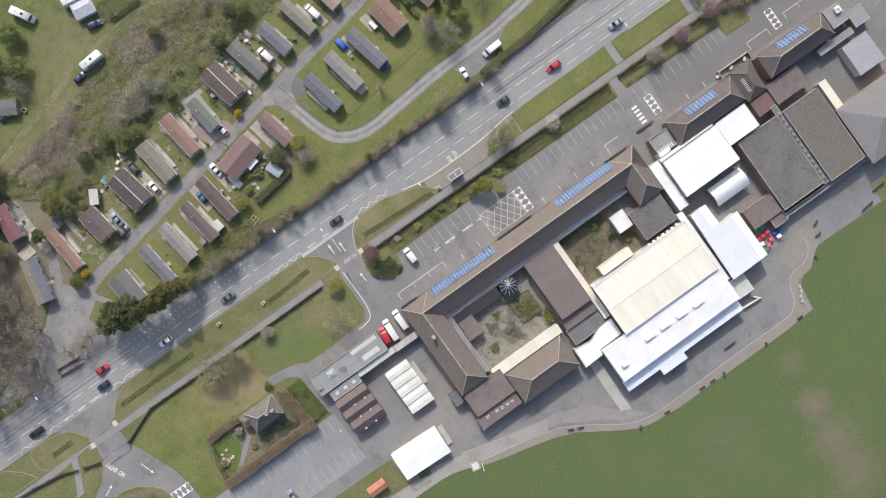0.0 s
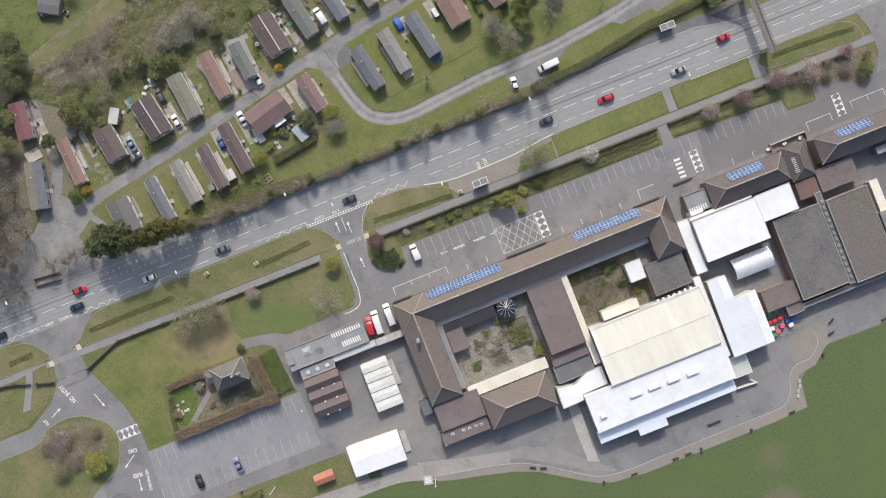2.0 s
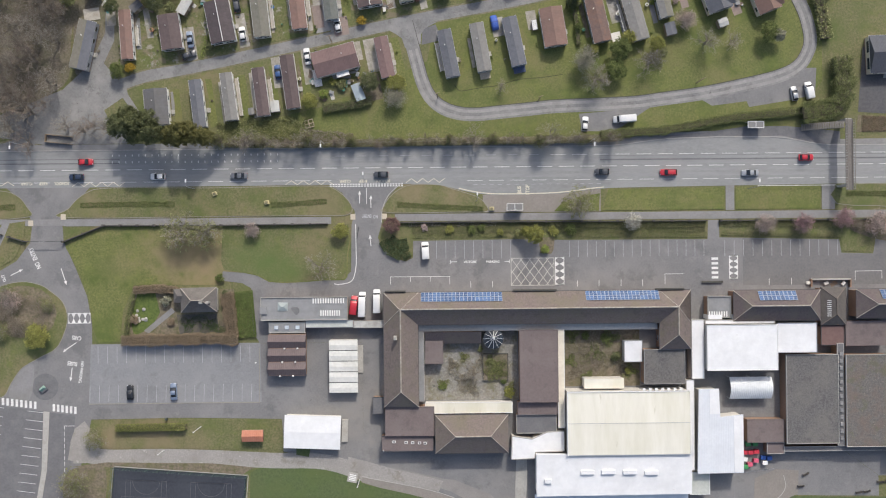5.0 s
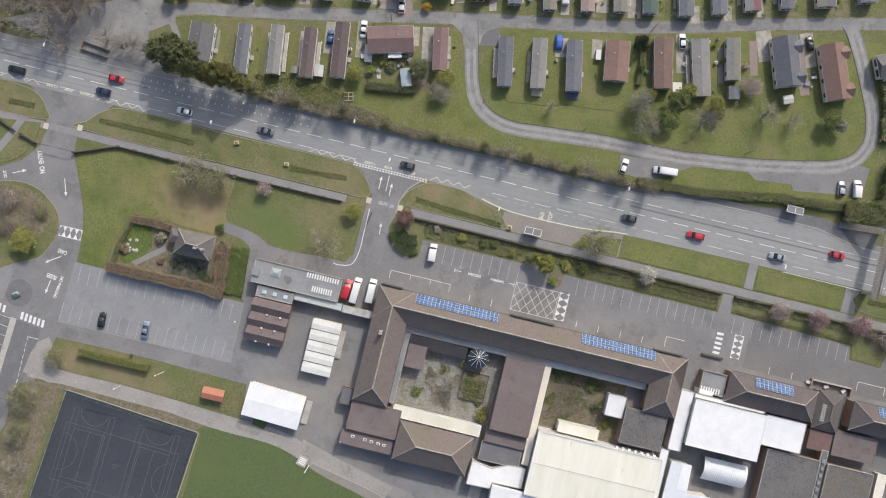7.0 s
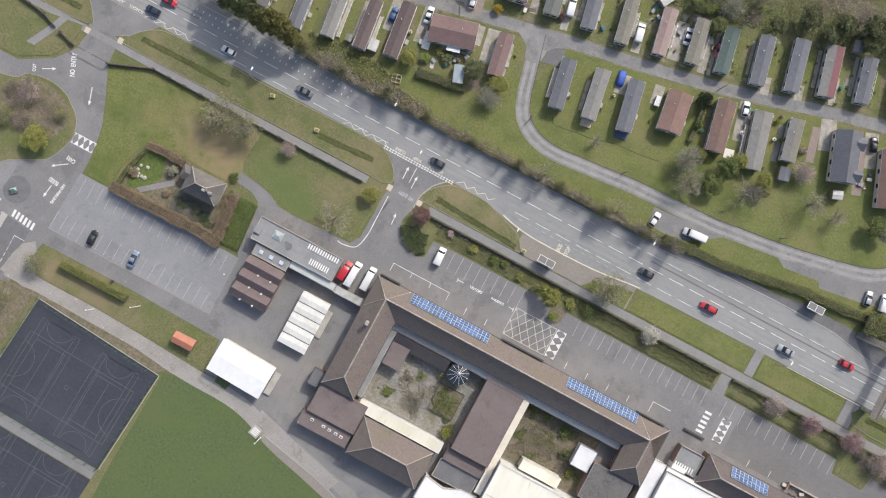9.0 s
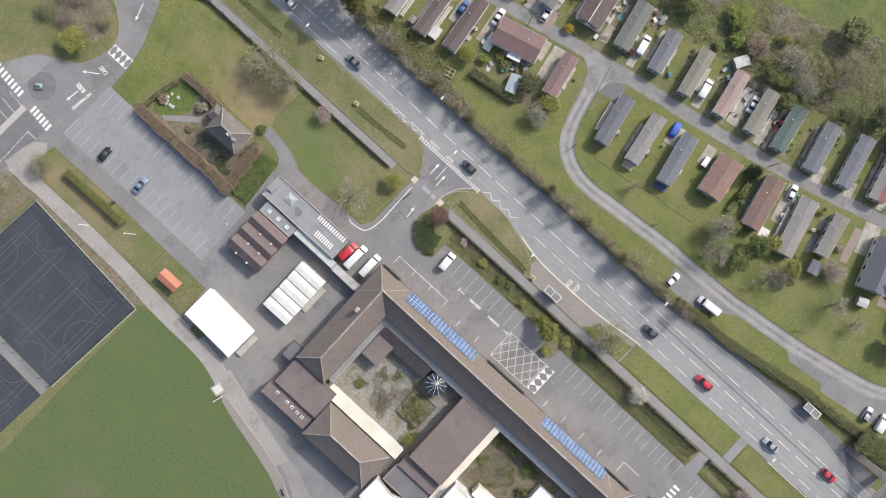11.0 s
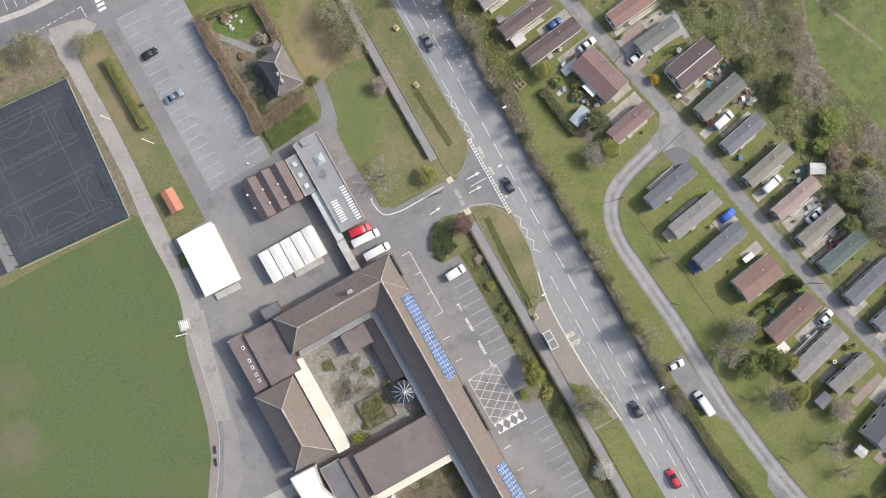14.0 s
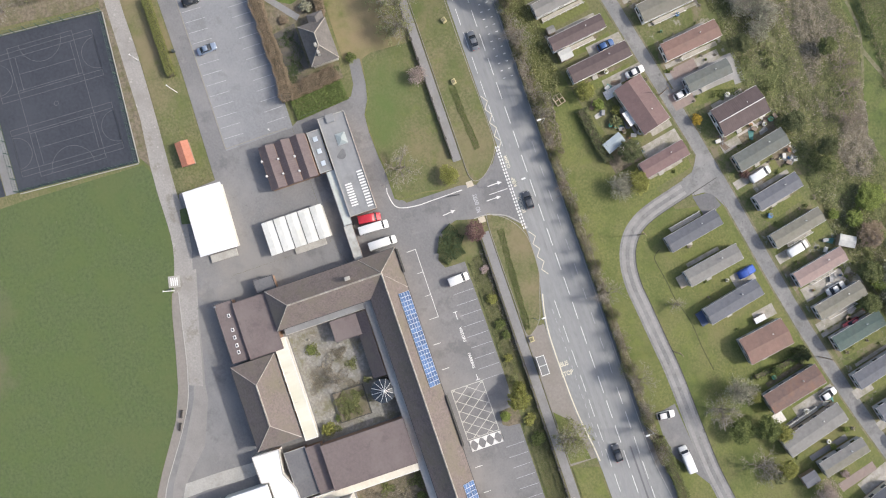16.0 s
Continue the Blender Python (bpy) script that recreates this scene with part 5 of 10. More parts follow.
# halls
gym = thing("sports_hall", "large hall with a low-pitched cream membrane roof", "school hall", 49.4, -43.7, 0, 0, "school buildings")
part("wall", boxes((-15.7, 15.7, -8.0, 8.0, 0, 7.0)), M_RENDER, gym)
part("roof", roof(bmesh.new(), 32.0, 16.5, 7.2, 0.2, 0, 0, 0.3), M_CREAMROOF, gym)
bm = boxes((-16.05, -15.8, -8.3, 8.3, 6.9, 7.45), (15.8, 16.05, -8.3, 8.3, 6.9, 7.45), (-15.8, 15.8, 8.0, 8.25, 6.9, 7.4))
part("roof_edge", bm, M_TRIM, gym)
bm = bmesh.new()
tube(bm, (-15.8, 0, 7.42), (15.8, 0, 7.42), 0.06, 0.06, 6)
part("ridge_cap", bm, M_STEEL, gym)
for i in range(10):
    part("seam", boxes((-14.4 + 3.2 * i, -14.34 + 3.2 * i, -0.04, 0.04, 0, 0.01)), M_CREAM, gym).location = (0, 0, 7.46)
for i in range(7):
    part("vent", boxes((-0.35, 0.35, -0.3, 0.3, 0, 0.5)), M_TRIM, gym, "white roof vent").location = (4.0 + 1.6 * i, 8.6, 6.6)

main_hall = thing("main_hall", "white-roofed hall with a row of raised roof vents", "school hall", 45.6, -57.4, 0, 0, "school buildings")
part("wall", boxes((-19.9, 19.9, -4.9, 4.9, 0, 5.6)), M_RENDER, main_hall)
bm = bmesh.new()
v = [bm.verts.new(p) for p in ((-20.2, -5.4, 5.9), (20.3, -5.2, 5.9), (20.3, 5.3, 6.4), (-20.2, 5.6, 6.4), (-20.2, -5.4, 5.0), (20.3, -5.2, 5.0), (20.3, 5.3, 5.0), (-20.2, 5.6, 5.0))]
for f in ((0, 1, 2, 3), (7, 6, 5, 4), (4, 5, 1, 0), (5, 6, 2, 1), (6, 7, 3, 2), (7, 4, 0, 3)):
    bm.faces.new([v[i] for i in f])
part("roof", bm, M_WHITEROOF, main_hall, "white membrane roof")
for x, y in ((-17.3, -1.3), (-7.0, 0.9), (-1.6, 0.9), (4.0, 0.8), (9.6, 0.6)):
    part("roof_vent", rounded(boxes((-1.75 if x > -10 else -0.9, 1.75 if x > -10 else 0.9, -0.55, 0.55, -0.2, 0.75)), 0.08), M_WHITEROOF, main_hall, "white box vent").location = (x, y, 6.1)
part("canopy", boxes((-20.4, 20.0, -9.0, -5.5, 3.4, 3.65), (-9.5, -1.2, -11.0, -9.0, 3.4, 3.65)), surf("pale_blue_grey_canopy", (0.6, 0.65, 0.7), (0.68, 0.73, 0.78), scale=0.6, rough=0.6, bump=0.0), main_hall, "pale grey sloping canopy")
for i in range(13):
    part("canopy_post", boxes((-0.06, 0.06, -0.06, 0.06, 0, 3.4)), M_STEEL, main_hall).location = (-20 + 3.3 * i, -8.8, 0)
window_row(main_hall, "S", -19, 19, -4.9, 0.8, 12, 2.4, 2.0)
foyer = thing("hall_foyer", "irregular angled pale flat-roofed foyer beside the hall", "school building", 0, 0, 0, 0, "school buildings")
FOYER = [(19.2, -53.6), (25.3, -53.4), (25.5, -51.8), (33.0, -51.6), (33.0, -46.4), (28.6, -46.6), (24.6, -48.4), (19.4, -47.6)]
part("wall", prism(bmesh.new(), FOYER, 0, 3.5), M_RENDER, foyer)
part("roof", prism(bmesh.new(), [(p[0] + (0.15 if p[0] > 26 else -0.15), p[1]) for p in FOYER], 3.5, 3.7), M_WHITEROOF, foyer)
bm = bmesh.new()
ribbon(bm, FOYER + FOYER[:1], -0.12, 0.08, 3.7, 3.78)
part("roof_edge", bm, M_KERB, foyer)
flat_block("hall_store", "small cream flat-roofed store against the hall", 38.3, 48.8, -35.2, -32.5, 4.4, M_CREAMROOF, M_RENDER, M_CREAM, 0.05)
whall = flat_block("white_hall", "large hall with a bright white flat roof", 70.2, 88.7, -30.6, -18.7, 6.2, M_WHITEROOF, M_RENDER, M_TRIM, 0.12)
flat_block("white_hall", "lower white flat-roofed strip round the hall", 66.7, 70.1, -33.0, -17.4, 4.2, M_WHITEROOF, M_RENDER, M_KERB, 0.1)
flat_block("white_hall", "lower white flat-roofed strip round the hall", 70.2, 88.6, -18.6, -17.5, 4.6, M_WHITEROOF, M_RENDER, M_KERB, 0.1)
for x in (73, 79.5, 86):
    part("roof_box", boxes((x - 1.8, x + 1.8, -17.4, -16.2, 0, 4.2)), M_WHITEROOF, whall, "white parapet box").location = (-79.45, 24.65, 0)
flat_block("white_hall", "adjoining block with a white flat roof", 88.9, 99.3, -26.2, -18.4, 5.4, M_WHITEROOF, M_RENDER, M_STEEL, 0.12)
flat_block("white_corridor", "long white flat-roofed corridor between the halls", 65.2, 67.4, -57.0, -33.2, 4.0, M_WHITEROOF, M_RENDER, M_KERB, 0.08)
wl = thing("white_classrooms", "stepped block with a ribbed white metal roof", "school building", 0, 0, 0, 0, "school buildings")
part("roof", prism(bmesh.new(), [(67.6, -57.5), (79.7, -57.4), (79.7, -42.2), (73.7, -42.8), (73.3, -35.4), (68.1, -35.5)], 5.2, 5.5), ribbed("white_standing_seam", (0.6, 0.63, 0.67), (0.66, 0.69, 0.725), 0.45, "X", 0.5, 0.0, 0.3, 0.0, (0.55, 0.575, 0.61)), wl)
part("wall", prism(bmesh.new(), [(67.9, -57.2), (79.4, -57.1), (79.4, -42.5), (73.4, -43.1), (73.0, -35.7), (68.4, -35.8)], 0, 5.2), M_RENDER, wl)
part("roof_step", boxes((77.2, 79.6, -57.2, -42.6, 5.5, 5.58), (70.9, 73.4, -42.0, -35.6, 5.5, 5.58)), M_WHITEROOF, wl)
vault = thing("vaulted_canopy", "white corrugated barrel-vaulted canopy over the yard", "canopy", 82.7, -35.7)
bm = bmesh.new()
prof = [(-2.9 + 5.8 * k / 10, 2.6 + 1.3 * math.sin(math.pi * k / 10)) for k in range(11)]
for s in (0, 1):
    for k in range(10):
        (ya, za), (yb, zb) = prof[k], prof[k + 1]
        q = [(-5.6, ya, za - 0.06 * s), (5.6, ya, za - 0.06 * s), (5.6, yb, zb - 0.06 * s), (-5.6, yb, zb - 0.06 * s)]
        bm.faces.new([bm.verts.new(p) for p in (q if s == 0 else q[::-1])])
part("canopy_sheet", bm, M_VAULT, vault)
for x in (-5.4, 0, 5.4):
    for y in (-2.8, 2.8):
        part("post", boxes((x - 0.07, x + 0.07, y - 0.07, y + 0.07, 0, 2.7)), M_STEEL, vault)
flat_block("teaching_block", "large block with a dark lichened flat roof", 91.4, 105.2, -50.2, -26.8, 4.6, M_FLATDARK, M_BRICK, M_KERB, 0.2)
flat_block("teaching_block", "large block with a mossy reddish grey flat roof", 107.2, 119.2, -51.2, -27.0, 4.6, M_FLATRUST, M_BRICK, M_KERB, 0.2)
linkb = flat_block("teaching_block", "narrow link with a row of small rooflights", 105.3, 107.1, -51.0, -24.0, 3.8, M_TRENCH, M_BRICK, M_KERB, 0.05)
for i in range(13):
    part("rooflight", boxes((-0.55, 0.25, -0.45, 0.45, 3.75, 4.2)), M_FLATGREY, linkb).location = (0.2, -11.5 + 1.85 * i, 0)
flat_block("covered_walkway", "low dark canopy along the teaching blocks", 91.4, 150.0, -52.6, -51.3, 3.0, M_TRENCH, M_BRICK, M_KERB, 0.04)
big_s = thing("assembly_block", "large block with a grey corrugated hipped roof", "school building", 139.5, -43.5, 0, 0, "school buildings")
part("wall", boxes((-19.5, 19.5, -10.5, 7.8, 0, 5.0)), M_BRICK, big_s)
part("roof", roof(bmesh.new(), 39.6, 18.8, 5.0, 2.2, 9, 9), ribbed("grey_corrugated_roof", (0.185, 0.18, 0.182), (0.225, 0.22, 0.222), 0.5, "X", 0.8, 0.0, 0.25, 0.0, (0.165, 0.158, 0.15)), big_s).location = (0, -1.3, 0)
flat_block("cream_canopy", "narrow cream flat canopy between the blocks", 120.9, 123.3, -36.2, -26.6, 3.4, M_CREAM, M_RENDER, M_TRIM, 0.04)
porta = flat_block("portable_classroom", "grey portable classroom with a ribbed flat roof", 132.3, 141.2, -31.8, -22.0, 3.4, ribbed("grey_sheet_roof", (0.3, 0.305, 0.325), (0.36, 0.365, 0.385), 0.5, "Y", 0.6, 0.1, 0.12, 0.0), M_RENDER, M_STEEL, 0.08, "portable building")
for i in range(2):
    part("roof_seam", boxes((-4.2, 4.2, -1.7 + 3.3 * i, -1.6 + 3.3 * i, 3.39, 3.46)), M_STEEL, porta, "raised grey roof seam")
flat_block("plant_room", "grey flat-roofed plant room with a white tank", 133.6, 139.0, -16.4, -10.4, 3.6, M_FLATGREY, M_BRICK, M_KERB, 0.1)
for x0, x1, y0, y1, h in ((139.4, 144.4, -19.8, -14.6, 3.2), (126.4, 138.4, -20.6, -18.6, 2.8)):
    flat_block("plant_room", "grey flat-roofed outbuilding behind the classroom block", x0, x1, y0, y1, h, M_FLATGREY, M_BRICK, M_KERB, 0.12)
tank = thing("water_tank", "white plastic roof tank on a grey plant room", "tank", 137.4, -12.4, 3.6)
part("tank", rounded(boxes((-0.9, 0.9, -1.0, 1.0, 0, 1.0)), 0.2, 2), M_TRIM, tank)
part("lid", rounded(boxes((-0.4, 0.4, -0.4, 0.4, 1.0, 1.12)), 0.04), M_STEEL, tank)
yard_wall = thing("entrance_wall", "low brown brick walls of the entrance recess", "wall", 0, 0)
part("wall_run", boxes((100.2, 110.4, -7.4, -7.1, 0, 1.2), (99.9, 100.2, -9.2, -7.1, 0, 1.2), (110.4, 110.7, -9.4, -7.1, 0, 1.2)), M_BRICK, yard_wall)
part("coping", boxes((100.15, 110.45, -7.45, -7.05, 1.2, 1.28)), M_CONC, yard_wall)
uh = hip_wing("school_wing", "small link block with a dark hipped roof", 101.0, 107.6, -19.2, -9.2, 4.2, 2.0, "y", (3.0, 3.0), tiles=surf("dark_link_roof", (0.085, 0.078, 0.074), (0.12, 0.11, 0.104), scale=1.6, c=(0.14, 0.125, 0.11), big=0.3, amount=0.6, rough=0.9, bump=0.15), ridge=M_TILER)
for i in range(9):
    part("skylight_bar", boxes((-0.09, 0.09, -0.5, 0.5, 0, 0.06)), M_TRIM, uh, "pale rooflight bar").matrix_basis = pose(-2.5 + 0.5 * i, 1.6, 5.32, -31, 0, 0)
flat_block("classroom_annexe", "small block with a reddish brown roof", 101.2, 107.4, -24.6, -19.4, 3.6, surf("red_brown_felt", (0.145, 0.092, 0.085), (0.18, 0.118, 0.108), scale=1.0, rough=0.9), M_BRICK, M_DARKTRIM, 0.08)
flat_block("classroom_annexe", "low brown-roofed block behind the link", 107.8, 119, -24.8, -18.2, 3.4, M_FLATBROWN, M_BRICK, M_FLATBROWN, 0.08)
pump = flat_block("plant_room", "grey plant room with a row of white roof slats", 71.2, 77.4, -17.0, -11.3, 3.6, M_FLATGREY, M_BRICK, M_KERB, 0.35)
for i in range(8):
    part("slat", boxes((-0.14, 0.14, -0.7, 0.7, 0, 0.25)), M_TRIM, pump).location = (-2.6 + 0.65 * i, -1.9, 3.6)
yb = flat_block("kitchen_block", "brown-roofed kitchen block beside the bin yard", 81.4, 91.2, -50.0, -43.9, 3.6, M_FLATBROWN, M_BRICK, M_FLATBROWN, 0.08)
flat_block("kitchen_block", "low brown-roofed kitchen porch", 86.8, 91.4, -53.2, -50.1, 3.0, M_FLATBROWN, M_BRICK, M_KERB, 0.08)
flat_block("glass_porch", "curved clear-roofed porch at the hall corner", 66.2, 71.5, -63.6, -57.7, 3.2, M_POLY, M_RENDER, M_TRIM, 0.05)
slab("brick_wall", [(66.4, -67.1), (72.6, -67.5), (70.7, -65.6), (70.4, -65.9), (71.6, -67.05), (66.4, -66.7)], 0, 1.2, M_CREAM, "low angled cream wall by the hall", "wall", "")
slab("planter_wall", rect(70.9, 76.5, -7.9, -7.4), 0, 0.6, M_WALLDARK, "low dark brick wall beside the crossing", "planter wall", "")

# solar panels, each its own piece
M_PV = surf("blue_solar_cells", (0.035, 0.082, 0.19), (0.05, 0.11, 0.24), scale=0.8, rough=0.45, bump=0.0, vary=0.25, spec=0.3)
pv_mesh = bpy.data.meshes.new("panel")
bm = bmesh.new()
box(bm, -0.5, 0.5, -0.7, 0.7, 0, 0.05, 0)
for y0, y1 in ((-0.65, -0.03), (0.03, 0.65)):
    box(bm, -0.45, 0.45, y0, y1, 0.045, 0.058, 1)
bm.to_mesh(pv_mesh)
bm.free()
pv_mesh.materials.append(plain("pale_panel_frame", (0.4, 0.47, 0.57), 0.5))
pv_mesh.materials.append(M_PV)


def solar(x0, x1, y_mid, z_mid, tilt, n, rows=2):
    a = thing("solar_array", "blue solar panels in two rows on a tiled roof", "solar panels", (x0 + x1) / 2, y_mid, z_mid, 0, "solar arrays")
    w = (x1 - x0) / n
    for j in range(rows):
        for i in range(n):
            o = new("panel", pv_mesh)
            o.parent = a
            o.matrix_basis = pose(0, 0, 0, tilt, 0, 0) @ pose(x0 - (x0 + x1) / 2 + w * (i + 0.5), (j - (rows - 1) / 2) * 1.46, 0.16) @ Matrix.Diagonal((w * 0.97, 1, 1, 1))


PITCH = -math.degrees(math.atan2(RISE, 4.25))
solar(-4.2, 16.9, -10.8, EAVE + 1.01, PITCH, 21)
solar(38.6, 57.7, -10.8, EAVE + 1.01, PITCH, 19)
solar(83.9, 93.8, -11.3, EAVE - 0.4 + 1.13, -math.degrees(math.atan2(3.0, 4.0)), 9)
solar(116.0, 126.0, -11.2, EAVE - 0.4 + 1.1, -math.degrees(math.atan2(3.0, 3.8)), 9)

# ---- service yard buildings ----
flatw = flat_block("workshop_block", "long grey flat-roofed workshop with white slatted rooflights", -46.2, -23.5, -16.6, -10.5, 3.6, M_FLATGREY, M_BRICK, M_CONC, 0.25)
for i in range(13):
    part("rooflight_slat", boxes((-0.16, 0.16, -0.65, 0.65, 0, 0.2)), M_TRIM, flatw, "white rooflight slat").location = (2.4 + 0.66 * i, 2.0, 3.6)
    if i < 9:
        part("rooflight_slat", boxes((-0.16, 0.16, -0.75, 0.75, 0, 0.2)), M_TRIM, flatw, "white rooflight slat").location = (4.4 + 0.6 * i, -1.2, 3.6)
bm = roof(bmesh.new(), 2.6, 2.2, 0, 0.4, 1.0, 1.0)
part("rooflight", bm, glassy("pale_green_glazing", (0.24, 0.27, 0.265), 0.35), flatw, "pale pyramid rooflight").location = (-5.6, 0.6, 3.75)
part("hatch", boxes((-0.9, 0.9, -0.9, 0.9, 3.6, 4.1)), M_FLATGREY, flatw).location = (-10.6, -0.4, 0)
part("stain", prism(bmesh.new(), smooth_line([(-3.4, 0.2), (-1.8, 0.4), (-1.2, -0.6), (-2.0, -1.6), (-2.8, -0.9)], 3, True), 3.6, 3.607), M_TRENCH, flatw, "dark damp stain")
flat_block("lean_to", "narrow corrugated lean-to roof along the workshop", -34.6, -22.1, -18.6, -16.7, 3.0, M_POLY, M_BRICK, M_STEEL, 0.04)
flat_block("covered_walkway", "pale panelled walkway roof from the workshop to the school wing", -22.0, -14.1, -18.8, -16.9, 2.9, surf("pale_lichened_panels", (0.36, 0.36, 0.34), (0.48, 0.48, 0.455), scale=0.9, c=(0.28, 0.27, 0.24), big=0.5, amount=0.7, rough=0.85, bump=0.05), M_BRICK, M_KERB, 0.04)
saw = thing("sawtooth_workshop", "brick workshop with three parallel brown ridged roofs", "school building", -39.5, -25.6, 0, 0, "school buildings")
part("wall", boxes((-4.7, 4.7, -5.5, 5.4, 0, 3.2)), M_BRICK, saw)
for i in range(3):
    o = part("roof", roof(bmesh.new(), 9.9, 3.5, 3.2, 1.1, 0, 0, 0.15), ribbed("dark_brown_sheet", (0.125, 0.1, 0.101), (0.158, 0.127, 0.127), 0.5, "X", 0.75, 0.0, 0.4, 0.0, (0.11, 0.08, 0.078)), saw, "dark brown ridged roof")
    o.location = (0, -3.7 + 3.6 * i, 0)
    for x in (-1.8, 1.6):
        part("roof_cowl", boxes((-0.17, 0.17, -0.17, 0.17, 3.2, 4.0)), M_TRIM, saw, "small white cowl").location = (x + 0.6 * i, -1.9 + 3.6 * i - 3.6, 0)
flat_block("store_building", "grey flat-roofed link with three rooflights", -44.2, -34.7, -19.9, -17.0, 3.2, M_FLATGREY, M_BRICK, M_CONC, 0.15)
flatl = bpy.data.objects["store_building.002"]
for x in (-2.8, 0, 2.8):
    part("rooflight", rounded(boxes((x - 0.55, x + 0.55, -0.5, 0.5, 3.2, 3.5)), 0.08), M_LIGHTGLASS, flatl, "pale domed rooflight")
ccb = thing("portable_classroom", "white portable classroom with a ridged white roof in five bays", "portable building", -24.8, -28.9, 0, 90)
part("wall", boxes((-6.9, 6.9, -3.5, 3.5, 0, 2.6)), M_RENDER, ccb)
for i in range(5):
    part("roof", roof(bmesh.new(), 7.5, 2.66, 2.6, 0.15, 0, 0, 0.12), surf("off_white_sheet_roof", (0.6, 0.6, 0.565), (0.68, 0.68, 0.64), scale=1.4, c=(0.5, 0.5, 0.45), big=0.3, amount=0.6, rough=0.6, bump=0.04), ccb, "white ridged roof bay").matrix_basis = pose(-5.6 + 2.8 * i, 0, 0, 0, 0, 90)
# dark strips added to draw the shadow lines between the bays
for i in range(4):
    part("valley_gutter", boxes((-4.26 + 2.8 * i, -4.14 + 2.8 * i + 0.02, -3.7, 3.7, 2.6, 2.68)), M_DARKTRIM, ccb, "dark strip for the shadow line between roof bays")
part("ramp", boxes((-2, 5.2, -5.0, -3.6, 0, 0.5)), M_CONC, ccb, "pale access ramp")
ddb = thing("white_classroom", "white-roofed modular building on the yard", "portable building", -33.1, -46.1, 0, -2.4)
part("wall", boxes((-7.1, 7.1, -4.1, 4.1, 0, 2.8)), M_RENDER, ddb)
part("roof", roof(bmesh.new(), 14.8, 8.7, 2.8, 0.3, 0, 0, 0.15), M_WHITEROOF, ddb, "white low ridged roof")
part("ramp", boxes((7.5, 9.1, -2.8, 3.2, 0, 0.6)), M_CONC, ddb, "pale access ramp")
eeb = thing("garden_shed", "small shed with a bright orange sheet roof", "shed", -48.9, -47.0, 0, 0)
part("wall", boxes((-2.5, 2.5, -1.2, 1.2, 0, 2.2)), M_WOOD, eeb)
part("roof", roof(bmesh.new(), 5.6, 3.0, 2.2, 0.6, 0, 0, 0.1), ribbed("orange_sheet_roof", (0.4, 0.165, 0.105), (0.48, 0.21, 0.14), 0.5, "X", 0.6, 0.0, 0.6, 0.0, (0.42, 0.15, 0.08)), eeb, "orange corrugated roof")

# lodge cottage with hipped slate roof
cot = thing("lodge_cottage", "small stone lodge with a grey hipped slate roof", "house", -62.5, -11.0, 0, 1)
M_SLATE = surf("grey_slate", (0.115, 0.106, 0.1), (0.165, 0.152, 0.142), scale=2.0, c=(0.2, 0.187, 0.17), big=0.4, amount=0.5, rough=0.85, bump=0.2)
part("wall", boxes((-4.4, 4.4, -2.9, 2.9, 0, 3.0)), M_RENDER, cot)
part("roof", roof(bmesh.new(), 9.5, 6.5, 3.0, 2.7, 3.35, 3.35), M_SLATE, cot, "grey slate hipped roof")
part("porch_roof", roof(bmesh.new(), 3.4, 3.6, 2.6, 1.0, 0, 1.2), M_SLATE, cot).matrix_basis = pose(-5.0, 1.2, 0, 0, 0, 180)
part("porch", boxes((-6.2, -4.4, 0.0, 2.4, 0, 2.5)), M_RENDER, cot)
bm = bmesh.new()
tube(bm, (-1.4, 0, 5.7), (1.4, 0, 5.7), 0.14, 0.14, 6)
for sx in (-1, 1):
    for sy in (-1, 1):
        tube(bm, (sx * 4.75, sy * 3.25, 3.02), (sx * 1.4, 0, 5.7), 0.12, 0.12, 5)
part("ridge_tiles", bm, M_RIDGE, cot)
for x in (1.2, 3.0):
    part("chimney", boxes((x - 0.35, x + 0.35, -0.9, -0.3, 3.5, 6.4), (x - 0.12, x + 0.12, -0.7, -0.5, 6.4, 6.8)), M_CONC, cot, "pale rendered chimney stack")
window_row(cot, "S", -4, 4, -2.9, 1.0, 3, 1.0, 1.1)
window_row(cot, "N", -4, 4, 2.9, 1.0, 3, 1.0, 1.1)
slab("lawn", [(-79.6, -9.4), (-74.8, -9.2), (-73.6, -14.4), (-76.2, -18.8), (-80.6, -20.4), (-81.4, -16)], -0.1, 0.133, surf("bright_garden_grass", (0.075, 0.11, 0.03), (0.125, 0.16, 0.045), scale=1.6, crisp=0.12, rough=0.9, bump=0.4), "bright green cottage garden lawn", "lawn")
slab("garden_path", [(-77.9, -19.2), (-70.6, -13.2), (-69.6, -14.2), (-76.6, -19.9)], 0, 0.15, M_PATH, "grey garden path", "path")
slab("garden_bed", [(-79.8, -8.6), (-54.0, -8.4), (-53.6, -22.4), (-82.4, -22.4)], 0, 0.128, M_SOIL, "dark bare garden beds beside the cottage", "garden bed")
# courtyards
slab("courtyard", rect(-3.5, 21.3, -38.5, -19.6), -0.1, 0.09, M_PAVE, "weathered paved courtyard with planting beds", "courtyard")
slab("courtyard", rect(33.5, 54.0, -35.2, -19.6), -0.1, 0.09, M_SOIL, "overgrown bare-earth courtyard garden", "courtyard")
slab("yard", rect(73.8, 91.3, -43.8, -31.0), -0.1, 0.085, M_YARD, "enclosed grey tarmac yard", "yard")

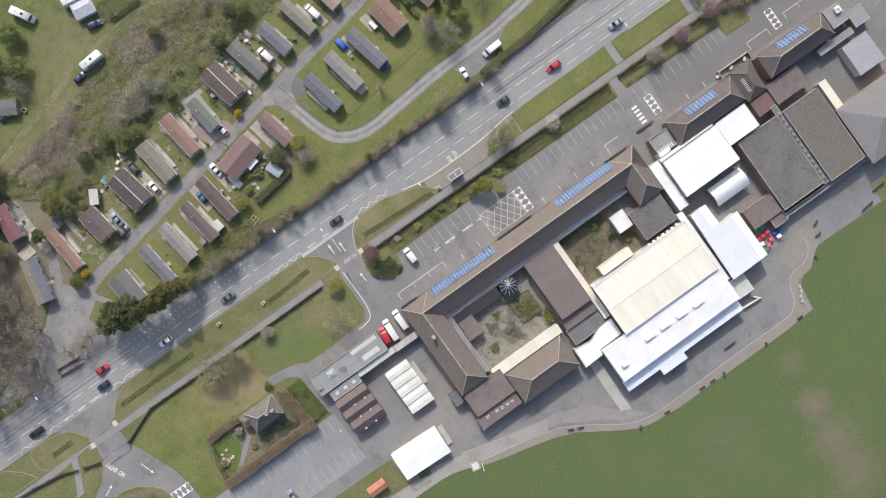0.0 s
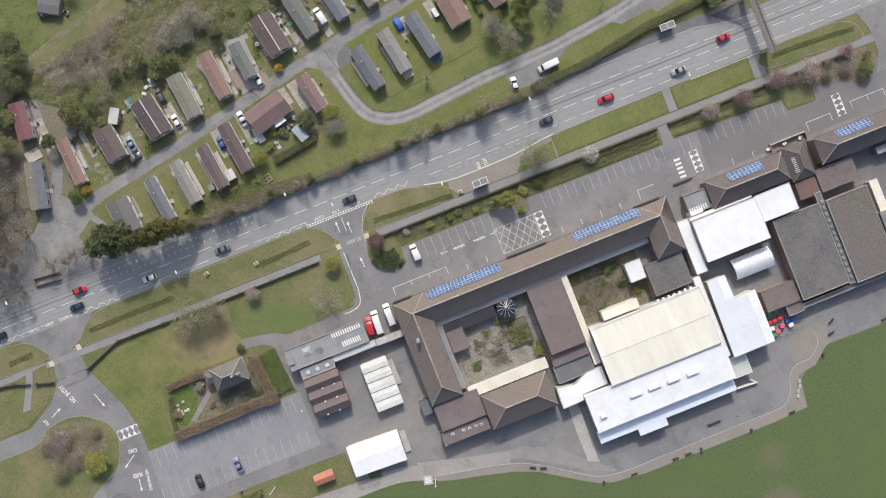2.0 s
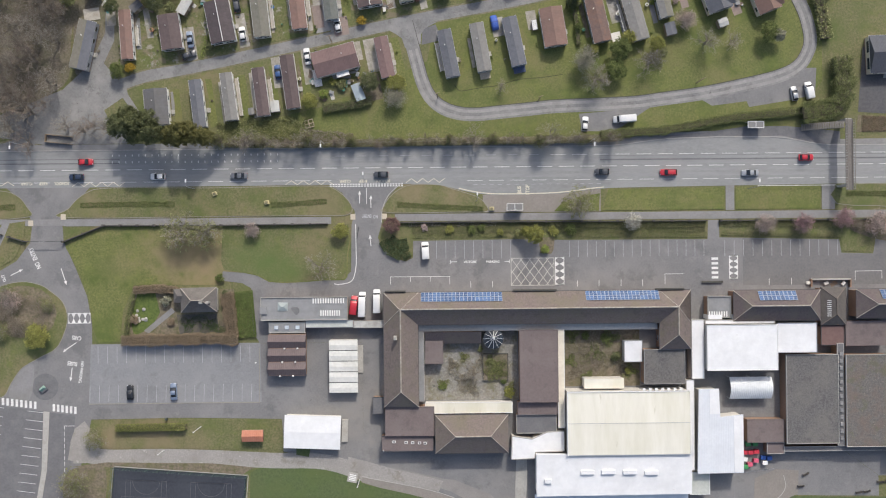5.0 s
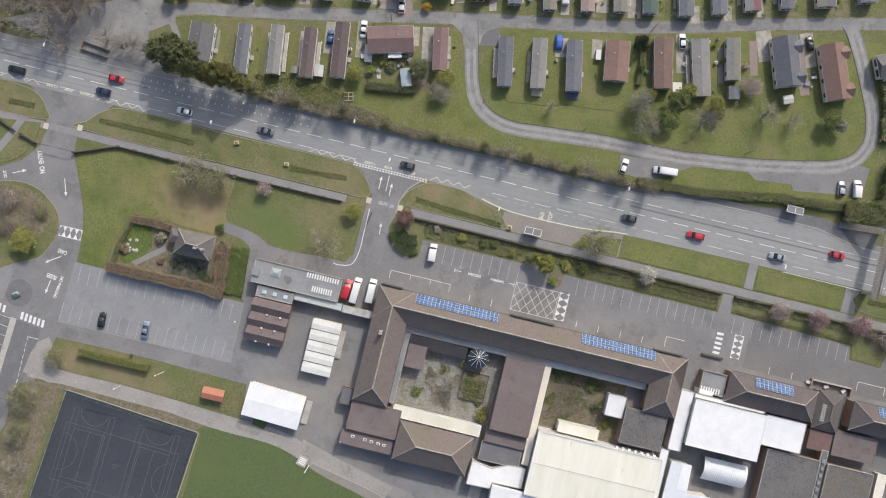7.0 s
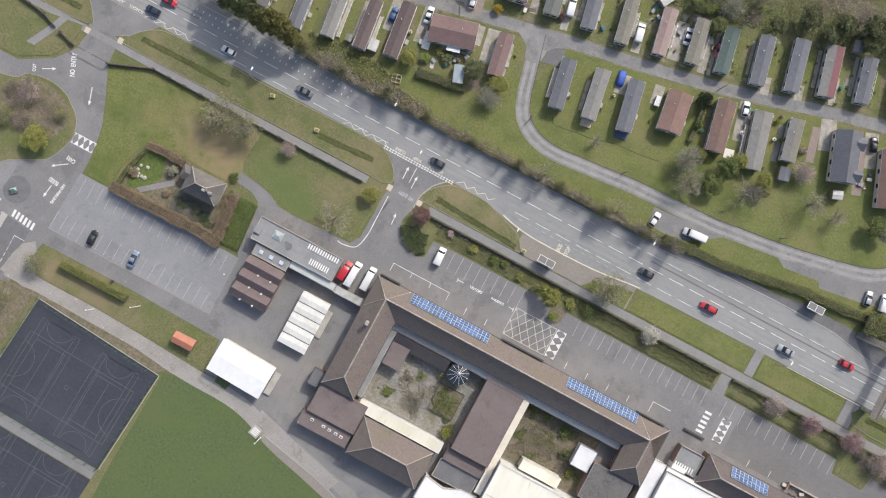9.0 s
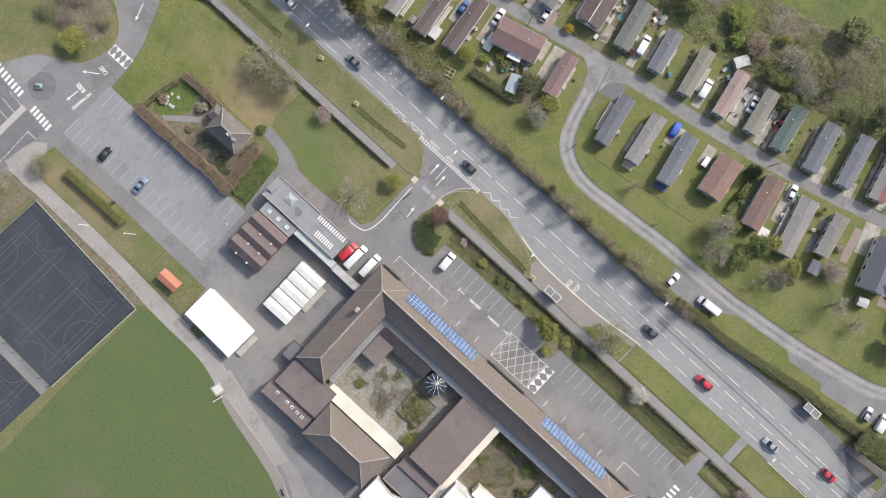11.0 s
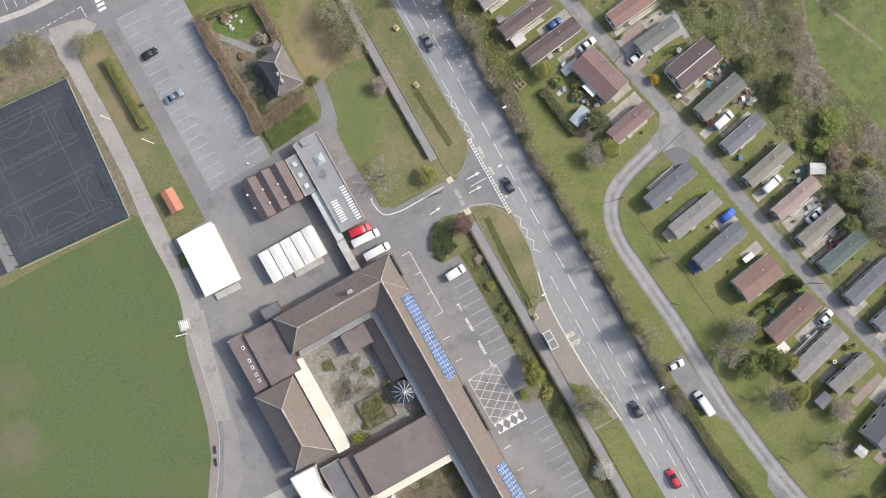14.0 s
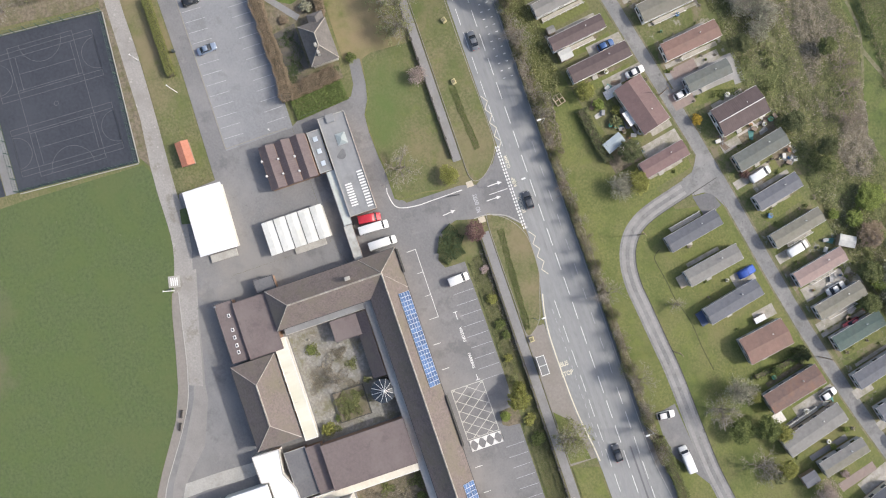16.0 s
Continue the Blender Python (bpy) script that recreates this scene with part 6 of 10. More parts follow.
# ---- park homes ----
def roof_mat(key):
    table = {
        "dark": ((0.075, 0.062, 0.065), (0.1, 0.083, 0.085), (0.06, 0.052, 0.055)),
        "brown": ((0.102, 0.077, 0.076), (0.13, 0.1, 0.097), (0.085, 0.067, 0.066)),
        "red": ((0.165, 0.11, 0.106), (0.2, 0.136, 0.13), (0.145, 0.104, 0.1)),
        "orange": ((0.2, 0.128, 0.105), (0.242, 0.156, 0.13), (0.165, 0.117, 0.1)),
        "rust": ((0.128, 0.09, 0.08), (0.168, 0.115, 0.098), (0.215, 0.118, 0.078)),
        "pink": ((0.25, 0.185, 0.17), (0.3, 0.225, 0.205), (0.2, 0.165, 0.155)),
        "silver": ((0.19, 0.185, 0.15), (0.52, 0.53, 0.54), (0.2, 0.192, 0.15)),
        "navy": ((0.075, 0.08, 0.096), (0.1, 0.106, 0.124), (0.085, 0.088, 0.1)),
        "grey": ((0.19, 0.185, 0.175), (0.235, 0.23, 0.218), (0.16, 0.155, 0.145)),
        "bluegrey": ((0.12, 0.125, 0.142), (0.15, 0.156, 0.174), (0.105, 0.11, 0.122)),
        "slate": ((0.115, 0.115, 0.12), (0.145, 0.145, 0.15), (0.13, 0.125, 0.115)),
        "olive": ((0.165, 0.158, 0.13), (0.21, 0.2, 0.168), (0.135, 0.138, 0.105)),
        "lichen": ((0.115, 0.125, 0.115), (0.15, 0.16, 0.148), (0.125, 0.122, 0.1)),
        "green": ((0.07, 0.1, 0.092), (0.092, 0.125, 0.113), (0.085, 0.1, 0.088)),
        "crimson": ((0.17, 0.078, 0.084), (0.205, 0.097, 0.103), (0.15, 0.085, 0.088)),
    }
    a, b, c = table[key]
    return ribbed("home_roof_" + key, a, b, pitch=0.42, axis="X", rough=0.75, depth=0.18, vary=0.06, stain=c, amount=0.75)


WALLS = {"white": plain("home_wall_white", (0.74, 0.74, 0.71), 0.6), "cream": plain("home_wall_cream", (0.62, 0.57, 0.46), 0.65), "grey": plain("home_wall_grey", (0.42, 0.43, 0.44), 0.65), "tan": plain("home_wall_tan", (0.42, 0.35, 0.27), 0.7)}


def park_home(x, y, L, W, ang, key, wall="white", rise=0.55, words_="", hips=(0, 0), flat=False, second=None):
    names = {"dark": "near-black", "brown": "dark brown", "red": "dull red", "orange": "orange-brown", "rust": "rust-stained brown", "pink": "pinkish brown", "grey": "grey", "bluegrey": "blue-grey", "slate": "dark grey", "olive": "olive-grey", "lichen": "green-grey", "green": "dark green", "crimson": "crimson and silver", "navy": "dark blue-grey", "silver": "silver"}
    h = thing("park_home", "%s park home with a %s ridged roof%s" % ({"white": "white-walled", "cream": "cream-walled", "grey": "grey-walled", "tan": "tan-walled"}[wall], names[key], words_), "park home", x, y, 0, ang, "park homes")
    l, w = L / 2, W / 2
    part("skirting", boxes((-l + 0.2, l - 0.2, -w + 0.2, w - 0.2, 0, 0.5)), M_BRICK, h, "brick skirting")
    part("wall", boxes((-l + 0.12, l - 0.12, -w + 0.12, w - 0.12, 0.5, 2.8)), WALLS[wall], h)
    bm = roof(bmesh.new(), L, W, 2.85, 0.35 if flat else rise, hips[0], hips[1], 0.12)
    bm.faces.ensure_lookup_table()
    bm.faces[0 if second and second[1] == "E" else 1].material_index = 1 if second else 0
    part("roof", bm, [roof_mat(key), roof_mat(second[0])] if second else roof_mat(key), h)
    for s in (-1, 1):
        part("gutter", boxes((-l, l, s * w - 0.06, s * w + 0.06, 2.68, 2.82)), M_TRIM if wall == "white" else M_STEEL, h)
        n = max(2, int(L / 3.2))
        for i in range(n):
            c = -l + L * (i + 0.5) / n
            part("window", boxes((c - 0.55, c + 0.55, s * (w - 0.12) - 0.03, s * (w - 0.12) + 0.03, 1.3, 2.3)), M_GLASS, h)
        for c in (-w * 0.45, w * 0.45):
            part("end_window", boxes((s * (l - 0.12) - 0.03, s * (l - 0.12) + 0.03, c - w * 0.3, c + w * 0.3, 1.2, 2.35)), M_GLASS, h)
        part("bargeboard", prism(bmesh.new(), [(s * l - 0.05, -w), (s * l + 0.05, -w), (s * l + 0.05, w), (s * l - 0.05, w)], 2.66, 2.84), M_TRIM, h)
    part("door", boxes((-l * 0.25 - 0.45, -l * 0.25 + 0.45, -w + 0.06, -w + 0.13, 0.5, 2.4)), M_TRIM, h)
    part("step", boxes((-l * 0.25 - 0.6, -l * 0.25 + 0.6, -w - 0.9, -w - 0.02, 0, 0.22), (-l * 0.25 - 0.6, -l * 0.25 + 0.6, -w - 0.5, -w - 0.02, 0.22, 0.45)), M_CONC, h, "concrete door steps")
    bm = bmesh.new()
    tube(bm, (l * 0.35, w * 0.3, 2.9), (l * 0.35, w * 0.3, 3.75), 0.1, 0.1, 6)
    part("flue", bm, M_TRIM, h, "white flue pipe")
    if rise > 0.3 and key in ("brown", "dark", "crimson") and W > 5.8:
        bm = bmesh.new()
        tube(bm, (-l, 0, 2.87 + rise), (l, 0, 2.87 + rise), 0.1, 0.1, 5)
        part("ridge_cap", bm, M_TRIM, h, "white ridge capping")
    return h


HOMES = [
    (-73.3, 39.8, 9.6, 6.2, 94.2, "slate", "white"), (-62.5, 40.6, 12.6, 3.3, 96.5, "bluegrey", "white"), (-54.3, 42.4, 12.6, 3.2, 97.5, "grey", "white"),
    (-45.9, 43.6, 12.8, 3.3, 97.1, "brown", "white"), (-38.2, 46.2, 14.2, 3.7, 97.4, "brown", "white"), (-26.3, 51.9, 11.8, 6.8, 15.3, "red", "cream"), (-13.3, 52.5, 10.9, 3.7, 101.1, "red", "cream"),
    (3.6, 53.4, 12.7, 3.7, 101.1, "bluegrey", "grey"), (12.1, 55.0, 12.9, 3.7, 100.0, "grey", "grey"), (21.0, 56.5, 13.1, 3.9, 101.9, "bluegrey", "grey"), (31.4, 60.3, 10.3, 6.1, 98.8, "orange", "grey"),
    (43.1, 62.7, 13.2, 4.7, 102.8, "rust", "grey"), (52.8, 63.8, 14.7, 4.4, 105.4, "grey", "tan"), (60.4, 67.9, 10.8, 3.5, 103.3, "olive", "grey"),
    (-89.7, 74.2, 10.4, 4.2, 85.4, "crimson", "grey"), (-92.4, 56.3, 13.0, 4.6, 77.4, "olive", "grey"), (-81.1, 58.9, 13.0, 3.2, 93.4, "orange", "white"), (-69.6, 59.6, 9.3, 5.5, 97.8, "brown", "white"),
    (-56.5, 62.2, 11.1, 6.6, 100.7, "dark", "white"), (-46.0, 64.4, 12.7, 4.3, 96.1, "olive", "white"), (-36.2, 66.7, 13.2, 4.0, 96.4, "orange", "white"), (-27.6, 67.7, 10.4, 3.6, 96.5, "lichen", "grey"),
    (-17.9, 71.7, 11.5, 6.5, 100.5, "brown", "white"), (-8.4, 73.2, 12.4, 4.0, 102.0, "lichen", "tan"), (1.4, 73.6, 10.7, 3.6, 102.2, "bluegrey", "grey"), (10.3, 75.0, 12.2, 3.4, 101.9, "olive", "grey"),
    (19.9, 76.8, 12.0, 3.4, 101.5, "pink", "grey"), (28.2, 78.5, 11.5, 3.4, 101.3, "olive", "grey"), (35.7, 80.0, 11.7, 3.6, 101.8, "green", "grey"), (44.6, 81.9, 12.6, 3.7, 103.5, "bluegrey", "grey"),
    (52.8, 84.8, 13.4, 3.7, 103.7, "bluegrey", "grey"), (60.8, 87.5, 13.0, 4.1, 105.0, "crimson", "grey"), (69.6, 89.6, 11.7, 3.4, 104.2, "bluegrey", "grey"), (79.2, 92.0, 10.9, 4.8, 105.7, "slate", "cream"),
    (89.5, 96.0, 11.5, 4.2, 106, "bluegrey", "grey"), (98.5, 99.5, 11.5, 4.2, 106, "red", "grey"),
]
for x, y, L, W, a, k, wl_ in HOMES:
    two = {(60.8, 87.5): ("grey", "W"), (79.2, 92.0): ("olive", "W"), (60.4, 67.9): ("grey", "W"), (-92.4, 56.3): ("bluegrey", "E")}.get((x, y))
    park_home(x, y, L, W, a, k, wl_, 0.95 if W > 5.5 else 0.5, second=two)


def bungalow(x, y, L, W, ang, key, gables, label, rise=1.9):
    b = park_home(x, y, L, W, ang, key, "cream", rise)
    b.name = "bungalow"
    tagged(b, label, "bungalow")
    for gx in gables:
        part("gable_roof", roof(bmesh.new(), 3.6, 3.4, 2.85, 1.2, 0, 1.6, 0.1), roof_mat(key), b, "small cross gable").matrix_basis = pose(gx, -W / 2 + 0.9, 0, 0, 0, 90)
    return b


bungalow(73.9, 70.5, 13.0, 6.6, 109.7, "bluegrey", (-4.2, 3.6), "bungalow with a blue-grey tiled roof and two small gables")
bungalow(86.6, 70.9, 14.6, 6.4, 111.4, "orange", (-5.0, 4.6), "bungalow with an orange-red tiled roof and two small gables")
bungalow(101.4, 76.6, 9.5, 6.0, 24, "slate", (-2.5, 2.5), "bungalow with a dark grey tiled roof and small gables")
bungalow(122.6, 52.6, 14.4, 10.0, 2, "navy", (), "bungalow with a broad blue-grey tiled roof", 2.4)


def shed(x, y, L, W, ang, material, label, h=2.0, wall=None):
    s = thing("garden_shed", label, "shed", x, y, 0, ang)
    part("wall", boxes((-L / 2 + 0.08, L / 2 - 0.08, -W / 2 + 0.08, W / 2 - 0.08, 0, h)), wall or M_WOOD, s)
    part("roof", roof(bmesh.new(), L, W, h, 0.3, 0, 0, 0.08), material, s)
    part("door", boxes((-0.4, 0.4, -W / 2 + 0.03, -W / 2 + 0.09, 0.05, 1.8)), M_PALEWOOD, s)


shed(-42.4, 39.9, 3.0, 2.4, 97, M_PALEROOF, "white-roofed garden shed beside a park home")
shed(-20.3, 43.5, 4.6, 2.6, 110, plain("pale_blue_felt", (0.36, 0.42, 0.45), 0.7), "pale blue-grey garden shed in a hedged garden")
shed(-48.6, 38.6, 1.8, 1.6, 97, roof_mat("grey"), "small grey garden shed")
shed(62.8, 59.8, 3.4, 2.8, 103, roof_mat("bluegrey"), "small blue-grey roofed shed behind a park home")
shed(-66.1, 66.6, 4.5, 2.6, 60, M_PALEROOF, "long white-roofed garden shed among bushes")
shed(-78.8, 66.6, 3.2, 2.2, 40, roof_mat("slate"), "dark garden shed under trees")
shed(64.3, 96.5, 3.0, 2.6, 105, roof_mat("grey"), "pale grey garden shed at the scrub edge")
shed(16.6, 84.6, 3.6, 2.6, 60, M_PALEROOF, "white garden shed behind a park home")
shed(76.8, 61.4, 2.6, 2.2, 20, M_PALEROOF, "white garden shed beside a bungalow")
shed(-71.4, 101.3, 6.0, 4.6, -30, roof_mat("slate"), "dark grey shed on the camping meadow")
shed(104.8, 70.2, 3.6, 3.0, 30, M_PALEROOF, "white garden shed beside the lane")

# decks, patios and drives


def deck(x, y, L, W, ang, material, label, z=0.45, name="deck"):
    d = thing(name, label, name, x, y, 0, ang)
    n = max(3, round(W / 0.35))
    for i in range(n):
        part("board", boxes((-L / 2, L / 2, -W / 2 + W * i / n, -W / 2 + W * (i + 0.92) / n, z - 0.06, z)), material, d)
    part("frame", boxes((-L / 2 + 0.05, L / 2 - 0.05, -W / 2 + 0.05, W / 2 - 0.05, 0, z - 0.06)), M_WOOD, d)


deck(13.4, 48.0, 1.9, 2.8, 100, M_PALEWOOD, "pale timber end deck with steps")
deck(48.6, 57.8, 3.0, 2.4, 103, plain("white_deck_board", (0.72, 0.7, 0.66), 0.6), "white painted timber deck beside a park home")
deck(22.6, 49.4, 1.6, 3.2, 102, plain("navy_cover", (0.06, 0.09, 0.17), 0.6), "dark blue covered end deck")
deck(-24.4, 48.5, 3.4, 1.7, 15, M_TRIM, "white lean-to frame against a park home", 2.2, "lean_to")
deck(-31.3, 47.6, 4.6, 2.0, 100, plain("white_deck_board", (0.72, 0.7, 0.66), 0.6), "white plank deck beside a park home")
deck(26.6, 61.2, 2.6, 1.3, 99, M_TRIM, "small white porch frame beside a park home", 1.2, "porch")


def drive(x, y, L, W, ang, material=None, label="pale concrete drive beside a park home"):
    slab("driveway", [tuple((pose(x, y, 0, 0, 0, ang) @ Vector((a * L / 2, b * W / 2, 0)))[:2]) for a, b in ((-1, -1), (1, -1), (1, 1), (-1, 1))], -0.05, 0.043 + 0.0007 * len([o for o in bpy.data.objects if o.name.startswith("driveway")]), material or M_DRIVE, label, "driveway")


for x, y, L, W, a in ((-65.0, 57.0, 9, 2.8, 98), (-51.2, 60.5, 9, 2.6, 100), (-42.2, 49.6, 9, 2.2, 97), (-34.0, 51.0, 10, 2.4, 98), (-31.2, 67.0, 11, 2.2, 97), (-25.4, 61.0, 4.5, 4.6, 98), (-12.2, 70.5, 9, 2.2, 102),
                      (-16.8, 53.6, 9, 3.2, 101), (-20.8, 54.8, 5, 2.6, 101), (-3.6, 70.4, 9, 1.9, 103), (15.0, 73.4, 8, 2.2, 102), (24.2, 77.2, 10, 3.2, 101), (32.0, 77.2, 9, 2.0, 101), (17.0, 61.0, 5, 3.4, 102), (26.0, 62.8, 5, 2.6, 100), (47.6, 66.8, 10, 2.6, 104), (48.8, 77.6, 4.5, 2.2, 104), (57.0, 80.0, 4, 2.0, 104), (68.3, 74.0, 8, 4.0, 110), (79.6, 75.6, 9, 3.4, 111), (-86.2, 68.0, 12, 2.4, 93), (-76.2, 62.6, 8, 1.6, 100), (64.6, 84.4, 7, 1.6, 104)):
    drive(x, y, L, W, a)
for x, y, L, W, a in ((-31.0, 64.0, 6, 2.6, 98), (66.2, 70.2, 9, 2.0, 105), (30.6, 61.0, 1, 1, 0), (79.4, 69.6, 12, 2.4, 111), (-25.0, 61.5, 5, 4.0, 98)):
    drive(x, y, L, W, a, M_PINKDRIVE, "reddish paved drive beside a park home")
g = random.Random(17)
for k, (hx, hy, L, W, a, *_r) in enumerate(HOMES):
    for sd, lo in ((-1, 0.75), (1, 0.45)):
        if g.random() < lo:
            wd = g.uniform(0.7, 1.3)
            p = pose(hx, hy, 0, 0, 0, a) @ Vector((g.uniform(-0.12, 0.12) * L, sd * (W / 2 + wd / 2 + 0.1), 0))
            ln_ = L * g.uniform(0.55, 0.95)
            slab("garden_path", [tuple((pose(p.x, p.y, 0, 0, 0, a) @ Vector((u * ln_ / 2, v * wd / 2, 0)))[:2]) for u, v in ((-1, -1), (1, -1), (1, 1), (-1, 1))], -0.05, 0.037 + 0.0001 * k, g.choice((M_DRIVE, M_DRIVE, M_PATH, M_SOIL)), "narrow worn path beside a park home", "path")
drive(-13.2, 74.4, 8.0, 1.8, 101, surf("pale_patio_slabs", (0.42, 0.38, 0.34), (0.55, 0.5, 0.45), scale=1.2, c=(0.3, 0.25, 0.22), big=0.5, amount=0.6, rough=0.9, bump=0.1), "pale mottled patio beside a park home")


g = random.Random(41)
for k, (hx, hy, L, W, a, *_r) in enumerate(HOMES):
    if hy > 66 and hx > -30 or k < 14:
        wd = g.uniform(1.6, 2.4)
        p = pose(hx, hy, 0, 0, 0, a) @ Vector((g.uniform(-0.05, 0.05) * L, -(W / 2 + wd / 2 + g.uniform(0.6, 1.0)), 0))
        ln_ = L * g.uniform(0.8, 1.05)
        ring_ = [(u * ln_ / 2 + 0.3 * g.uniform(-1, 1), v * wd / 2 + 0.25 * g.uniform(-1, 1)) for u, v in ((-1, -1), (-0.3, -1.1), (0.4, -0.9), (1, -1), (1, 1), (0.3, 0.9), (-0.4, 1.1), (-1, 1))]
        slab("lawn", [tuple((pose(p.x, p.y, 0, 0, 0, a) @ Vector((*q, 0)))[:2]) for q in ring_], -0.05, 0.0415 + 0.0001 * k, M_LAWN, "narrow green lawn strip beside a park home", "lawn")


def veranda(x, y, L, W, ang, side, span):
    """A raised pale deck with a rail along the long side of a park home."""
    v = thing("veranda", "pale timber veranda with a rail along a park home", "veranda", x, y, 0, ang, "verandas")
    l = L * span / 2
    y0, y1 = (-W / 2 - 1.1, -W / 2 - 0.05) if side < 0 else (W / 2 + 0.05, W / 2 + 1.1)
    for i in range(3):
        a = y0 + (y1 - y0) * i / 3
        part("board", boxes((-l, l, a + 0.01, a + 0.33, 0.44, 0.5)), M_PALEBOARD, v)
    e = y0 if side < 0 else y1
    part("rail", boxes((-l, l, e - 0.04, e + 0.04, 1.3, 1.38)), M_TRIM, v, "white hand rail")
    n = max(2, int(2 * l / 1.4))
    for i in range(n + 1):
        c = -l + 2 * l * i / n
        part("post", boxes((c - 0.05, c + 0.05, e - 0.05, e + 0.05, 0, 1.3)), M_TRIM, v)


M_PALEBOARD = surf("weathered_pale_boards", (0.4, 0.37, 0.32), (0.52, 0.49, 0.43), scale=2.0, c=(0.3, 0.27, 0.22), big=0.5, amount=0.6, rough=0.85, bump=0.1)
for hx, span in ((-46.0, 0.6), (-36.2, 0.4), (-81.1, 0.4), (-54.3, 0.8), (-45.9, 0.55), (10.3, 0.5), (28.2, 0.6), (52.8, 0.5), (3.6, 0.6), (69.6, 0.6), (19.9, 0.5)):
    for h in HOMES:
        if h[0] == hx:
            veranda(*h[:5], 1 if hx in (3.6, 52.8) else -1, span)
            break
slab("driveway", [(-31.6, 59.6), (-30.4, 63), (-31.2, 75.6), (-28, 77.4), (-24.2, 76.6), (-23.4, 62.8), (-26, 60.6)], -0.05, 0.0395, surf("grey_concrete_drive", (0.25, 0.245, 0.24), (0.31, 0.305, 0.295), scale=1.6, c=(0.36, 0.35, 0.33), big=0.3, amount=0.6, rough=0.92, bump=0.1), "grey concrete apron round a park home", "driveway")
drive(-17.4, 44.9, 6.0, 7.0, 12, M_SOIL, "bare earth garden plot with scattered clutter")
drive(-6.0, 78.8, 5.0, 4.0, 102, M_SOIL, "cluttered bare earth yard behind a park home")
drive(-12.6, 75.0, 9.0, 2.2, 101, M_SOIL, "strip of bare earth and plant pots")

# ---- vehicles ----
M_TYRE = plain("tyre_rubber", (0.025, 0.025, 0.026), 0.9)
M_RIM = plain("wheel_rim", (0.4, 0.4, 0.41), 0.35, 0.7)
M_SCREEN = glassy("car_glass", (0.02, 0.024, 0.03), 0.06)
M_HEAD = plain("headlight_lens", (0.7, 0.72, 0.74), 0.15)
M_TAIL = plain("tail_lamp_lens", (0.4, 0.03, 0.03), 0.25)
M_BLACK = plain("black_plastic", (0.035, 0.035, 0.037), 0.6)


def paint(key):
    cols = {"white": (0.75, 0.75, 0.74), "black": (0.03, 0.032, 0.036), "red": (0.5, 0.03, 0.045), "blue": (0.06, 0.13, 0.3), "grey": (0.2, 0.21, 0.225), "silver": (0.42, 0.44, 0.46), "navy": (0.045, 0.065, 0.11), "lightblue": (0.27, 0.33, 0.43), "darkgrey": (0.09, 0.095, 0.105), "coral": (0.55, 0.09, 0.11)}
    return plain("car_paint_" + key, cols[key], 0.28, 0.0 if key in ("white", "red", "coral") else 0.35, 0.5, 0.6)


def shell(rows, half):
    """A closed body from stations (x, bottom, top, half width at the foot, half width at the top)."""
    bm = bmesh.new()
    rings = []
    for x, z0, z1, w0, w1 in rows:
        pts = [(-w0 * 0.9, z0), (-w0, z0 + 0.12), (-w0, z0 + (z1 - z0) * 0.6), (-w1, z1 - 0.04), (-w1 * 0.85, z1), (w1 * 0.85, z1), (w1, z1 - 0.04), (w0, z0 + (z1 - z0) * 0.6), (w0, z0 + 0.12), (w0 * 0.9, z0)]
        rings.append([bm.verts.new((x, y, z)) for y, z in pts])
    for a, b in zip(rings, rings[1:]):
        for i in range(10):
            bm.faces.new((a[i], a[(i + 1) % 10], b[(i + 1) % 10], b[i]))
    bm.faces.new(rings[0][::-1])
    bm.faces.new(rings[-1])
    bmesh.ops.recalc_face_normals(bm, faces=list(bm.faces))
    for f in bm.faces:
        f.smooth = True
    return bm


def wheels(v, fx, rx, hw, r=0.31):
    for x in (fx, rx):
        for s in (-1, 1):
            w = new("wheel")
            w.parent = v
            w.location = (x, s * (hw - 0.1), r)
            bm = bmesh.new()
            tube(bm, (0, -0.1, 0), (0, 0.1, 0), r, r, 14)
            part("tyre", bm, M_TYRE, w)
            bm = bmesh.new()
            tube(bm, (0, s * 0.06, 0), (0, s * 0.115, 0), r * 0.6, r * 0.55, 10)
            part("rim", bm, M_RIM, w)


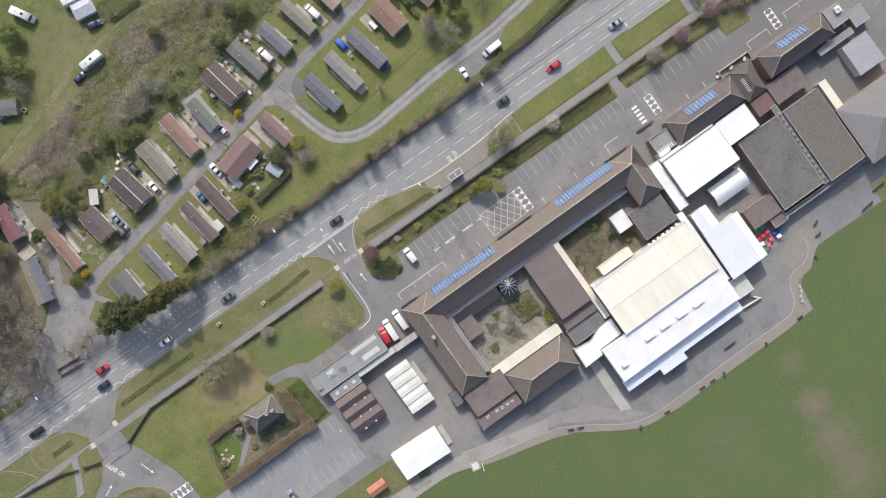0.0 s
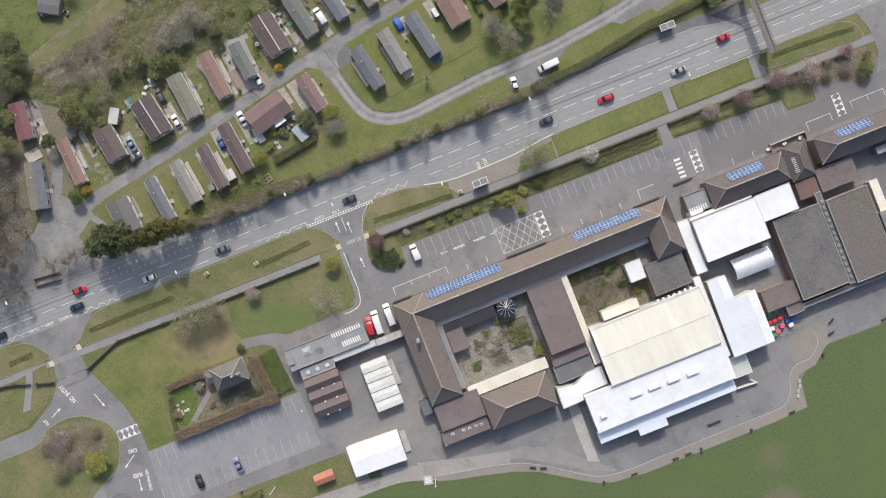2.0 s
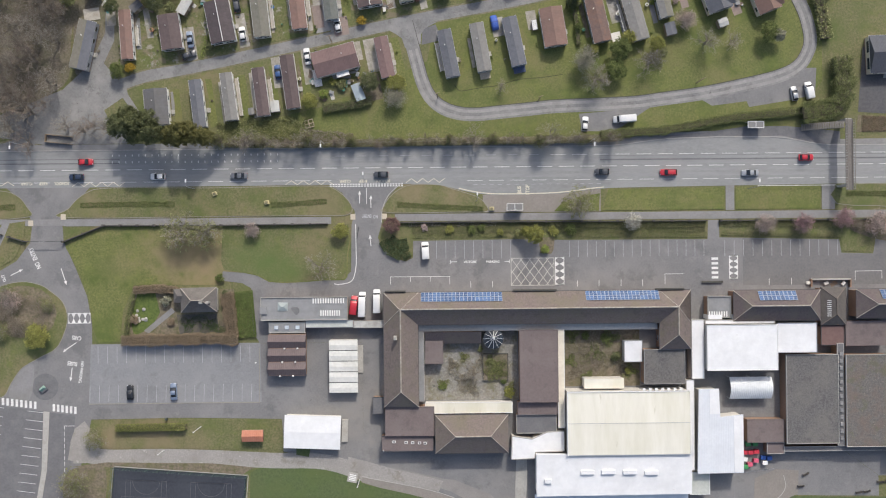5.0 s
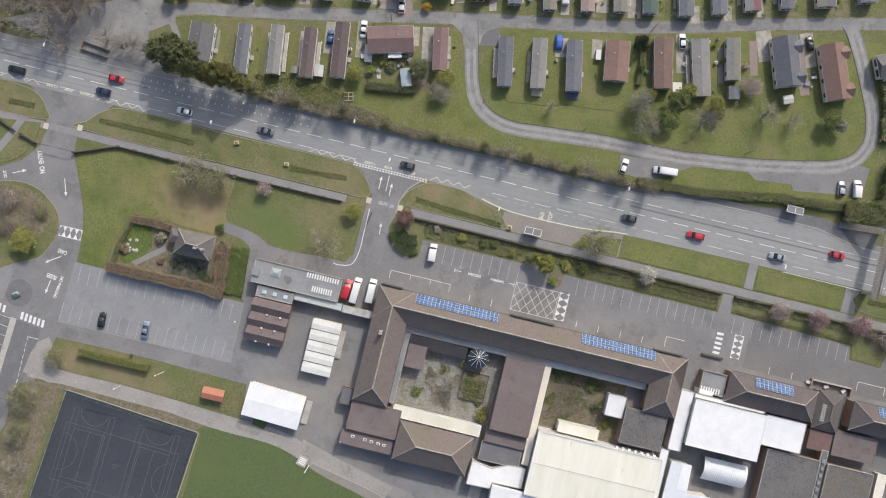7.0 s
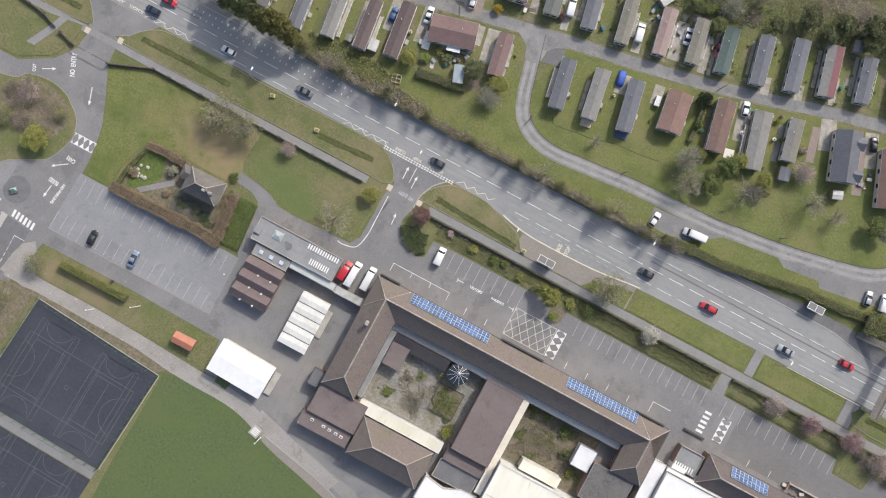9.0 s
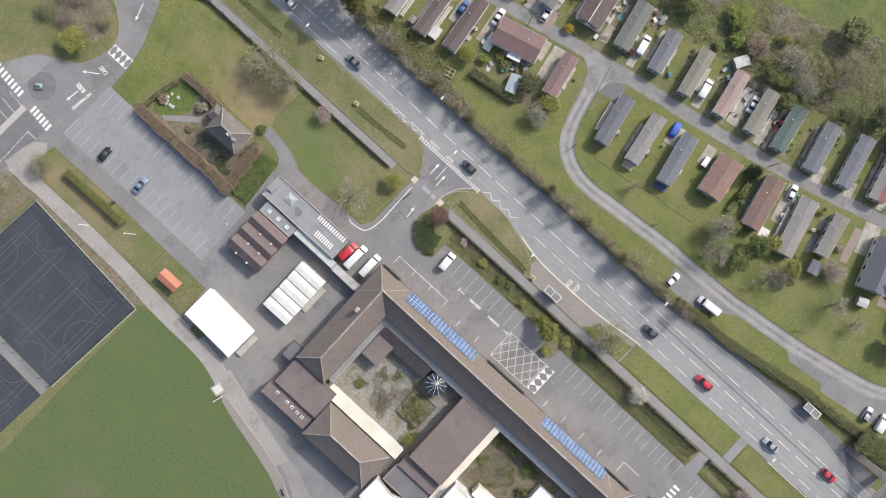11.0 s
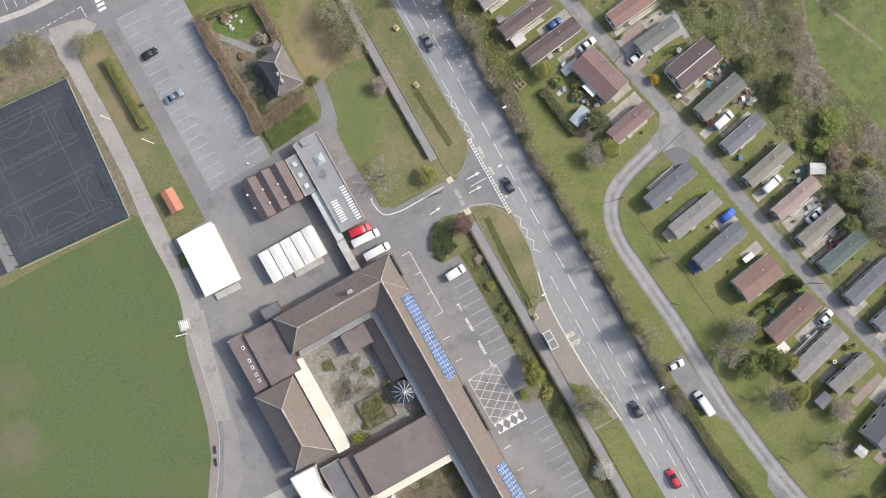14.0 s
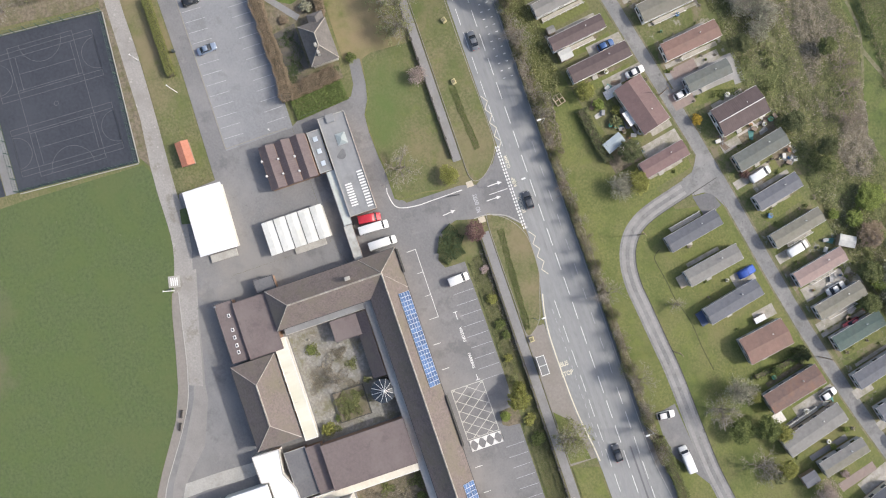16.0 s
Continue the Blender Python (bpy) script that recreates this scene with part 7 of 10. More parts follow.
def car(x, y, ang, key, kind="hatchback", where="parked beside a park home", z=0.05):
    word = {"lightblue": "pale blue", "darkgrey": "dark grey", "coral": "pinkish red"}.get(key, key)
    v = thing("car", "%s %s %s" % (word, kind, where), "car", x, y, z, ang, "cars")
    L = {"hatchback": 3.95, "saloon": 4.5, "estate": 4.6}[kind]
    l, hw = L / 2, 0.87
    pm = paint(key)
    part("body", shell([(-l, 0.35, 0.72, hw * 0.82, hw * 0.74), (-l + 0.12, 0.25, 0.88, hw * 0.95, hw * 0.84), (-l + 0.7, 0.2, 0.95, hw, hw * 0.9), (0, 0.2, 0.93, hw, hw * 0.91), (l - 1.1, 0.2, 0.9, hw, hw * 0.9), (l - 0.25, 0.24, 0.76, hw * 0.94, hw * 0.8), (l, 0.35, 0.6, hw * 0.78, hw * 0.66)], hw), pm, v, "%s painted body" % word)
    rear = {"hatchback": -l + 0.18, "saloon": -l + 0.75, "estate": -l + 0.15}[kind]
    top0, top1 = rear + (0.45 if kind != "saloon" else 0.75), l - 2.05
    part("cabin_glass", shell([(rear, 0.86, 0.92, hw * 0.84, hw * 0.8), (top0, 0.86, 1.4, hw * 0.88, hw * 0.68), (top1, 0.86, 1.42, hw * 0.88, hw * 0.68), (l - 1.15, 0.86, 0.9, hw * 0.84, hw * 0.78)], hw), M_SCREEN, v, "dark tinted windows")
    part("roof_panel", shell([(top0 - 0.06, 1.34, 1.4, hw * 0.66, hw * 0.6), (top0 + 0.2, 1.36, 1.46, hw * 0.72, hw * 0.64), (top1 - 0.2, 1.36, 1.47, hw * 0.72, hw * 0.64), (top1 + 0.1, 1.34, 1.41, hw * 0.66, hw * 0.6)], hw), pm, v)
    for s in (-1, 1):
        part("headlight", rounded(boxes((l - 0.32, l - 0.06, s * hw * 0.62 - 0.16, s * hw * 0.62 + 0.16, 0.55, 0.7)), 0.03), M_HEAD, v)
        part("tail_light", rounded(boxes((-l - 0.01, -l + 0.12, s * hw * 0.66 - 0.12, s * hw * 0.66 + 0.12, 0.62, 0.8)), 0.02), M_TAIL, v)
        part("wing_mirror", rounded(boxes((l - 1.62, l - 1.45, s * (hw + 0.08) - 0.08, s * (hw + 0.08) + 0.08, 0.88, 1.0)), 0.03), pm, v)
        part("pillar", shell([(rear + 0.1, 0.9, 0.96, 0.03, 0.03), (top0, 1.36, 1.42, 0.03, 0.03)], 0.1), pm, v).location = (0, s * hw * 0.68, 0)
    wheels(v, l - 0.78, -l + 0.72, hw)
    return v


def van(x, y, ang, key, L=5.4, label="white panel van", z=0.05, h=2.3, cat="van", glaze=False):
    v = thing("van", label, cat, x, y, z, ang, "vans")
    l, hw = L / 2, 0.98
    pm = paint(key)
    part("body", shell([(-l, 0.4, h - 0.08, hw * 0.95, hw * 0.86), (-l + 0.12, 0.35, h, hw, hw * 0.9), (l - 1.9, 0.35, h, hw, hw * 0.9), (l - 1.55, 0.35, h - 0.12, hw, hw * 0.86), (l - 0.95, 0.35, 1.25, hw, hw * 0.88), (l - 0.2, 0.35, 1.0, hw * 0.94, hw * 0.8), (l, 0.42, 0.8, hw * 0.82, hw * 0.7)], hw), pm, v)
    part("windscreen", shell([(l - 1.6, 1.3, h - 0.1, hw * 0.88, hw * 0.82), (l - 0.92, 1.15, 1.32, hw * 0.9, hw * 0.84)], hw), M_SCREEN, v)
    for s in (-1, 1):
        part("side_window", boxes((l - 2.1, l - 1.3, s * hw * 0.97 - 0.03, s * hw * 0.97 + 0.03, 1.25, h - 0.5)), M_SCREEN, v)
        if glaze:
            part("side_window", boxes((-l + 0.5, l - 2.3, s * hw * 0.965 - 0.03, s * hw * 0.965 + 0.03, 1.35, h - 0.45)), M_SCREEN, v)
        part("headlight", rounded(boxes((l - 0.3, l - 0.05, s * hw * 0.62 - 0.16, s * hw * 0.62 + 0.16, 0.7, 0.9)), 0.03), M_HEAD, v)
        part("tail_light", boxes((-l - 0.02, -l + 0.05, s * hw * 0.84 - 0.06, s * hw * 0.84 + 0.06, 0.8, 1.3)), M_TAIL, v)
        part("wing_mirror", rounded(boxes((l - 1.45, l - 1.28, s * (hw + 0.12) - 0.1, s * (hw + 0.12) + 0.1, 1.2, 1.5)), 0.03), M_BLACK, v)
    part("roof_rib", boxes(*[(-l + 0.4 + 0.55 * i, -l + 0.46 + 0.55 * i, -hw * 0.8, hw * 0.8, h - 0.01, h + 0.015) for i in range(int((L - 2.4) / 0.55))]), pm, v)
    wheels(v, l - 0.95, -l + 1.0, hw, 0.35)
    return v


for x, y, a, k, kd in ((-118.1, 21.9, 180, "black", "estate"), (-95.2, 21.7, 180, "navy", "hatchback"), (-92.7, 25.7, 0, "red", "hatchback"), (-73.7, 21.7, 180, "white", "hatchback"), (-52.3, 21.7, 180, "grey", "saloon"), (-14.6, 21.7, 180, "darkgrey", "hatchback"), (44.3, 22.0, 180, "darkgrey", "hatchback"), (62.1, 21.7, 180, "red", "estate"), (84.0, 21.4, 180, "silver", "saloon"), (99.1, 25.4, 0, "red", "hatchback")):
    car(x, y, a, k, kd, "standing in a lane of the main road", 0.07)
for x, y, a, k, kd in ((-81.5, -35.4, 93, "black", "hatchback"), (-70.0, -35.3, 93, "lightblue", "saloon")):
    car(x, y, a, k, kd, "parked in a marked bay of the car park")
van(-3.0, 1.4, 93, "white", 4.6, "small white van parked in a visitor bay", 0.06, 1.9)
van(-19.9, -12.7, 88, "white", 6.6, "white minibus parked beside the school wing", 0.06, 2.5, "minibus", True)
van(-16.0, -11.9, 90, "white", 6.2, "white minibus with a dark window band beside the school wing", 0.06, 2.5, "minibus", True)
van(-22.1, -12.9, 83, "red", 5.0, "red minibus parked against the workshop", 0.06, 2.3, "minibus", True)
car(39.9, 34.8, 84, "white", "hatchback", "parked in the lane's lay-by")
van(50.4, 36.0, 184, "white", 5.9, "white panel van parked in the lane's lay-by", 0.06, 2.4)
car(96.1, 42.5, 100, "silver", "hatchback", "parked in the lane's lay-by")
van(100.0, 43.3, 100, "white", 4.6, "white van parked in the lane's lay-by", 0.06, 1.9)
for x, y, a, k, kd in ((-41.7, 49.2, 97, "blue", "hatchback"), (-33.9, 53.3, 98, "white", "saloon"), (-25.8, 61.6, 100, "white", "hatchback"), (25.7, 79.2, 101, "white", "saloon"), (34.2, 79.9, -79, "coral", "hatchback"), (47.0, 69.9, 104, "white", "hatchback"), (-64.9, 58.0, 98, "lightblue", "saloon"), (-65.2, 53.9, 20, "darkgrey", "hatchback"), (-51.0, 59.4, 98, "white", "hatchback"), (-52.6, 67.4, 100, "darkgrey", "estate"), (79.4, 77.2, 111, "black", "hatchback"), (125.4, 46.8, 95, "black", "hatchback"), (-37.9, 106.8, -13, "navy", "estate"), (-49.9, 96.8, 10, "navy", "hatchback"), (-73.5, 100.3, 15, "grey", "hatchback")):
    car(x, y, a, k, kd)
van(14.7, 74.2, 102, "white", 4.9, "white van parked at the end of a park home", 0.05, 1.9)
van(-3.4, 71.9, 103, "white", 5.0, "white pickup beside a park home", 0.05, 1.7)
cov = thing("covered_car", "small car under a bright blue fitted cover", "covered car", 16.0, 62.0, 0.05, 100)
part("cover", shell([(-1.95, 0.1, 0.75, 0.85, 0.65), (-1.2, 0.05, 1.35, 0.95, 0.62), (0.4, 0.05, 1.4, 0.95, 0.62), (1.1, 0.05, 0.95, 0.93, 0.75), (1.95, 0.1, 0.7, 0.85, 0.65)], 1), surf("blue_car_cover", (0.04, 0.09, 0.36), (0.07, 0.14, 0.46), scale=2.0, rough=0.6, bump=0.3), cov)
part("strap", boxes((-0.03, 0.03, -0.97, 0.97, 1.36, 1.42)), M_BLACK, cov)


def caravan(x, y, ang, L, label, cab):
    v = thing("motorhome" if cab else "caravan", label, "motorhome" if cab else "caravan", x, y, 0.05, ang)
    l = L / 2
    part("body", shell([(-l, 0.55, 2.4, 1.1, 1.0), (-l + 0.2, 0.4, 2.65, 1.15, 1.08), (l - 1.4 if cab else l - 0.3, 0.4, 2.65, 1.15, 1.08), (l - 0.9 if cab else l, 0.5, 2.3 if not cab else 1.6, 1.1, 0.98), (l, 0.5, 1.1 if cab else 1.8, 1.0, 0.9)], 1), plain("caravan_white", (0.72, 0.72, 0.69), 0.4), v)
    part("windscreen", shell([(l - 1.3, 1.5, 2.3, 1.0, 0.95), (l - 0.75, 1.35, 1.6, 1.02, 0.96)], 1), M_SCREEN, v)
    for xx in (-l * 0.5, 0.2):
        part("rooflight", rounded(boxes((xx - 0.35, xx + 0.35, -0.35, 0.35, 2.64, 2.76)), 0.04), M_LIGHTGLASS if xx < 0 else M_SCREEN, v)
    for s in (-1, 1):
        part("side_window", boxes((-l * 0.6, -l * 0.1, s * 1.13 - 0.03, s * 1.13 + 0.03, 1.4, 2.0)), M_SCREEN, v)
    wheels(v, l - 1.0, -l + 1.4, 1.1, 0.33)


caravan(-52.6, 120.2, -60, 7.0, "white motorhome parked on the meadow", True)
caravan(-44.4, 98.6, 5, 6.6, "white caravan parked on the meadow", False)
tent = thing("awning_tent", "pale frame tent awning with a white roof on the meadow", "tent", -37.7, 112.0, 0.05, -8)
part("canvas", roof(bmesh.new(), 6.2, 5.2, 1.9, 0.9, 0.8, 0.8, 0.05), surf("pale_canvas", (0.4, 0.42, 0.45), (0.5, 0.52, 0.55), scale=0.8, rough=0.8, bump=0.2), tent)
part("wall", boxes((-2.9, 2.9, -2.4, 2.4, 0, 1.85)), surf("pale_canvas", (0.5, 0.5, 0.5), (0.6, 0.6, 0.6)), tent)
caravan(-38.6, 115.8, -8, 6.2, "white caravan behind a frame tent awning", False)

# ---- plants ----
rng = np.random.default_rng(7)


def leaf_mesh(name, centres, size, flat=0.35, seed=1, slim=1.0):
    """Many small quads, one about each centre, turned at random."""
    r = np.random.default_rng(seed)
    n = len(centres)
    u = r.normal(size=(n, 3))
    u /= np.linalg.norm(u, axis=1)[:, None]
    v = r.normal(size=(n, 3))
    v -= (v * u).sum(1)[:, None] * u
    v /= np.linalg.norm(v, axis=1)[:, None]
    u[:, 2] *= 1 - flat
    v[:, 2] *= 1 - flat
    s = np.broadcast_to(size, (n,)) * r.uniform(0.6, 1.4, n)
    u, v = u * s[:, None] * 0.5, v * s[:, None] * 0.5 * slim
    q = np.stack([centres - u - v * 0.6, centres + u - v, centres + u * 0.7 + v, centres - u + v * 0.8], 1).reshape(-1, 3)
    me = bpy.data.meshes.new(name)
    me.from_pydata(q.tolist(), [], np.arange(4 * n).reshape(-1, 4).tolist())
    return me


def clumped(n, clumps, r, seed, squash=0.8, gap=0.25, core=0.55):
    """Leaf places in clumps over an uneven dome of radius 1, its foot at z = 0."""
    g = np.random.default_rng(seed)
    d = g.normal(size=(clumps, 3))
    d /= np.linalg.norm(d, axis=1)[:, None]
    d[:, 2] = np.abs(d[:, 2]) * 1.15 - 0.15
    c = d * g.uniform(core, 1 - gap * 0.5, clumps)[:, None] * (1 - r * 0.6)
    pick = g.integers(0, clumps, n)
    rad = g.uniform(0.5, 1.3, clumps) * r
    o = g.normal(size=(n, 3))
    o /= np.linalg.norm(o, axis=1)[:, None]
    p = c[pick] + o * (g.uniform(0, 1, n) ** 0.5 * rad[pick])[:, None]
    p[:, 2] = (p[:, 2] * squash + squash * 0.75).clip(0.02)
    return p


BUSH = [leaf_mesh("leaves", clumped(700, 16, 0.36, 20 + i, 0.75), 0.15, 0.3, i) for i in range(4)]
CROWN = [leaf_mesh("leaves", clumped(2700, 60, 0.25, 40 + i, 0.85, 0.3, 0.45), 0.085, 0.3, 10 + i) for i in range(4)]
FINE = [leaf_mesh("leaves", clumped(6200, 150, 0.17, 440 + i, 0.85, 0.2, 0.5), 0.055, 0.3, 110 + i) for i in range(3)]
CONE = []
for i in range(3):
    g = np.random.default_rng(60 + i)
    n = 2600
    z = g.uniform(0, 1, n) ** 1.3
    lump = 1 + 0.22 * np.sin(5 * g.uniform(0, 6.28, n))
    a = g.uniform(0, 6.2832, n)
    rad = (1 - z) ** 0.75 * (0.8 + 0.25 * np.sin(a * 5 + 3 * i + z * 9)) * g.uniform(0.55, 1, n) ** 0.4
    CONE.append(leaf_mesh("leaves", np.stack([rad * np.cos(a), rad * np.sin(a), 0.08 + z * 1.5], 1), 0.1, 0.2, 70 + i))


M_OLIVECON = leaf("olive_conifer_foliage", (0.115, 0.115, 0.042), (0.2, 0.19, 0.07), 0.35)


BUDS = []
for i in range(3):
    g = np.random.default_rng(200 + i)
    n = 3600
    d = g.normal(size=(n, 3))
    d /= np.linalg.norm(d, axis=1)[:, None]
    k = g.integers(0, 90, n)
    hub = g.normal(size=(90, 3))
    hub /= np.linalg.norm(hub, axis=1)[:, None]
    hub *= g.uniform(0.3, 0.95, 90)[:, None]
    p = hub[k] + d * (g.uniform(0, 0.3, n) ** 0.8)[:, None]
    p[:, 2] = np.abs(p[:, 2]) * 0.9 + 0.05
    BUDS.append(leaf_mesh("leaves", p, 0.05, 0.2, 210 + i))


SPARSE = []
for i in range(3):
    g = np.random.default_rng(230 + i)
    hub = g.normal(size=(120, 3))
    hub /= np.linalg.norm(hub, axis=1)[:, None]
    hub *= (g.uniform(0, 1, 120) ** 0.5)[:, None]
    p = hub[g.integers(0, 120, 2000)] + g.normal(size=(2000, 3)) * 0.07
    p[:, 2] = np.abs(p[:, 2]) * 0.9 + 0.05
    SPARSE.append(leaf_mesh("leaves", p, 0.046, 0.2, 240 + i))


def dress(ob, material):
    if not ob.data.materials:
        ob.data.materials.append(material)
    ob.material_slots[0].link = "OBJECT"
    ob.material_slots[0].material = material


def trunk_mesh(h, r, limbs, seed, spread):
    g = random.Random(seed)
    bm = bmesh.new()
    p, q = Vector((0, 0, -0.1)), Vector((g.uniform(-0.1, 0.1), g.uniform(-0.1, 0.1), h * 0.5))
    tube(bm, p, q, r, r * 0.7, 7)
    tube(bm, q, q + Vector((g.uniform(-0.2, 0.2), g.uniform(-0.2, 0.2), h * 0.4)), r * 0.7, r * 0.3, 6)
    for i in range(limbs):
        a = 2.4 * i + g.uniform(0, 0.6)
        s = q.lerp(p, g.uniform(0, 0.45))
        tube(bm, s, s + Vector((math.cos(a) * spread, math.sin(a) * spread, g.uniform(0.2, 0.45) * h)), r * 0.45, r * 0.12, 5)
    me = bpy.data.meshes.new("trunk")
    bm.to_mesh(me)
    bm.free()
    me.materials.append(M_BARK)
    return me


TRUNKS = [trunk_mesh(1.0, 0.06, 6, i, 0.55) for i in range(3)]


def bush(x, y, r, h, material, label, name="shrub", z=0.08):
    b = thing(name, label, "shrub", x, y, z, rng.uniform(0, 360), "shrubs")
    stem = new("stems", TRUNKS[int(rng.integers(3))])
    stem.parent = b
    stem.scale = (r, r, h * 0.6)
    o = new("foliage", BUSH[int(rng.integers(4))])
    o.parent = b
    o.scale = (r * rng.uniform(0.9, 1.1), r * rng.uniform(0.9, 1.1), h * 0.72)
    dress(o, material)


def leafy(x, y, r, h, material, label, cone=False, z=0.06):
    t = thing("tree", label, "tree", x, y, z, rng.uniform(0, 360), "trees")
    tr = new("trunk", TRUNKS[int(rng.integers(3))])
    tr.parent = t
    tr.scale = (r, r, h * 0.75)
    o = new("crown", (CONE if cone else FINE if r > 2.5 else CROWN)[int(rng.integers(3))])
    o.parent = t
    o.location = (0, 0, 0 if cone else h * 0.22)
    o.scale = (r * rng.uniform(0.95, 1.1), r * rng.uniform(0.95, 1.1), h * 0.62 if cone else h * 0.5)
    dress(o, material)


def bare_meshes(seed, r=5.0, h=8.0):
    """A leafless tree: trunk and limbs in one mesh, twigs in another."""
    g = random.Random(seed)
    limbs, twigs = bmesh.new(), []

    def grow(p, d, length, rad, depth):
        q = p + d * length
        if depth < 3:
            tube(limbs, p, q, rad, rad * 0.62, 5 if depth < 2 else 4)
        else:
            twigs.append((p, q, max(rad, 0.022)))
        if depth == 5:
            return
        for k in range(4 if depth == 0 else 3 if depth < 4 else 2):
            t = g.uniform(0.55, 1.0) if depth else g.uniform(0.7, 1.0)
            u = d.orthogonal().normalized()
            u.rotate(Matrix.Rotation(g.uniform(0, 6.283), 3, d))
            nd = (d * g.uniform(0.55, 0.9) + u * g.uniform(0.5, 0.95) + Vector((0, 0, 0.12))).normalized()
            grow(p.lerp(q, t), nd, length * g.uniform(0.6, 0.8), rad * 0.55, depth + 1)

    for k in range(3):
        a = k * 2.1 + g.uniform(0, 0.5)
        grow(Vector((0, 0, -0.1 + 0.5 * k)), Vector((math.cos(a) * 0.3, math.sin(a) * 0.3, 1)).normalized(), h * 0.33, 0.2 - 0.03 * k, 0)
    pts = np.array([[p, q] for p, q, _ in twigs])
    k = r / np.percentile(np.hypot(pts[:, 1, 0], pts[:, 1, 1]), 96)
    sz = h / pts[:, 1, 2].max()
    scale = Matrix.Diagonal((k, k, sz, 1))
    bmesh.ops.transform(limbs, matrix=scale, verts=limbs.verts)
    me1 = bpy.data.meshes.new("limbs")
    limbs.to_mesh(me1)
    limbs.free()
    me1.materials.append(M_BARK)
    pts = pts * np.array([k, k, sz])
    rr = np.array([w for *_, w in twigs])
    d = pts[:, 1] - pts[:, 0]
    d /= np.linalg.norm(d, axis=1)[:, None]
    u = np.cross(d, np.array([0.3, 0.5, 0.8]))
    u /= np.linalg.norm(u, axis=1)[:, None]
    v = np.cross(d, u)
    ring = [pts[:, 0] + (u * math.cos(a) + v * math.sin(a)) * (rr * 1.15)[:, None] for a in (0, 2.094, 4.189)] + [pts[:, 1]]
    q = np.stack(ring, 1).reshape(-1, 3)
    base = np.arange(len(twigs))[:, None, None] * 4
    f = (base + np.array([[[0, 1, 3], [1, 2, 3], [2, 0, 3]]])).reshape(-1, 3)
    me2 = bpy.data.meshes.new("twigs")
    me2.from_pydata(q.tolist(), [], f.tolist())
    return me1, me2


BARE = [bare_meshes(s) for s in (3, 8, 13, 21)]


def bare(x, y, r, h, label, material=None, buds=None, z=0.06):
    t = thing("tree", label, "tree", x, y, z, rng.uniform(0, 360), "trees")
    m1, m2 = BARE[int(rng.integers(4))]
    for nm, me in (("trunk", m1), ("crown", m2)):
        o = new(nm, me)
        o.parent = t
        o.scale = (r / 5, r / 5, h / 8)
        if nm == "crown":
            dress(o, material or M_TWIG)
    if buds:
        o = new("foliage", (SPARSE if r > 3.3 and buds is M_OLIVE else BUDS)[int(rng.integers(3))])
        o.parent = t
        o.location = (0, 0, h * 0.3)
        o.scale = (r * 0.95, r * 0.95, h * 0.6)
        dress(o, buds)


for x, y, r, h in ((-81.4, 34.6, 4.2, 12), (-79.0, 36.6, 3.8, 12), (-77.4, 33.2, 4.4, 16), (-74.0, 34.8, 4.0, 15), (-72.8, 32.0, 3.6, 15)):
    leafy(x, y, r, h, M_CONIF, "dense dark green conifer beside the road")
for x, y, r, h in ((-69.4, 31.6, 2.8, 10), (-66.0, 31.8, 3.8, 15), (-62.4, 31.4, 3.8, 15), (-59.6, 31.0, 3.0, 10), (-64.0, 33.2, 3.0, 10)):
    leafy(x, y, r, h, M_OLIVECON, "dense olive green conifer beside the road")
for x, y, r, h in ((-49.8, 30.6, 4.0, 7), (-45, 30.4, 3.2, 6), (10.2, 30.8, 3.8, 7), (29.8, 31.0, 4.2, 8), (-86.4, 34.0, 4.5, 7), (-30.4, -2.6, 5.0, 7), (-33, 31.2, 3.4, 6), (-113, -8.6, 3.0, 5), (42.4, 46.0, 4.0, 7), (57.0, 50.6, 4.8, 7), (72.0, 55.8, 4.6, 7), (17.7, 44.7, 2.2, 3.5), (79, 56, 3.4, 5), (-93, -76, 4, 6), (-96, -84, 4, 6)):
    bare(x, y, r, h, "leafless grey-brown tree with fine twigs on the grass")
for x, y, r, h in ((-103, 66.5, 6, 11), (-105.5, 52.5, 6.5, 12), (-97.5, 72.5, 5, 9), (-100.5, 46, 5.5, 10), (-93, 33.6, 3.6, 6), (-90.4, 35.4, 3.2, 6), (-97.4, 35.0, 4.0, 7), (-107.5, 40, 6, 11), (-112, 34, 6.5, 12), (-113, 47, 7, 12), (-99.6, 57.5, 5, 10), (-110, 60, 6, 11), (-120, 41, 7, 12), (-124, 33, 6, 11), (-118, 55, 7, 12), (-126, 48, 7, 12), (-104, 77, 6, 10), (-113, 72, 7, 11), (-98.4, 64, 4, 8), (-107, 30.5, 4.5, 8), (-132, 38, 7, 12), (-101, 69.5, 4.5, 9), (-108, 56, 5.5, 10), (-104, 60, 5, 10), (-110, 50, 6, 11), (-116, 38, 6, 11), (-103.5, 41.5, 4.5, 9), (-121, 48, 6.5, 11), (-116, 64, 6, 11), (-96.4, 78, 4.5, 8), (-109, 80, 6, 10), (-92.5, 82, 3.5, 7), (-101, 83, 4.5, 8)):
    bare(x, y, r, h, "large leafless tree in the roadside wood", M_TWIG if (x * 7) % 2 < 1 else M_TWIGDARK)
g = random.Random(5)
for k in range(36):
    bare(-57 + 3.0 * k + g.uniform(-1.0, 1.0), 30.2 + g.uniform(-0.4, 0.8), g.uniform(1.4, 2.7), g.uniform(3.8, 7.6), "thin leafless hedgerow tree beside the road", M_TWIG if k % 2 else M_TWIGDARK, M_OLIVE if k % 4 == 0 else None)
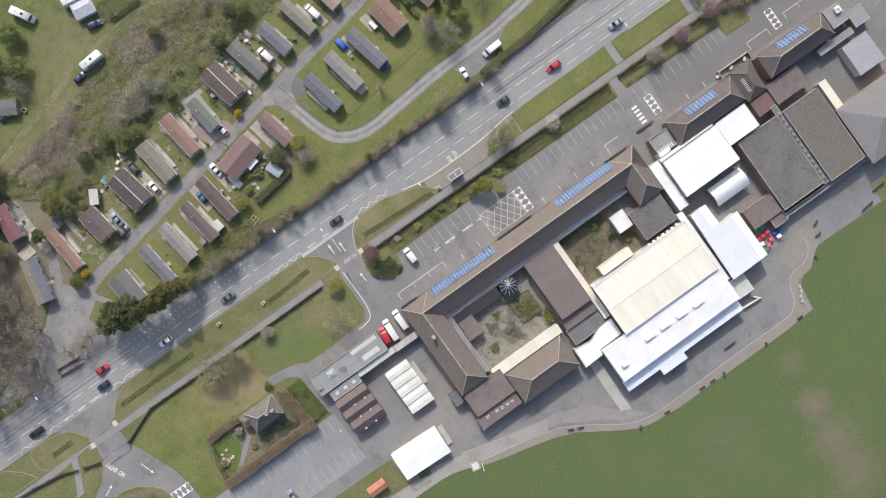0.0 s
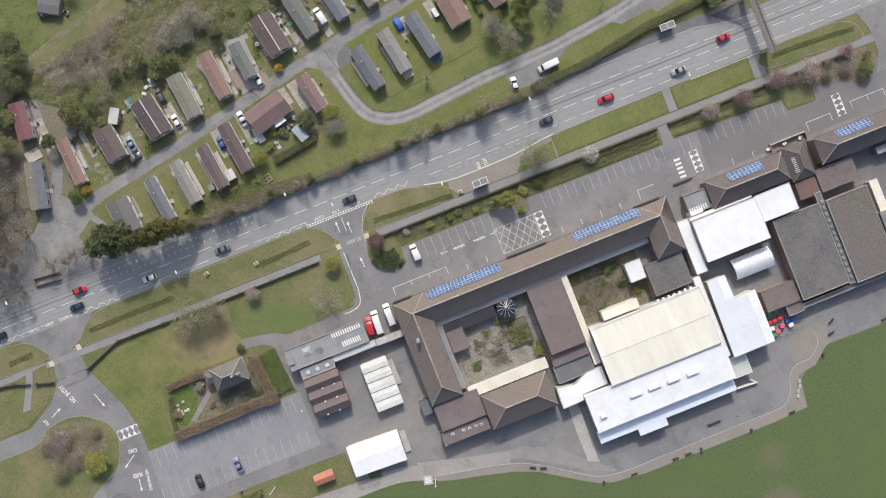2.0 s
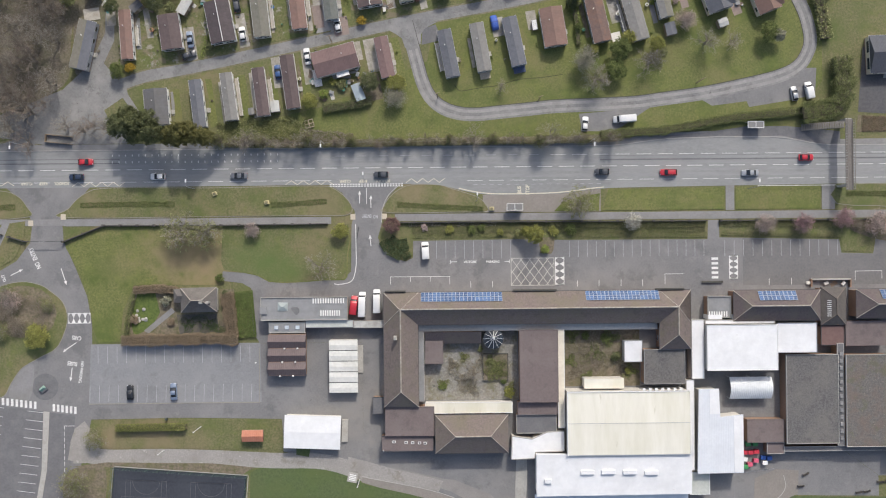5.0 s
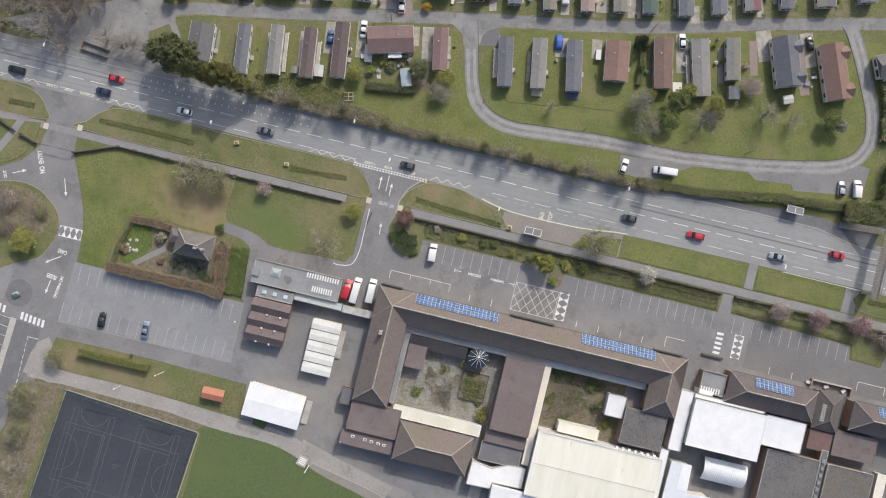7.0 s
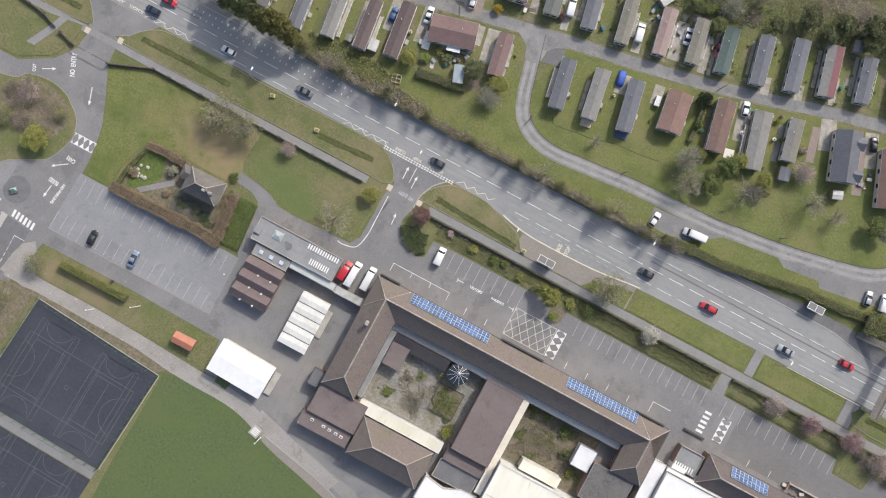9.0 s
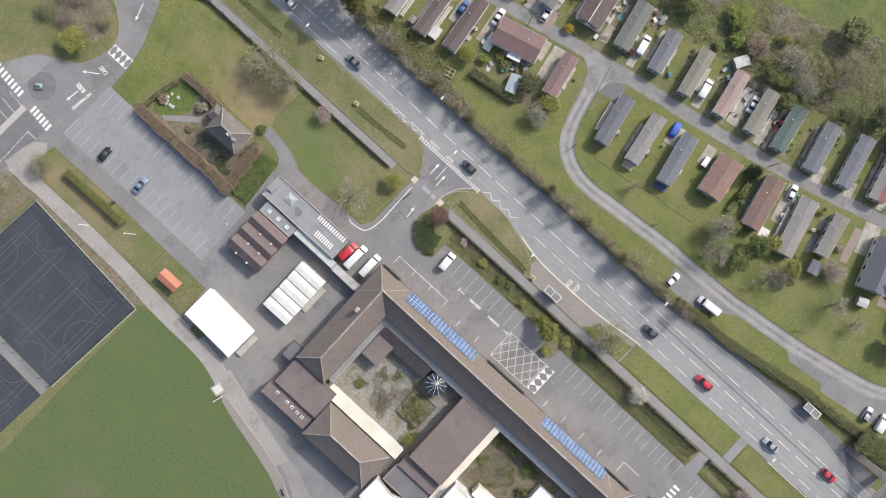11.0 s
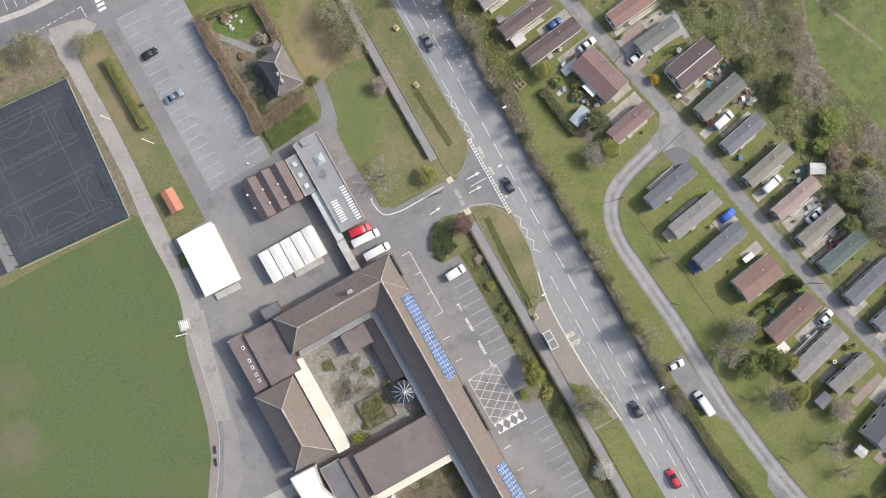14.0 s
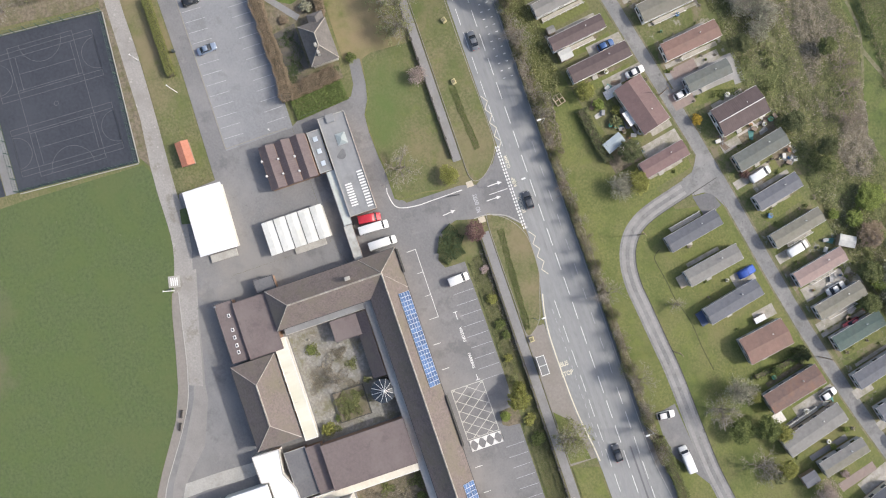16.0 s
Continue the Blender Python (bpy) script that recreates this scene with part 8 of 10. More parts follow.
for x, y, r, h in ((-90.3, -47.1, 3.4, 5), (-95.5, -58.4, 4.4, 7), (-95.1, -67.6, 3.6, 6)):
    bare(x, y, r, h, "spreading tree with sparse olive buds beside the path", M_TWIG, M_OLIVE)
for x, y, r in ((-113.6, -13.4, 3.2), (-109.2, -10.6, 2.6), (-105.6, -12.0, 2.8), (-111.2, -17.4, 3.0), (-104.4, -16.4, 2.2), (-116.6, -11.6, 2.4)):
    bare(x, y, r, 2.6, "leafless brown shrub on the grass island", M_TWIGDARK, M_BRAMBLE if x < -110 else None)
g = random.Random(6)
for k in range(18):
    bare(g.uniform(-126, -98), g.uniform(38, 84), g.uniform(3.5, 5.5), g.uniform(8, 11), "leafless grey-brown tree in the roadside wood", M_TWIG)
bare(37.5, 13.4, 5.0, 8, "spreading tree with sparse olive buds on the verge", M_TWIG, M_OLIVE)
bare(-67.0, 6.8, 5.6, 8, "spreading tree with sparse olive buds on the lawn", M_TWIG, M_OLIVE)
bare(-60.4, 6.4, 4.8, 7, "spreading tree with sparse olive buds on the lawn", M_TWIG, M_OLIVE)
bare(-48.8, 7.2, 2.3, 4, "small tree with pale pink blossom by the wall", M_TWIG, M_PALEPINK)
leafy(-25.4, 6.6, 2.8, 3.6, M_LIME, "rounded yellow-green tree on the lawn")
leafy(-104.9, -20.4, 4.0, 4.5, M_LIME, "yellow-green rounded shrub on the island")
bare(-112.3, -10.8, 3.0, 3.6, "small tree in pale blossom on the island", M_TWIG, M_PALEPINK)
bare(-102.9, -12.2, 2.0, 2.4, "olive budding shrub on the island", M_TWIG, M_OLIVE)
bare(-115.4, -19.0, 3.0, 3.4, "olive budding shrub on the island", M_TWIG, M_OLIVE)
leafy(-11.9, 8.3, 2.6, 4.2, M_PURPLE, "small tree with dark reddish leaves at the gate")
leafy(26.0, 5.4, 2.9, 6.5, M_LIME, "yellow-green conifer beside the hatched box")
leafy(23.6, 6.2, 2.0, 5.0, M_LIME, "yellow-green shrub behind the hatched box")
leafy(28.9, 1.4, 1.6, 1.8, M_BRIGHT, "yellow-green shrub beside the hatched box")
leafy(21.6, 5.6, 1.6, 3.0, M_OLIVE, "olive shrub beside the car park")
bare(52.2, 8.6, 2.5, 4.5, "small tree in full white blossom", M_TWIG, M_BLOSSOM)
bare(87.4, 7.8, 3.0, 5, "small tree in pale pink blossom", M_TWIG, M_PALEPINK)
bare(97.6, 7.8, 3.0, 5, "cherry tree in pink blossom", M_TWIGDARK, M_PINK)
bare(108.4, 9.0, 3.2, 5, "cherry tree in pink blossom", M_TWIGDARK, M_PINK)
bare(117.5, 7.6, 3.8, 5, "leafless reddish tree by the footpath", M_TWIGDARK, M_PALEPINK)
for x, y, r in ((112.5, 7.4, 1.6), (122.0, 5.4, 2.2), (123.6, 8.2, 1.8), (127.6, 5.0, 2.6)):
    bare(x, y, r, 2.6, "leafless brown shrub in the planted bed", M_TWIGDARK, M_BRAMBLE)
leafy(132.4, 3.0, 3.0, 4.0, M_SCRUBDARK, "dark green rounded shrub in the planted bed")
leafy(134.6, 6.2, 1.8, 2.4, M_OLIVE, "olive shrub in the planted bed")
bare(129.4, 9.2, 2.6, 4, "cherry tree in pink blossom", M_TWIGDARK, M_PINK)
bare(39.6, 51.4, 3.7, 7, "tree with silvery catkins on the lawn", M_TWIG, M_SILVER)
bare(42.8, 46.6, 4.2, 6, "leafless grey-brown tree on the lawn", M_TWIG, None)
leafy(42.4, 54.6, 1.8, 3, M_LIME, "yellow-green shrub on the lawn")
leafy(49.2, 54.2, 3.4, 6, M_LEAF, "dark green rounded tree on the lawn")
leafy(47.8, 48.7, 3.4, 5, M_LEAF, "dark green rounded tree on the lawn")
leafy(51.4, 57.2, 2.4, 5, M_LIME, "yellow-green shrub behind a park home")
leafy(58.8, 55.6, 2.6, 5, M_LIME, "yellow-green shrub behind a park home")
leafy(60.2, 53.4, 2.2, 4, M_OLIVE, "olive shrub on the lawn")
leafy(36.9, 67.0, 2.2, 6, M_CONIF, "dark conifer beside the lane", True)
leafy(38.4, 60.6, 1.4, 3, M_LEAF, "slim green shrub beside a park home")
bare(66.6, 62.0, 3.2, 5, "small tree in pale blossom beside a park home", M_TWIG, M_PALEPINK)
leafy(88.6, 58.6, 3.2, 5.5, M_LEAF, "dark green tree beyond a bungalow")
leafy(91.2, 57.8, 2.4, 5, M_SILVER, "pale grey-leaved shrub beyond a bungalow")
leafy(-19.4, 62.6, 1.5, 2.2, M_GOLD, "golden round bush at the lane's edge")
leafy(-33.2, 41.2, 2.6, 4, M_LIME, "yellow-green conifer in a garden")
leafy(-17.4, 46.1, 3.2, 5.5, M_CONIF, "dark green tree in a garden")
leafy(-10.4, 45.7, 3.0, 4.5, M_LIME, "fresh green tree at a garden's end")
bare(-10.9, 42.0, 3.4, 5, "tree with silvery catkins at a garden's end", M_TWIG, M_SILVER)
for x, y, r, h, m in ((-93.2, 76.1, 3.4, 5, M_OLIVE), (-95.7, 68.9, 3.6, 6, M_OLIVE), (-93.7, 88.7, 4.0, 7, M_SCRUBDARK), (-96.4, 82.1, 4.0, 7, M_SCRUBDARK), (-87.8, 83.5, 3.4, 5, M_SCRUBDARK), (-69.6, 66.0, 2.2, 4, M_OLIVE), (-70.6, 71.6, 2.8, 4.5, M_SCRUBDARK)):
    leafy(x, y, r, h, m, "evergreen tree at the edge of the park homes")
for x, y, r, h in ((-85, 95, 4, 6), (-85, 89.5, 4, 6), (-89, 87.6, 4, 6), (-88, 84, 3.4, 6)):
    leafy(x, y, r, h, M_CONIF, "dark evergreen at the corner of the meadow")
leafy(-76.2, 71.2, 4.2, 6.5, M_OLIVECON, "olive green tree behind a park home")
for x, y, r, h in ((50, 96.5, 3.6, 7), (58, 99, 3.4, 7), (65.5, 101.5, 3.8, 8), (73.5, 103, 3.6, 8), (81.5, 104.6, 3.8, 8), (89, 106.5, 3.8, 8)):
    leafy(x, y, r, h, M_CONIF, "dark evergreen in the scrub behind the park homes")
leafy(-84.6, 66, 2.6, 6, M_CONIF, "dark tree between the park homes")
leafy(-73.6, 67.2, 2.6, 5, M_CONIF, "dark tree between the park homes")
leafy(-83.6, 49.6, 2.6, 4.5, M_LEAF, "green shrub at the lane's bend")
leafy(-80.6, 50.4, 1.8, 3, M_GOLD, "golden-leaved shrub at the lane's bend")
leafy(-59.4, 56.0, 1.5, 2.6, M_CONIF, "dark round bush beside the lane")
for x, y, r, h, m in ((-3.2, 7.6, 1.2, 1.2, M_PALEPINK), (3.6, 7.0, 1.5, 1.5, M_LIME), (9.4, 6.9, 1.5, 1.4, M_LEAF), (12.0, 7.4, 1.3, 1.4, M_LEAF), (17.0, 6.2, 1.2, 1.4, M_LIME), (31.2, 6.2, 1.8, 1.4, M_LIME), (35.6, 6.8, 1.8, 1.6, M_LEAF), (-20, 42.2, 2.0, 2.2, M_OLIVE), (-24.8, 45.8, 1.8, 2.0, M_OLIVE), (-27.2, 46.6, 1.4, 1.6, M_LIME), (-29.6, 43.4, 1.6, 1.8, M_BRIGHT), (-7, 71, 1.8, 2.0, M_LEAF), (-4.6, 68.6, 1.4, 1.8, M_PURPLE), (-57.6, -5.4, 1.6, 1.8, M_LEAF), (-56.0, -9.6, 1.5, 2.0, M_CONIF), (-71.6, -11.2, 1.7, 2.4, M_SILVER), (-70.6, -17, 1.4, 1.2, M_HEDGEBR), (55.5, 71, 0.9, 1.4, M_BRIGHT), (-58, 28.9 + 2.2, 1.8, 2.0, M_OLIVE), (-80.5, -16, 1.8, 1.6, M_HEDGEBR), (64.6, 67.6, 1.2, 1.6, M_PALEPINK), (58.2, 67.2, 0.9, 1.5, M_BRIGHT), (19.0, -36.6, 1.9, 2.6, M_LIME), (17.6, -33.6, 1.0, 1.0, M_LEAF), (1.2, -34.6, 1.4, 0.8, M_LEAF), (11.4, -25.0, 1.0, 1.2, M_OLIVE), (47.6, -27.2, 1.7, 2.2, M_CONIF), (44.6, -22.6, 1.6, 1.6, M_LEAF), (39.4, -21.8, 1.4, 1.2, M_LEAF), (50.6, -31, 1.2, 1.2, M_LIME)):
    bush(x, y, r, h, m, {"dark_conifer_foliage": "dense dark green shrub", "green_foliage": "rounded green shrub", "yellow_green_foliage": "yellow-green garden shrub", "olive_foliage": "olive green shrub", "fresh_green_foliage": "fresh green shrub", "rusty_hedge_leaves": "rusty brown shrub", "grey_catkin_twigs": "grey-leaved shrub", "pale_pink_blossom": "shrub in pale pink blossom", "reddish_leaves": "reddish brown shrub"}.get(m.name, "garden shrub") + " with loose uneven foliage")


M_YEW = leaf("dark_clipped_leaves", (0.05, 0.072, 0.032), (0.085, 0.112, 0.05), 0.25)
M_HEDGETWIG = leaf("twiggy_hedge", (0.15, 0.142, 0.08), (0.235, 0.22, 0.135), 0.4)
M_STRIPLEAF = leaf("dull_olive_strip_leaves", (0.115, 0.12, 0.058), (0.17, 0.17, 0.085), 0.22)
M_STEMS = surf("hedge_stems", (0.1, 0.085, 0.06), (0.15, 0.13, 0.09), scale=2.0, rough=0.95)


def hedge(pts, w, h, material, label, per_m=55, size=0.3, clipped=False, name="hedge", seed=1, z=0.08, slim=1.0):
    g = np.random.default_rng(seed)
    P = np.array(pts, float)
    seg = np.linalg.norm(np.diff(P, axis=0), axis=1)
    n = int(seg.sum() * per_m * w / 1.5)
    i = g.choice(len(seg), n, p=seg / seg.sum())
    t = g.uniform(0, 1, n)
    d = (P[i + 1] - P[i]) / seg[i][:, None]
    c = P[i] + (P[i + 1] - P[i]) * t[:, None]
    along = (np.cumsum(np.r_[0, seg])[i] + t * seg[i])
    wob = 1 if clipped else 0.9 + 0.16 * np.sin(along * 0.9 + seed) * np.sin(along * 0.31 + 2) + 0.1 * np.sin(along * 2.3 + 3 * np.sin(along * 0.17)) + g.normal(size=n) * 0.1
    s = g.uniform(-1, 1, n)
    side = np.where(g.uniform(0, 1, n) < 0.4, np.sign(s), s)
    o = side * w / 2 * wob * (0.92 + 0.16 * g.uniform(size=n))
    top = np.abs(side) < 0.93
    lift = g.uniform(0.05, 1, n)
    zz = np.where(top, h * wob * (1 - (0.25 if clipped else 0.5) * g.uniform(size=n) ** 2) * (1 if clipped else np.sqrt(np.clip(1 - 0.6 * side ** 2, 0.1, 1))), lift * h)
    c3 = np.stack([c[:, 0] - d[:, 1] * o, c[:, 1] + d[:, 0] * o, zz + z], 1)
    me = leaf_mesh("hedge", c3, size, 0.3, seed, slim)
    ob = part_of(name, me, material, None, label, "hedge")
    tagged(ob, kind="stuff")
    # woody core, so that no ground shows through
    bm = bmesh.new()
    ribbon(bm, list(map(tuple, pts)), -w * 0.3, w * 0.3, 0, h * 0.6)
    if h > 1.0:
        part("stems", bm, M_STEMS, ob)
    return ob


hedge([(-56, 29.9), (-46, 29.7), (-34, 29.6), (-20, 29.7), (-8, 29.9), (10, 30.2), (28, 30.2), (42, 30.4), (50, 31)], 1.2, 1.7, M_HEDGETWIG, "straggling brownish roadside hedge", 150, 0.3, seed=3, slim=0.35)
hedge([(-56, 29.6), (-34, 29.4), (-8, 29.6), (28, 29.9), (50, 30.7)], 0.7, 1.2, M_SCRUBDARK, "dark ivy at the foot of the roadside hedge", 90, 0.2, seed=36)
hedge([(-56, 30.6), (-46, 30.6), (-34, 30.4), (-20, 30.5), (-8, 30.6), (10, 30.8), (28, 30.8), (42, 31.0), (52, 31.6)], 1.3, 0.8, M_BRAMBLE, "brown stems along the roadside hedge", 80, 0.22, seed=33)
hedge([(-58, 33.4), (-50, 33.8), (-40, 34.2), (-34, 33.6)], 5.0, 0.9, M_OLIVE, "low olive undergrowth behind the roadside hedge", 70, 0.22, seed=4)
hedge([(-36, 32.8), (-28, 32.0), (-22, 31.4)], 2.6, 0.6, M_BRAMBLE, "low brown undergrowth behind the roadside hedge", 60, 0.22, seed=34)
hedge([(-33.4, 105.0), (-28, 104.9), (-23.6, 105.2)], 1.3, 0.9, M_YEW, "dark overgrown ditch on the meadow", 200, 0.15, seed=35)
hedge([(-36, 108.6), (-28, 108.4), (-20, 108.6), (-12, 107.6)], 5.6, 0.7, M_HEDGETWIG, "rank brown growth beyond the ditch", 60, 0.34, seed=37, slim=0.25)
hedge([(44, 31.8), (52, 32.4), (60, 32.8), (69, 34.2), (80, 36.2), (92, 37.2), (101, 38.2)], 2.3, 2.1, M_SCRUBDARK, "dense dark green hedge between road and lane", 300, 0.13, seed=5)
hedge([(97.5, 37.0), (102, 37.4), (107, 38.6), (109, 43), (108, 52)], 5.0, 4.2, M_SCRUBDARK, "tall dark shrubs at the footbridge", 220, 0.18, seed=6)
hedge([(104.5, 57), (103, 66), (99, 78)], 3.0, 2.6, M_OLIVE, "tall field hedge along the lane", 45, 0.35, seed=7)
hedge([(-6.5, 6.9), (10, 7.0), (30, 6.9), (50, 6.7), (72, 6.6)], 2.2, 0.25, M_STRIPLEAF, "rank grass and low plants along the strip", 110, 0.14, seed=60)
hedge([(-7.5, 8.3), (4, 8.3), (16, 8.3)], 1.0, 0.4, M_BRAMBLE, "brown leaf litter and stems behind the boundary wall", 60, 0.2, seed=8)
hedge([(30, 8.1), (50, 7.9), (72, 7.8)], 1.5, 0.8, M_STRIPLEAF, "low mixed hedge behind the boundary wall", 150, 0.14, seed=88)
hedge([(-6, 5.2), (19, 5.3)], 0.8, 0.25, M_RANK, "straggling low plants at the car park edge", 50, 0.19, seed=21)
hedge([(35, 5.2), (55, 5.0), (72, 4.8)], 0.9, 0.5, M_STRIPLEAF, "straggling low plants at the car park edge", 90, 0.14, seed=22)
hedge([(76.5, 8.0), (90, 7.6), (108, 7.4), (118, 7.2)], 1.2, 0.9, M_STRIPLEAF, "low mixed hedge behind the boundary wall", 150, 0.14, seed=9)
hedge([(76.5, 5.2), (92, 4.8), (108, 4.4)], 0.9, 0.5, M_STRIPLEAF, "straggling low plants at the car park edge", 90, 0.14, seed=23)
hedge([(-82.3, -21.2), (-82.0, -17.1), (-80.4, -10.6)], 1.1, 1.4, M_SCRUBDARK, "narrow dark hedge at the garden edge", 200, 0.16, True, seed=50)
hedge([(-83.2, -21.6), (-74, -21.5), (-66.6, -21.4), (-59, -21.2), (-52.6, -21.7)], 2.7, 3.0, M_HEDGEBR, "broad rusty brown beech hedge along the car park", 520, 0.12, False, seed=10)
hedge([(-80.2, -8.4), (-75, -8.0), (-69.8, -8.3), (-67.6, -9.0)], 2.0, 2.1, M_HEDGEBR, "rusty brown hedge round the cottage garden", 500, 0.12, False, seed=11)
hedge([(-55.6, -9.2), (-55.0, -14), (-54.2, -20.4)], 3.0, 2.1, M_HEDGEBR, "broad rusty brown hedge beside the cottage", 520, 0.12, False, seed=12)
hedge([(-51.3, -8.9), (-50.8, -15), (-50.3, -21.2)], 4.2, 0.7, M_GREENBED, "low fresh green ground cover strip", 330, 0.15, True, seed=13)
hedge([(-85.2, -44.7), (-66.6, -44.6)], 1.7, 1.9, M_PRIVET, "neatly clipped olive green hedge", 420, 0.14, True, seed=14)
hedge([(-29.8, 39.2), (-24, 40.0), (-17.0, 41.4)], 2.3, 2.0, M_CONIF, "dark clipped garden hedge", 170, 0.18, seed=15)
hedge([(38.4, 56), (38.0, 62), (36.8, 67.5)], 1.5, 1.6, M_LEAF, "green hedge between park homes", 50, 0.25, seed=16)
hedge([(-62, 52.6), (-60.0, 61)], 0.9, 0.6, M_BRIGHT, "low green garden edge", 40, 0.22, seed=17)
hedge([(-23.6, 68), (-22.4, 74)], 1.4, 1.0, M_LEAF, "low green hedge between park homes", 45, 0.24, seed=18)
hedge([(114.5, 34.4), (170, 34.4)], 3.6, 0.3, M_HEDGEBR, "low brown shrubs on the planted bank", 240, 0.13, seed=19)
# darker grass strips that stand in for tree shadows on the verges
for k, line in enumerate(([(-94.5, 14.2), (-82, 14.4), (-69.5, 14.3)], [(-118.4, 13.7), (-111.6, 13.9)], [(-44.0, 13.9), (-37, 14.2), (-29, 14.8)], [(-10.4, 13.8), (-2.5, 13.2), (5.6, 12.8), (12.6, 12.3)], [(110, 15.6), (119, 15.6), (128.7, 15.0), (134.5, 14.4)])):
    hedge(line, 1.3, 0.08, M_SHADEGRASS, "strip of verge grass, darkened for tree shadows", 130, 0.17, seed=24 + k, z=0.13)
hedge([(-14.2, 4.2), (-12.8, 1.6), (-9.4, 0.0), (-7.4, 1.4)], 2.4, 0.9, M_YEW, "low clipped dark green hedge at the gate", 260, 0.15, True, seed=40)
hedge([(-12.6, 4.6), (-10.2, 2.8), (-7.6, 3.4)], 2.6, 0.9, M_YEW, "low clipped dark green hedge at the gate", 260, 0.15, True, seed=41)

# rough scrub north of the park homes, one uneven sheet
S_LINE = [(-130, 72), (-96, 80), (-88, 82), (-80, 76), (-64, 70.5), (-50, 73), (-36, 76), (-24, 76), (-16, 79), (-4, 82), (10, 83.5), (28, 87), (44, 91), (60, 96), (76, 100), (100, 107), (150, 122)]
N_LINE = [(-130, 80), (-96, 85), (-88, 86.6), (-80, 87), (-64, 90.5), (-54, 93.6), (-46, 95.6), (-36, 101), (-24, 102.6), (-16, 100.0), (-4, 97.2), (10, 100.4), (28, 105), (44, 116), (60, 124), (76, 130), (100, 140), (150, 150)]


def along_x(line, x):
    return float(np.interp(x, [p[0] for p in line], [p[1] for p in line]))


bm = bmesh.new()
NX, NY = 230, 34
grid = []
for i in range(NX + 1):
    x = -125 + 270 * i / NX
    a, b = along_x(S_LINE, x), along_x(N_LINE, x)
    col = []
    for j in range(NY + 1):
        f = j / NY
        y = a + (b - a) * f
        e = min(1, 6 * f, 6 * (1 - f))
        hgt = 0.05 + 0.12 * e * max(0, 0.55 + 1.1 * noise.noise((x * 0.16, y * 0.16, 0)) + 0.6 * noise.noise((x * 0.5, y * 0.5, 3)) + 0.35 * noise.noise((x * 1.3, y * 1.3, 5)))
        col.append(bm.verts.new((x + 0.4 * noise.noise((x, y, 9)), y + 0.8 * noise.noise((x * 0.3, y * 0.3, 7)), hgt)))
    grid.append(col)
for i in range(NX):
    for j in range(NY):
        bm.faces.new((grid[i][j], grid[i + 1][j], grid[i + 1][j + 1], grid[i][j + 1])).smooth = True
tagged(part("scrub", bm, M_SCRUB, None, "uneven bramble and rough grass scrub", "scrub"), kind="stuff")


def thicket(n, material, label, rmin, rmax, seed, x0=-100, x1=120, lo=0.05, hi=0.85, size=0.36, name="thicket", tall=0.75):
    g = np.random.default_rng(seed)
    out = []
    for k in range(n):
        x = g.uniform(x0, x1)
        a, b = along_x(S_LINE, x), along_x(N_LINE, x)
        y = a + (b - a) * g.uniform(lo, hi)
        if noise.noise((x * 0.05, y * 0.07, seed)) < -0.12:
            continue
        r = g.uniform(rmin, rmax)
        m = int(170 * r)
        p = clumped(m, 9, 0.42, seed * 1000 + k, 0.8)
        out.append(p * np.array([r * g.uniform(0.8, 1.3), r, r * tall]) + np.array([x, y, 0.1]))
    me = leaf_mesh(name, np.concatenate(out), size, 0.3, seed)
    tagged(part_of(name, me, material, None, label, "thicket"), kind="stuff")


# a tangle of fine stems and leaves over the whole scrub, its kinds in drifts
g = np.random.default_rng(77)
N = 255000
X = g.uniform(-122, 118, N)
A = np.interp(X, [p[0] for p in S_LINE], [p[1] for p in S_LINE]) - 1.0
B = np.interp(X, [p[0] for p in N_LINE], [p[1] for p in N_LINE]) + 0.8
Y = A + (B - A) * g.uniform(0, 1, N)
DRIFT = np.array([noise.noise((x * 0.07, y * 0.09, 1.0)) + 0.45 * noise.noise((x * 0.26, y * 0.26, 4.0)) for x, y in zip(X, Y)])
CLUMP = np.array([noise.noise((x * 0.42, y * 0.42, 8.0)) for x, y in zip(X, Y)])
EDGE = np.minimum(1, np.minimum(Y - A, B - Y) / 2.5)
Z = 0.1 + np.clip(EDGE, 0, 1) * np.clip(0.45 + 0.8 * CLUMP + 0.3 * DRIFT, 0.1, 1.3) * g.uniform(0.45, 1.0, N)
KEEP = EDGE + 0.8 * CLUMP > 0.1
F = (Y - A) / (B - A)
WHICH = DRIFT * 1.2 + g.normal(size=N) * 0.14 + np.where((F > 0.5) & (X > -38) & (X < 24), 0.33, np.where(F > 0.6, 0.02, np.where(F < 0.25, -0.22, -0.05))) + np.where((X < -44) & (F > 0.2) & (F < 0.9), 0.3, 0.0)
P = np.stack([X, Y, Z], 1)
for lo, hi, mt, sz, slim, lb in ((-9, -0.3, M_SCRUBDARK, 0.36, 0.52, "dark green scrub leaves in drifts"), (-0.3, 0.02, M_OLIVE, 0.5, 0.25, "olive scrub stems and leaves in drifts"), (0.02, 0.34, M_RANK, 0.6, 0.18, "rank green grass in the scrub"), (0.34, 9, M_BRAMBLE, 0.72, 0.15, "tangled grey-brown bramble stems")):
    sel = KEEP & (WHICH > lo) & (WHICH <= hi)
    tagged(part_of("thicket", leaf_mesh("thicket", P[sel], sz, 0.7, 78, slim), mt, None, lb, "thicket"), kind="stuff")
M_STRAW = leaf("dead_straw_stems", (0.34, 0.305, 0.23), (0.46, 0.42, 0.33), 0.3)
pick = g.permutation(N)[:9000]
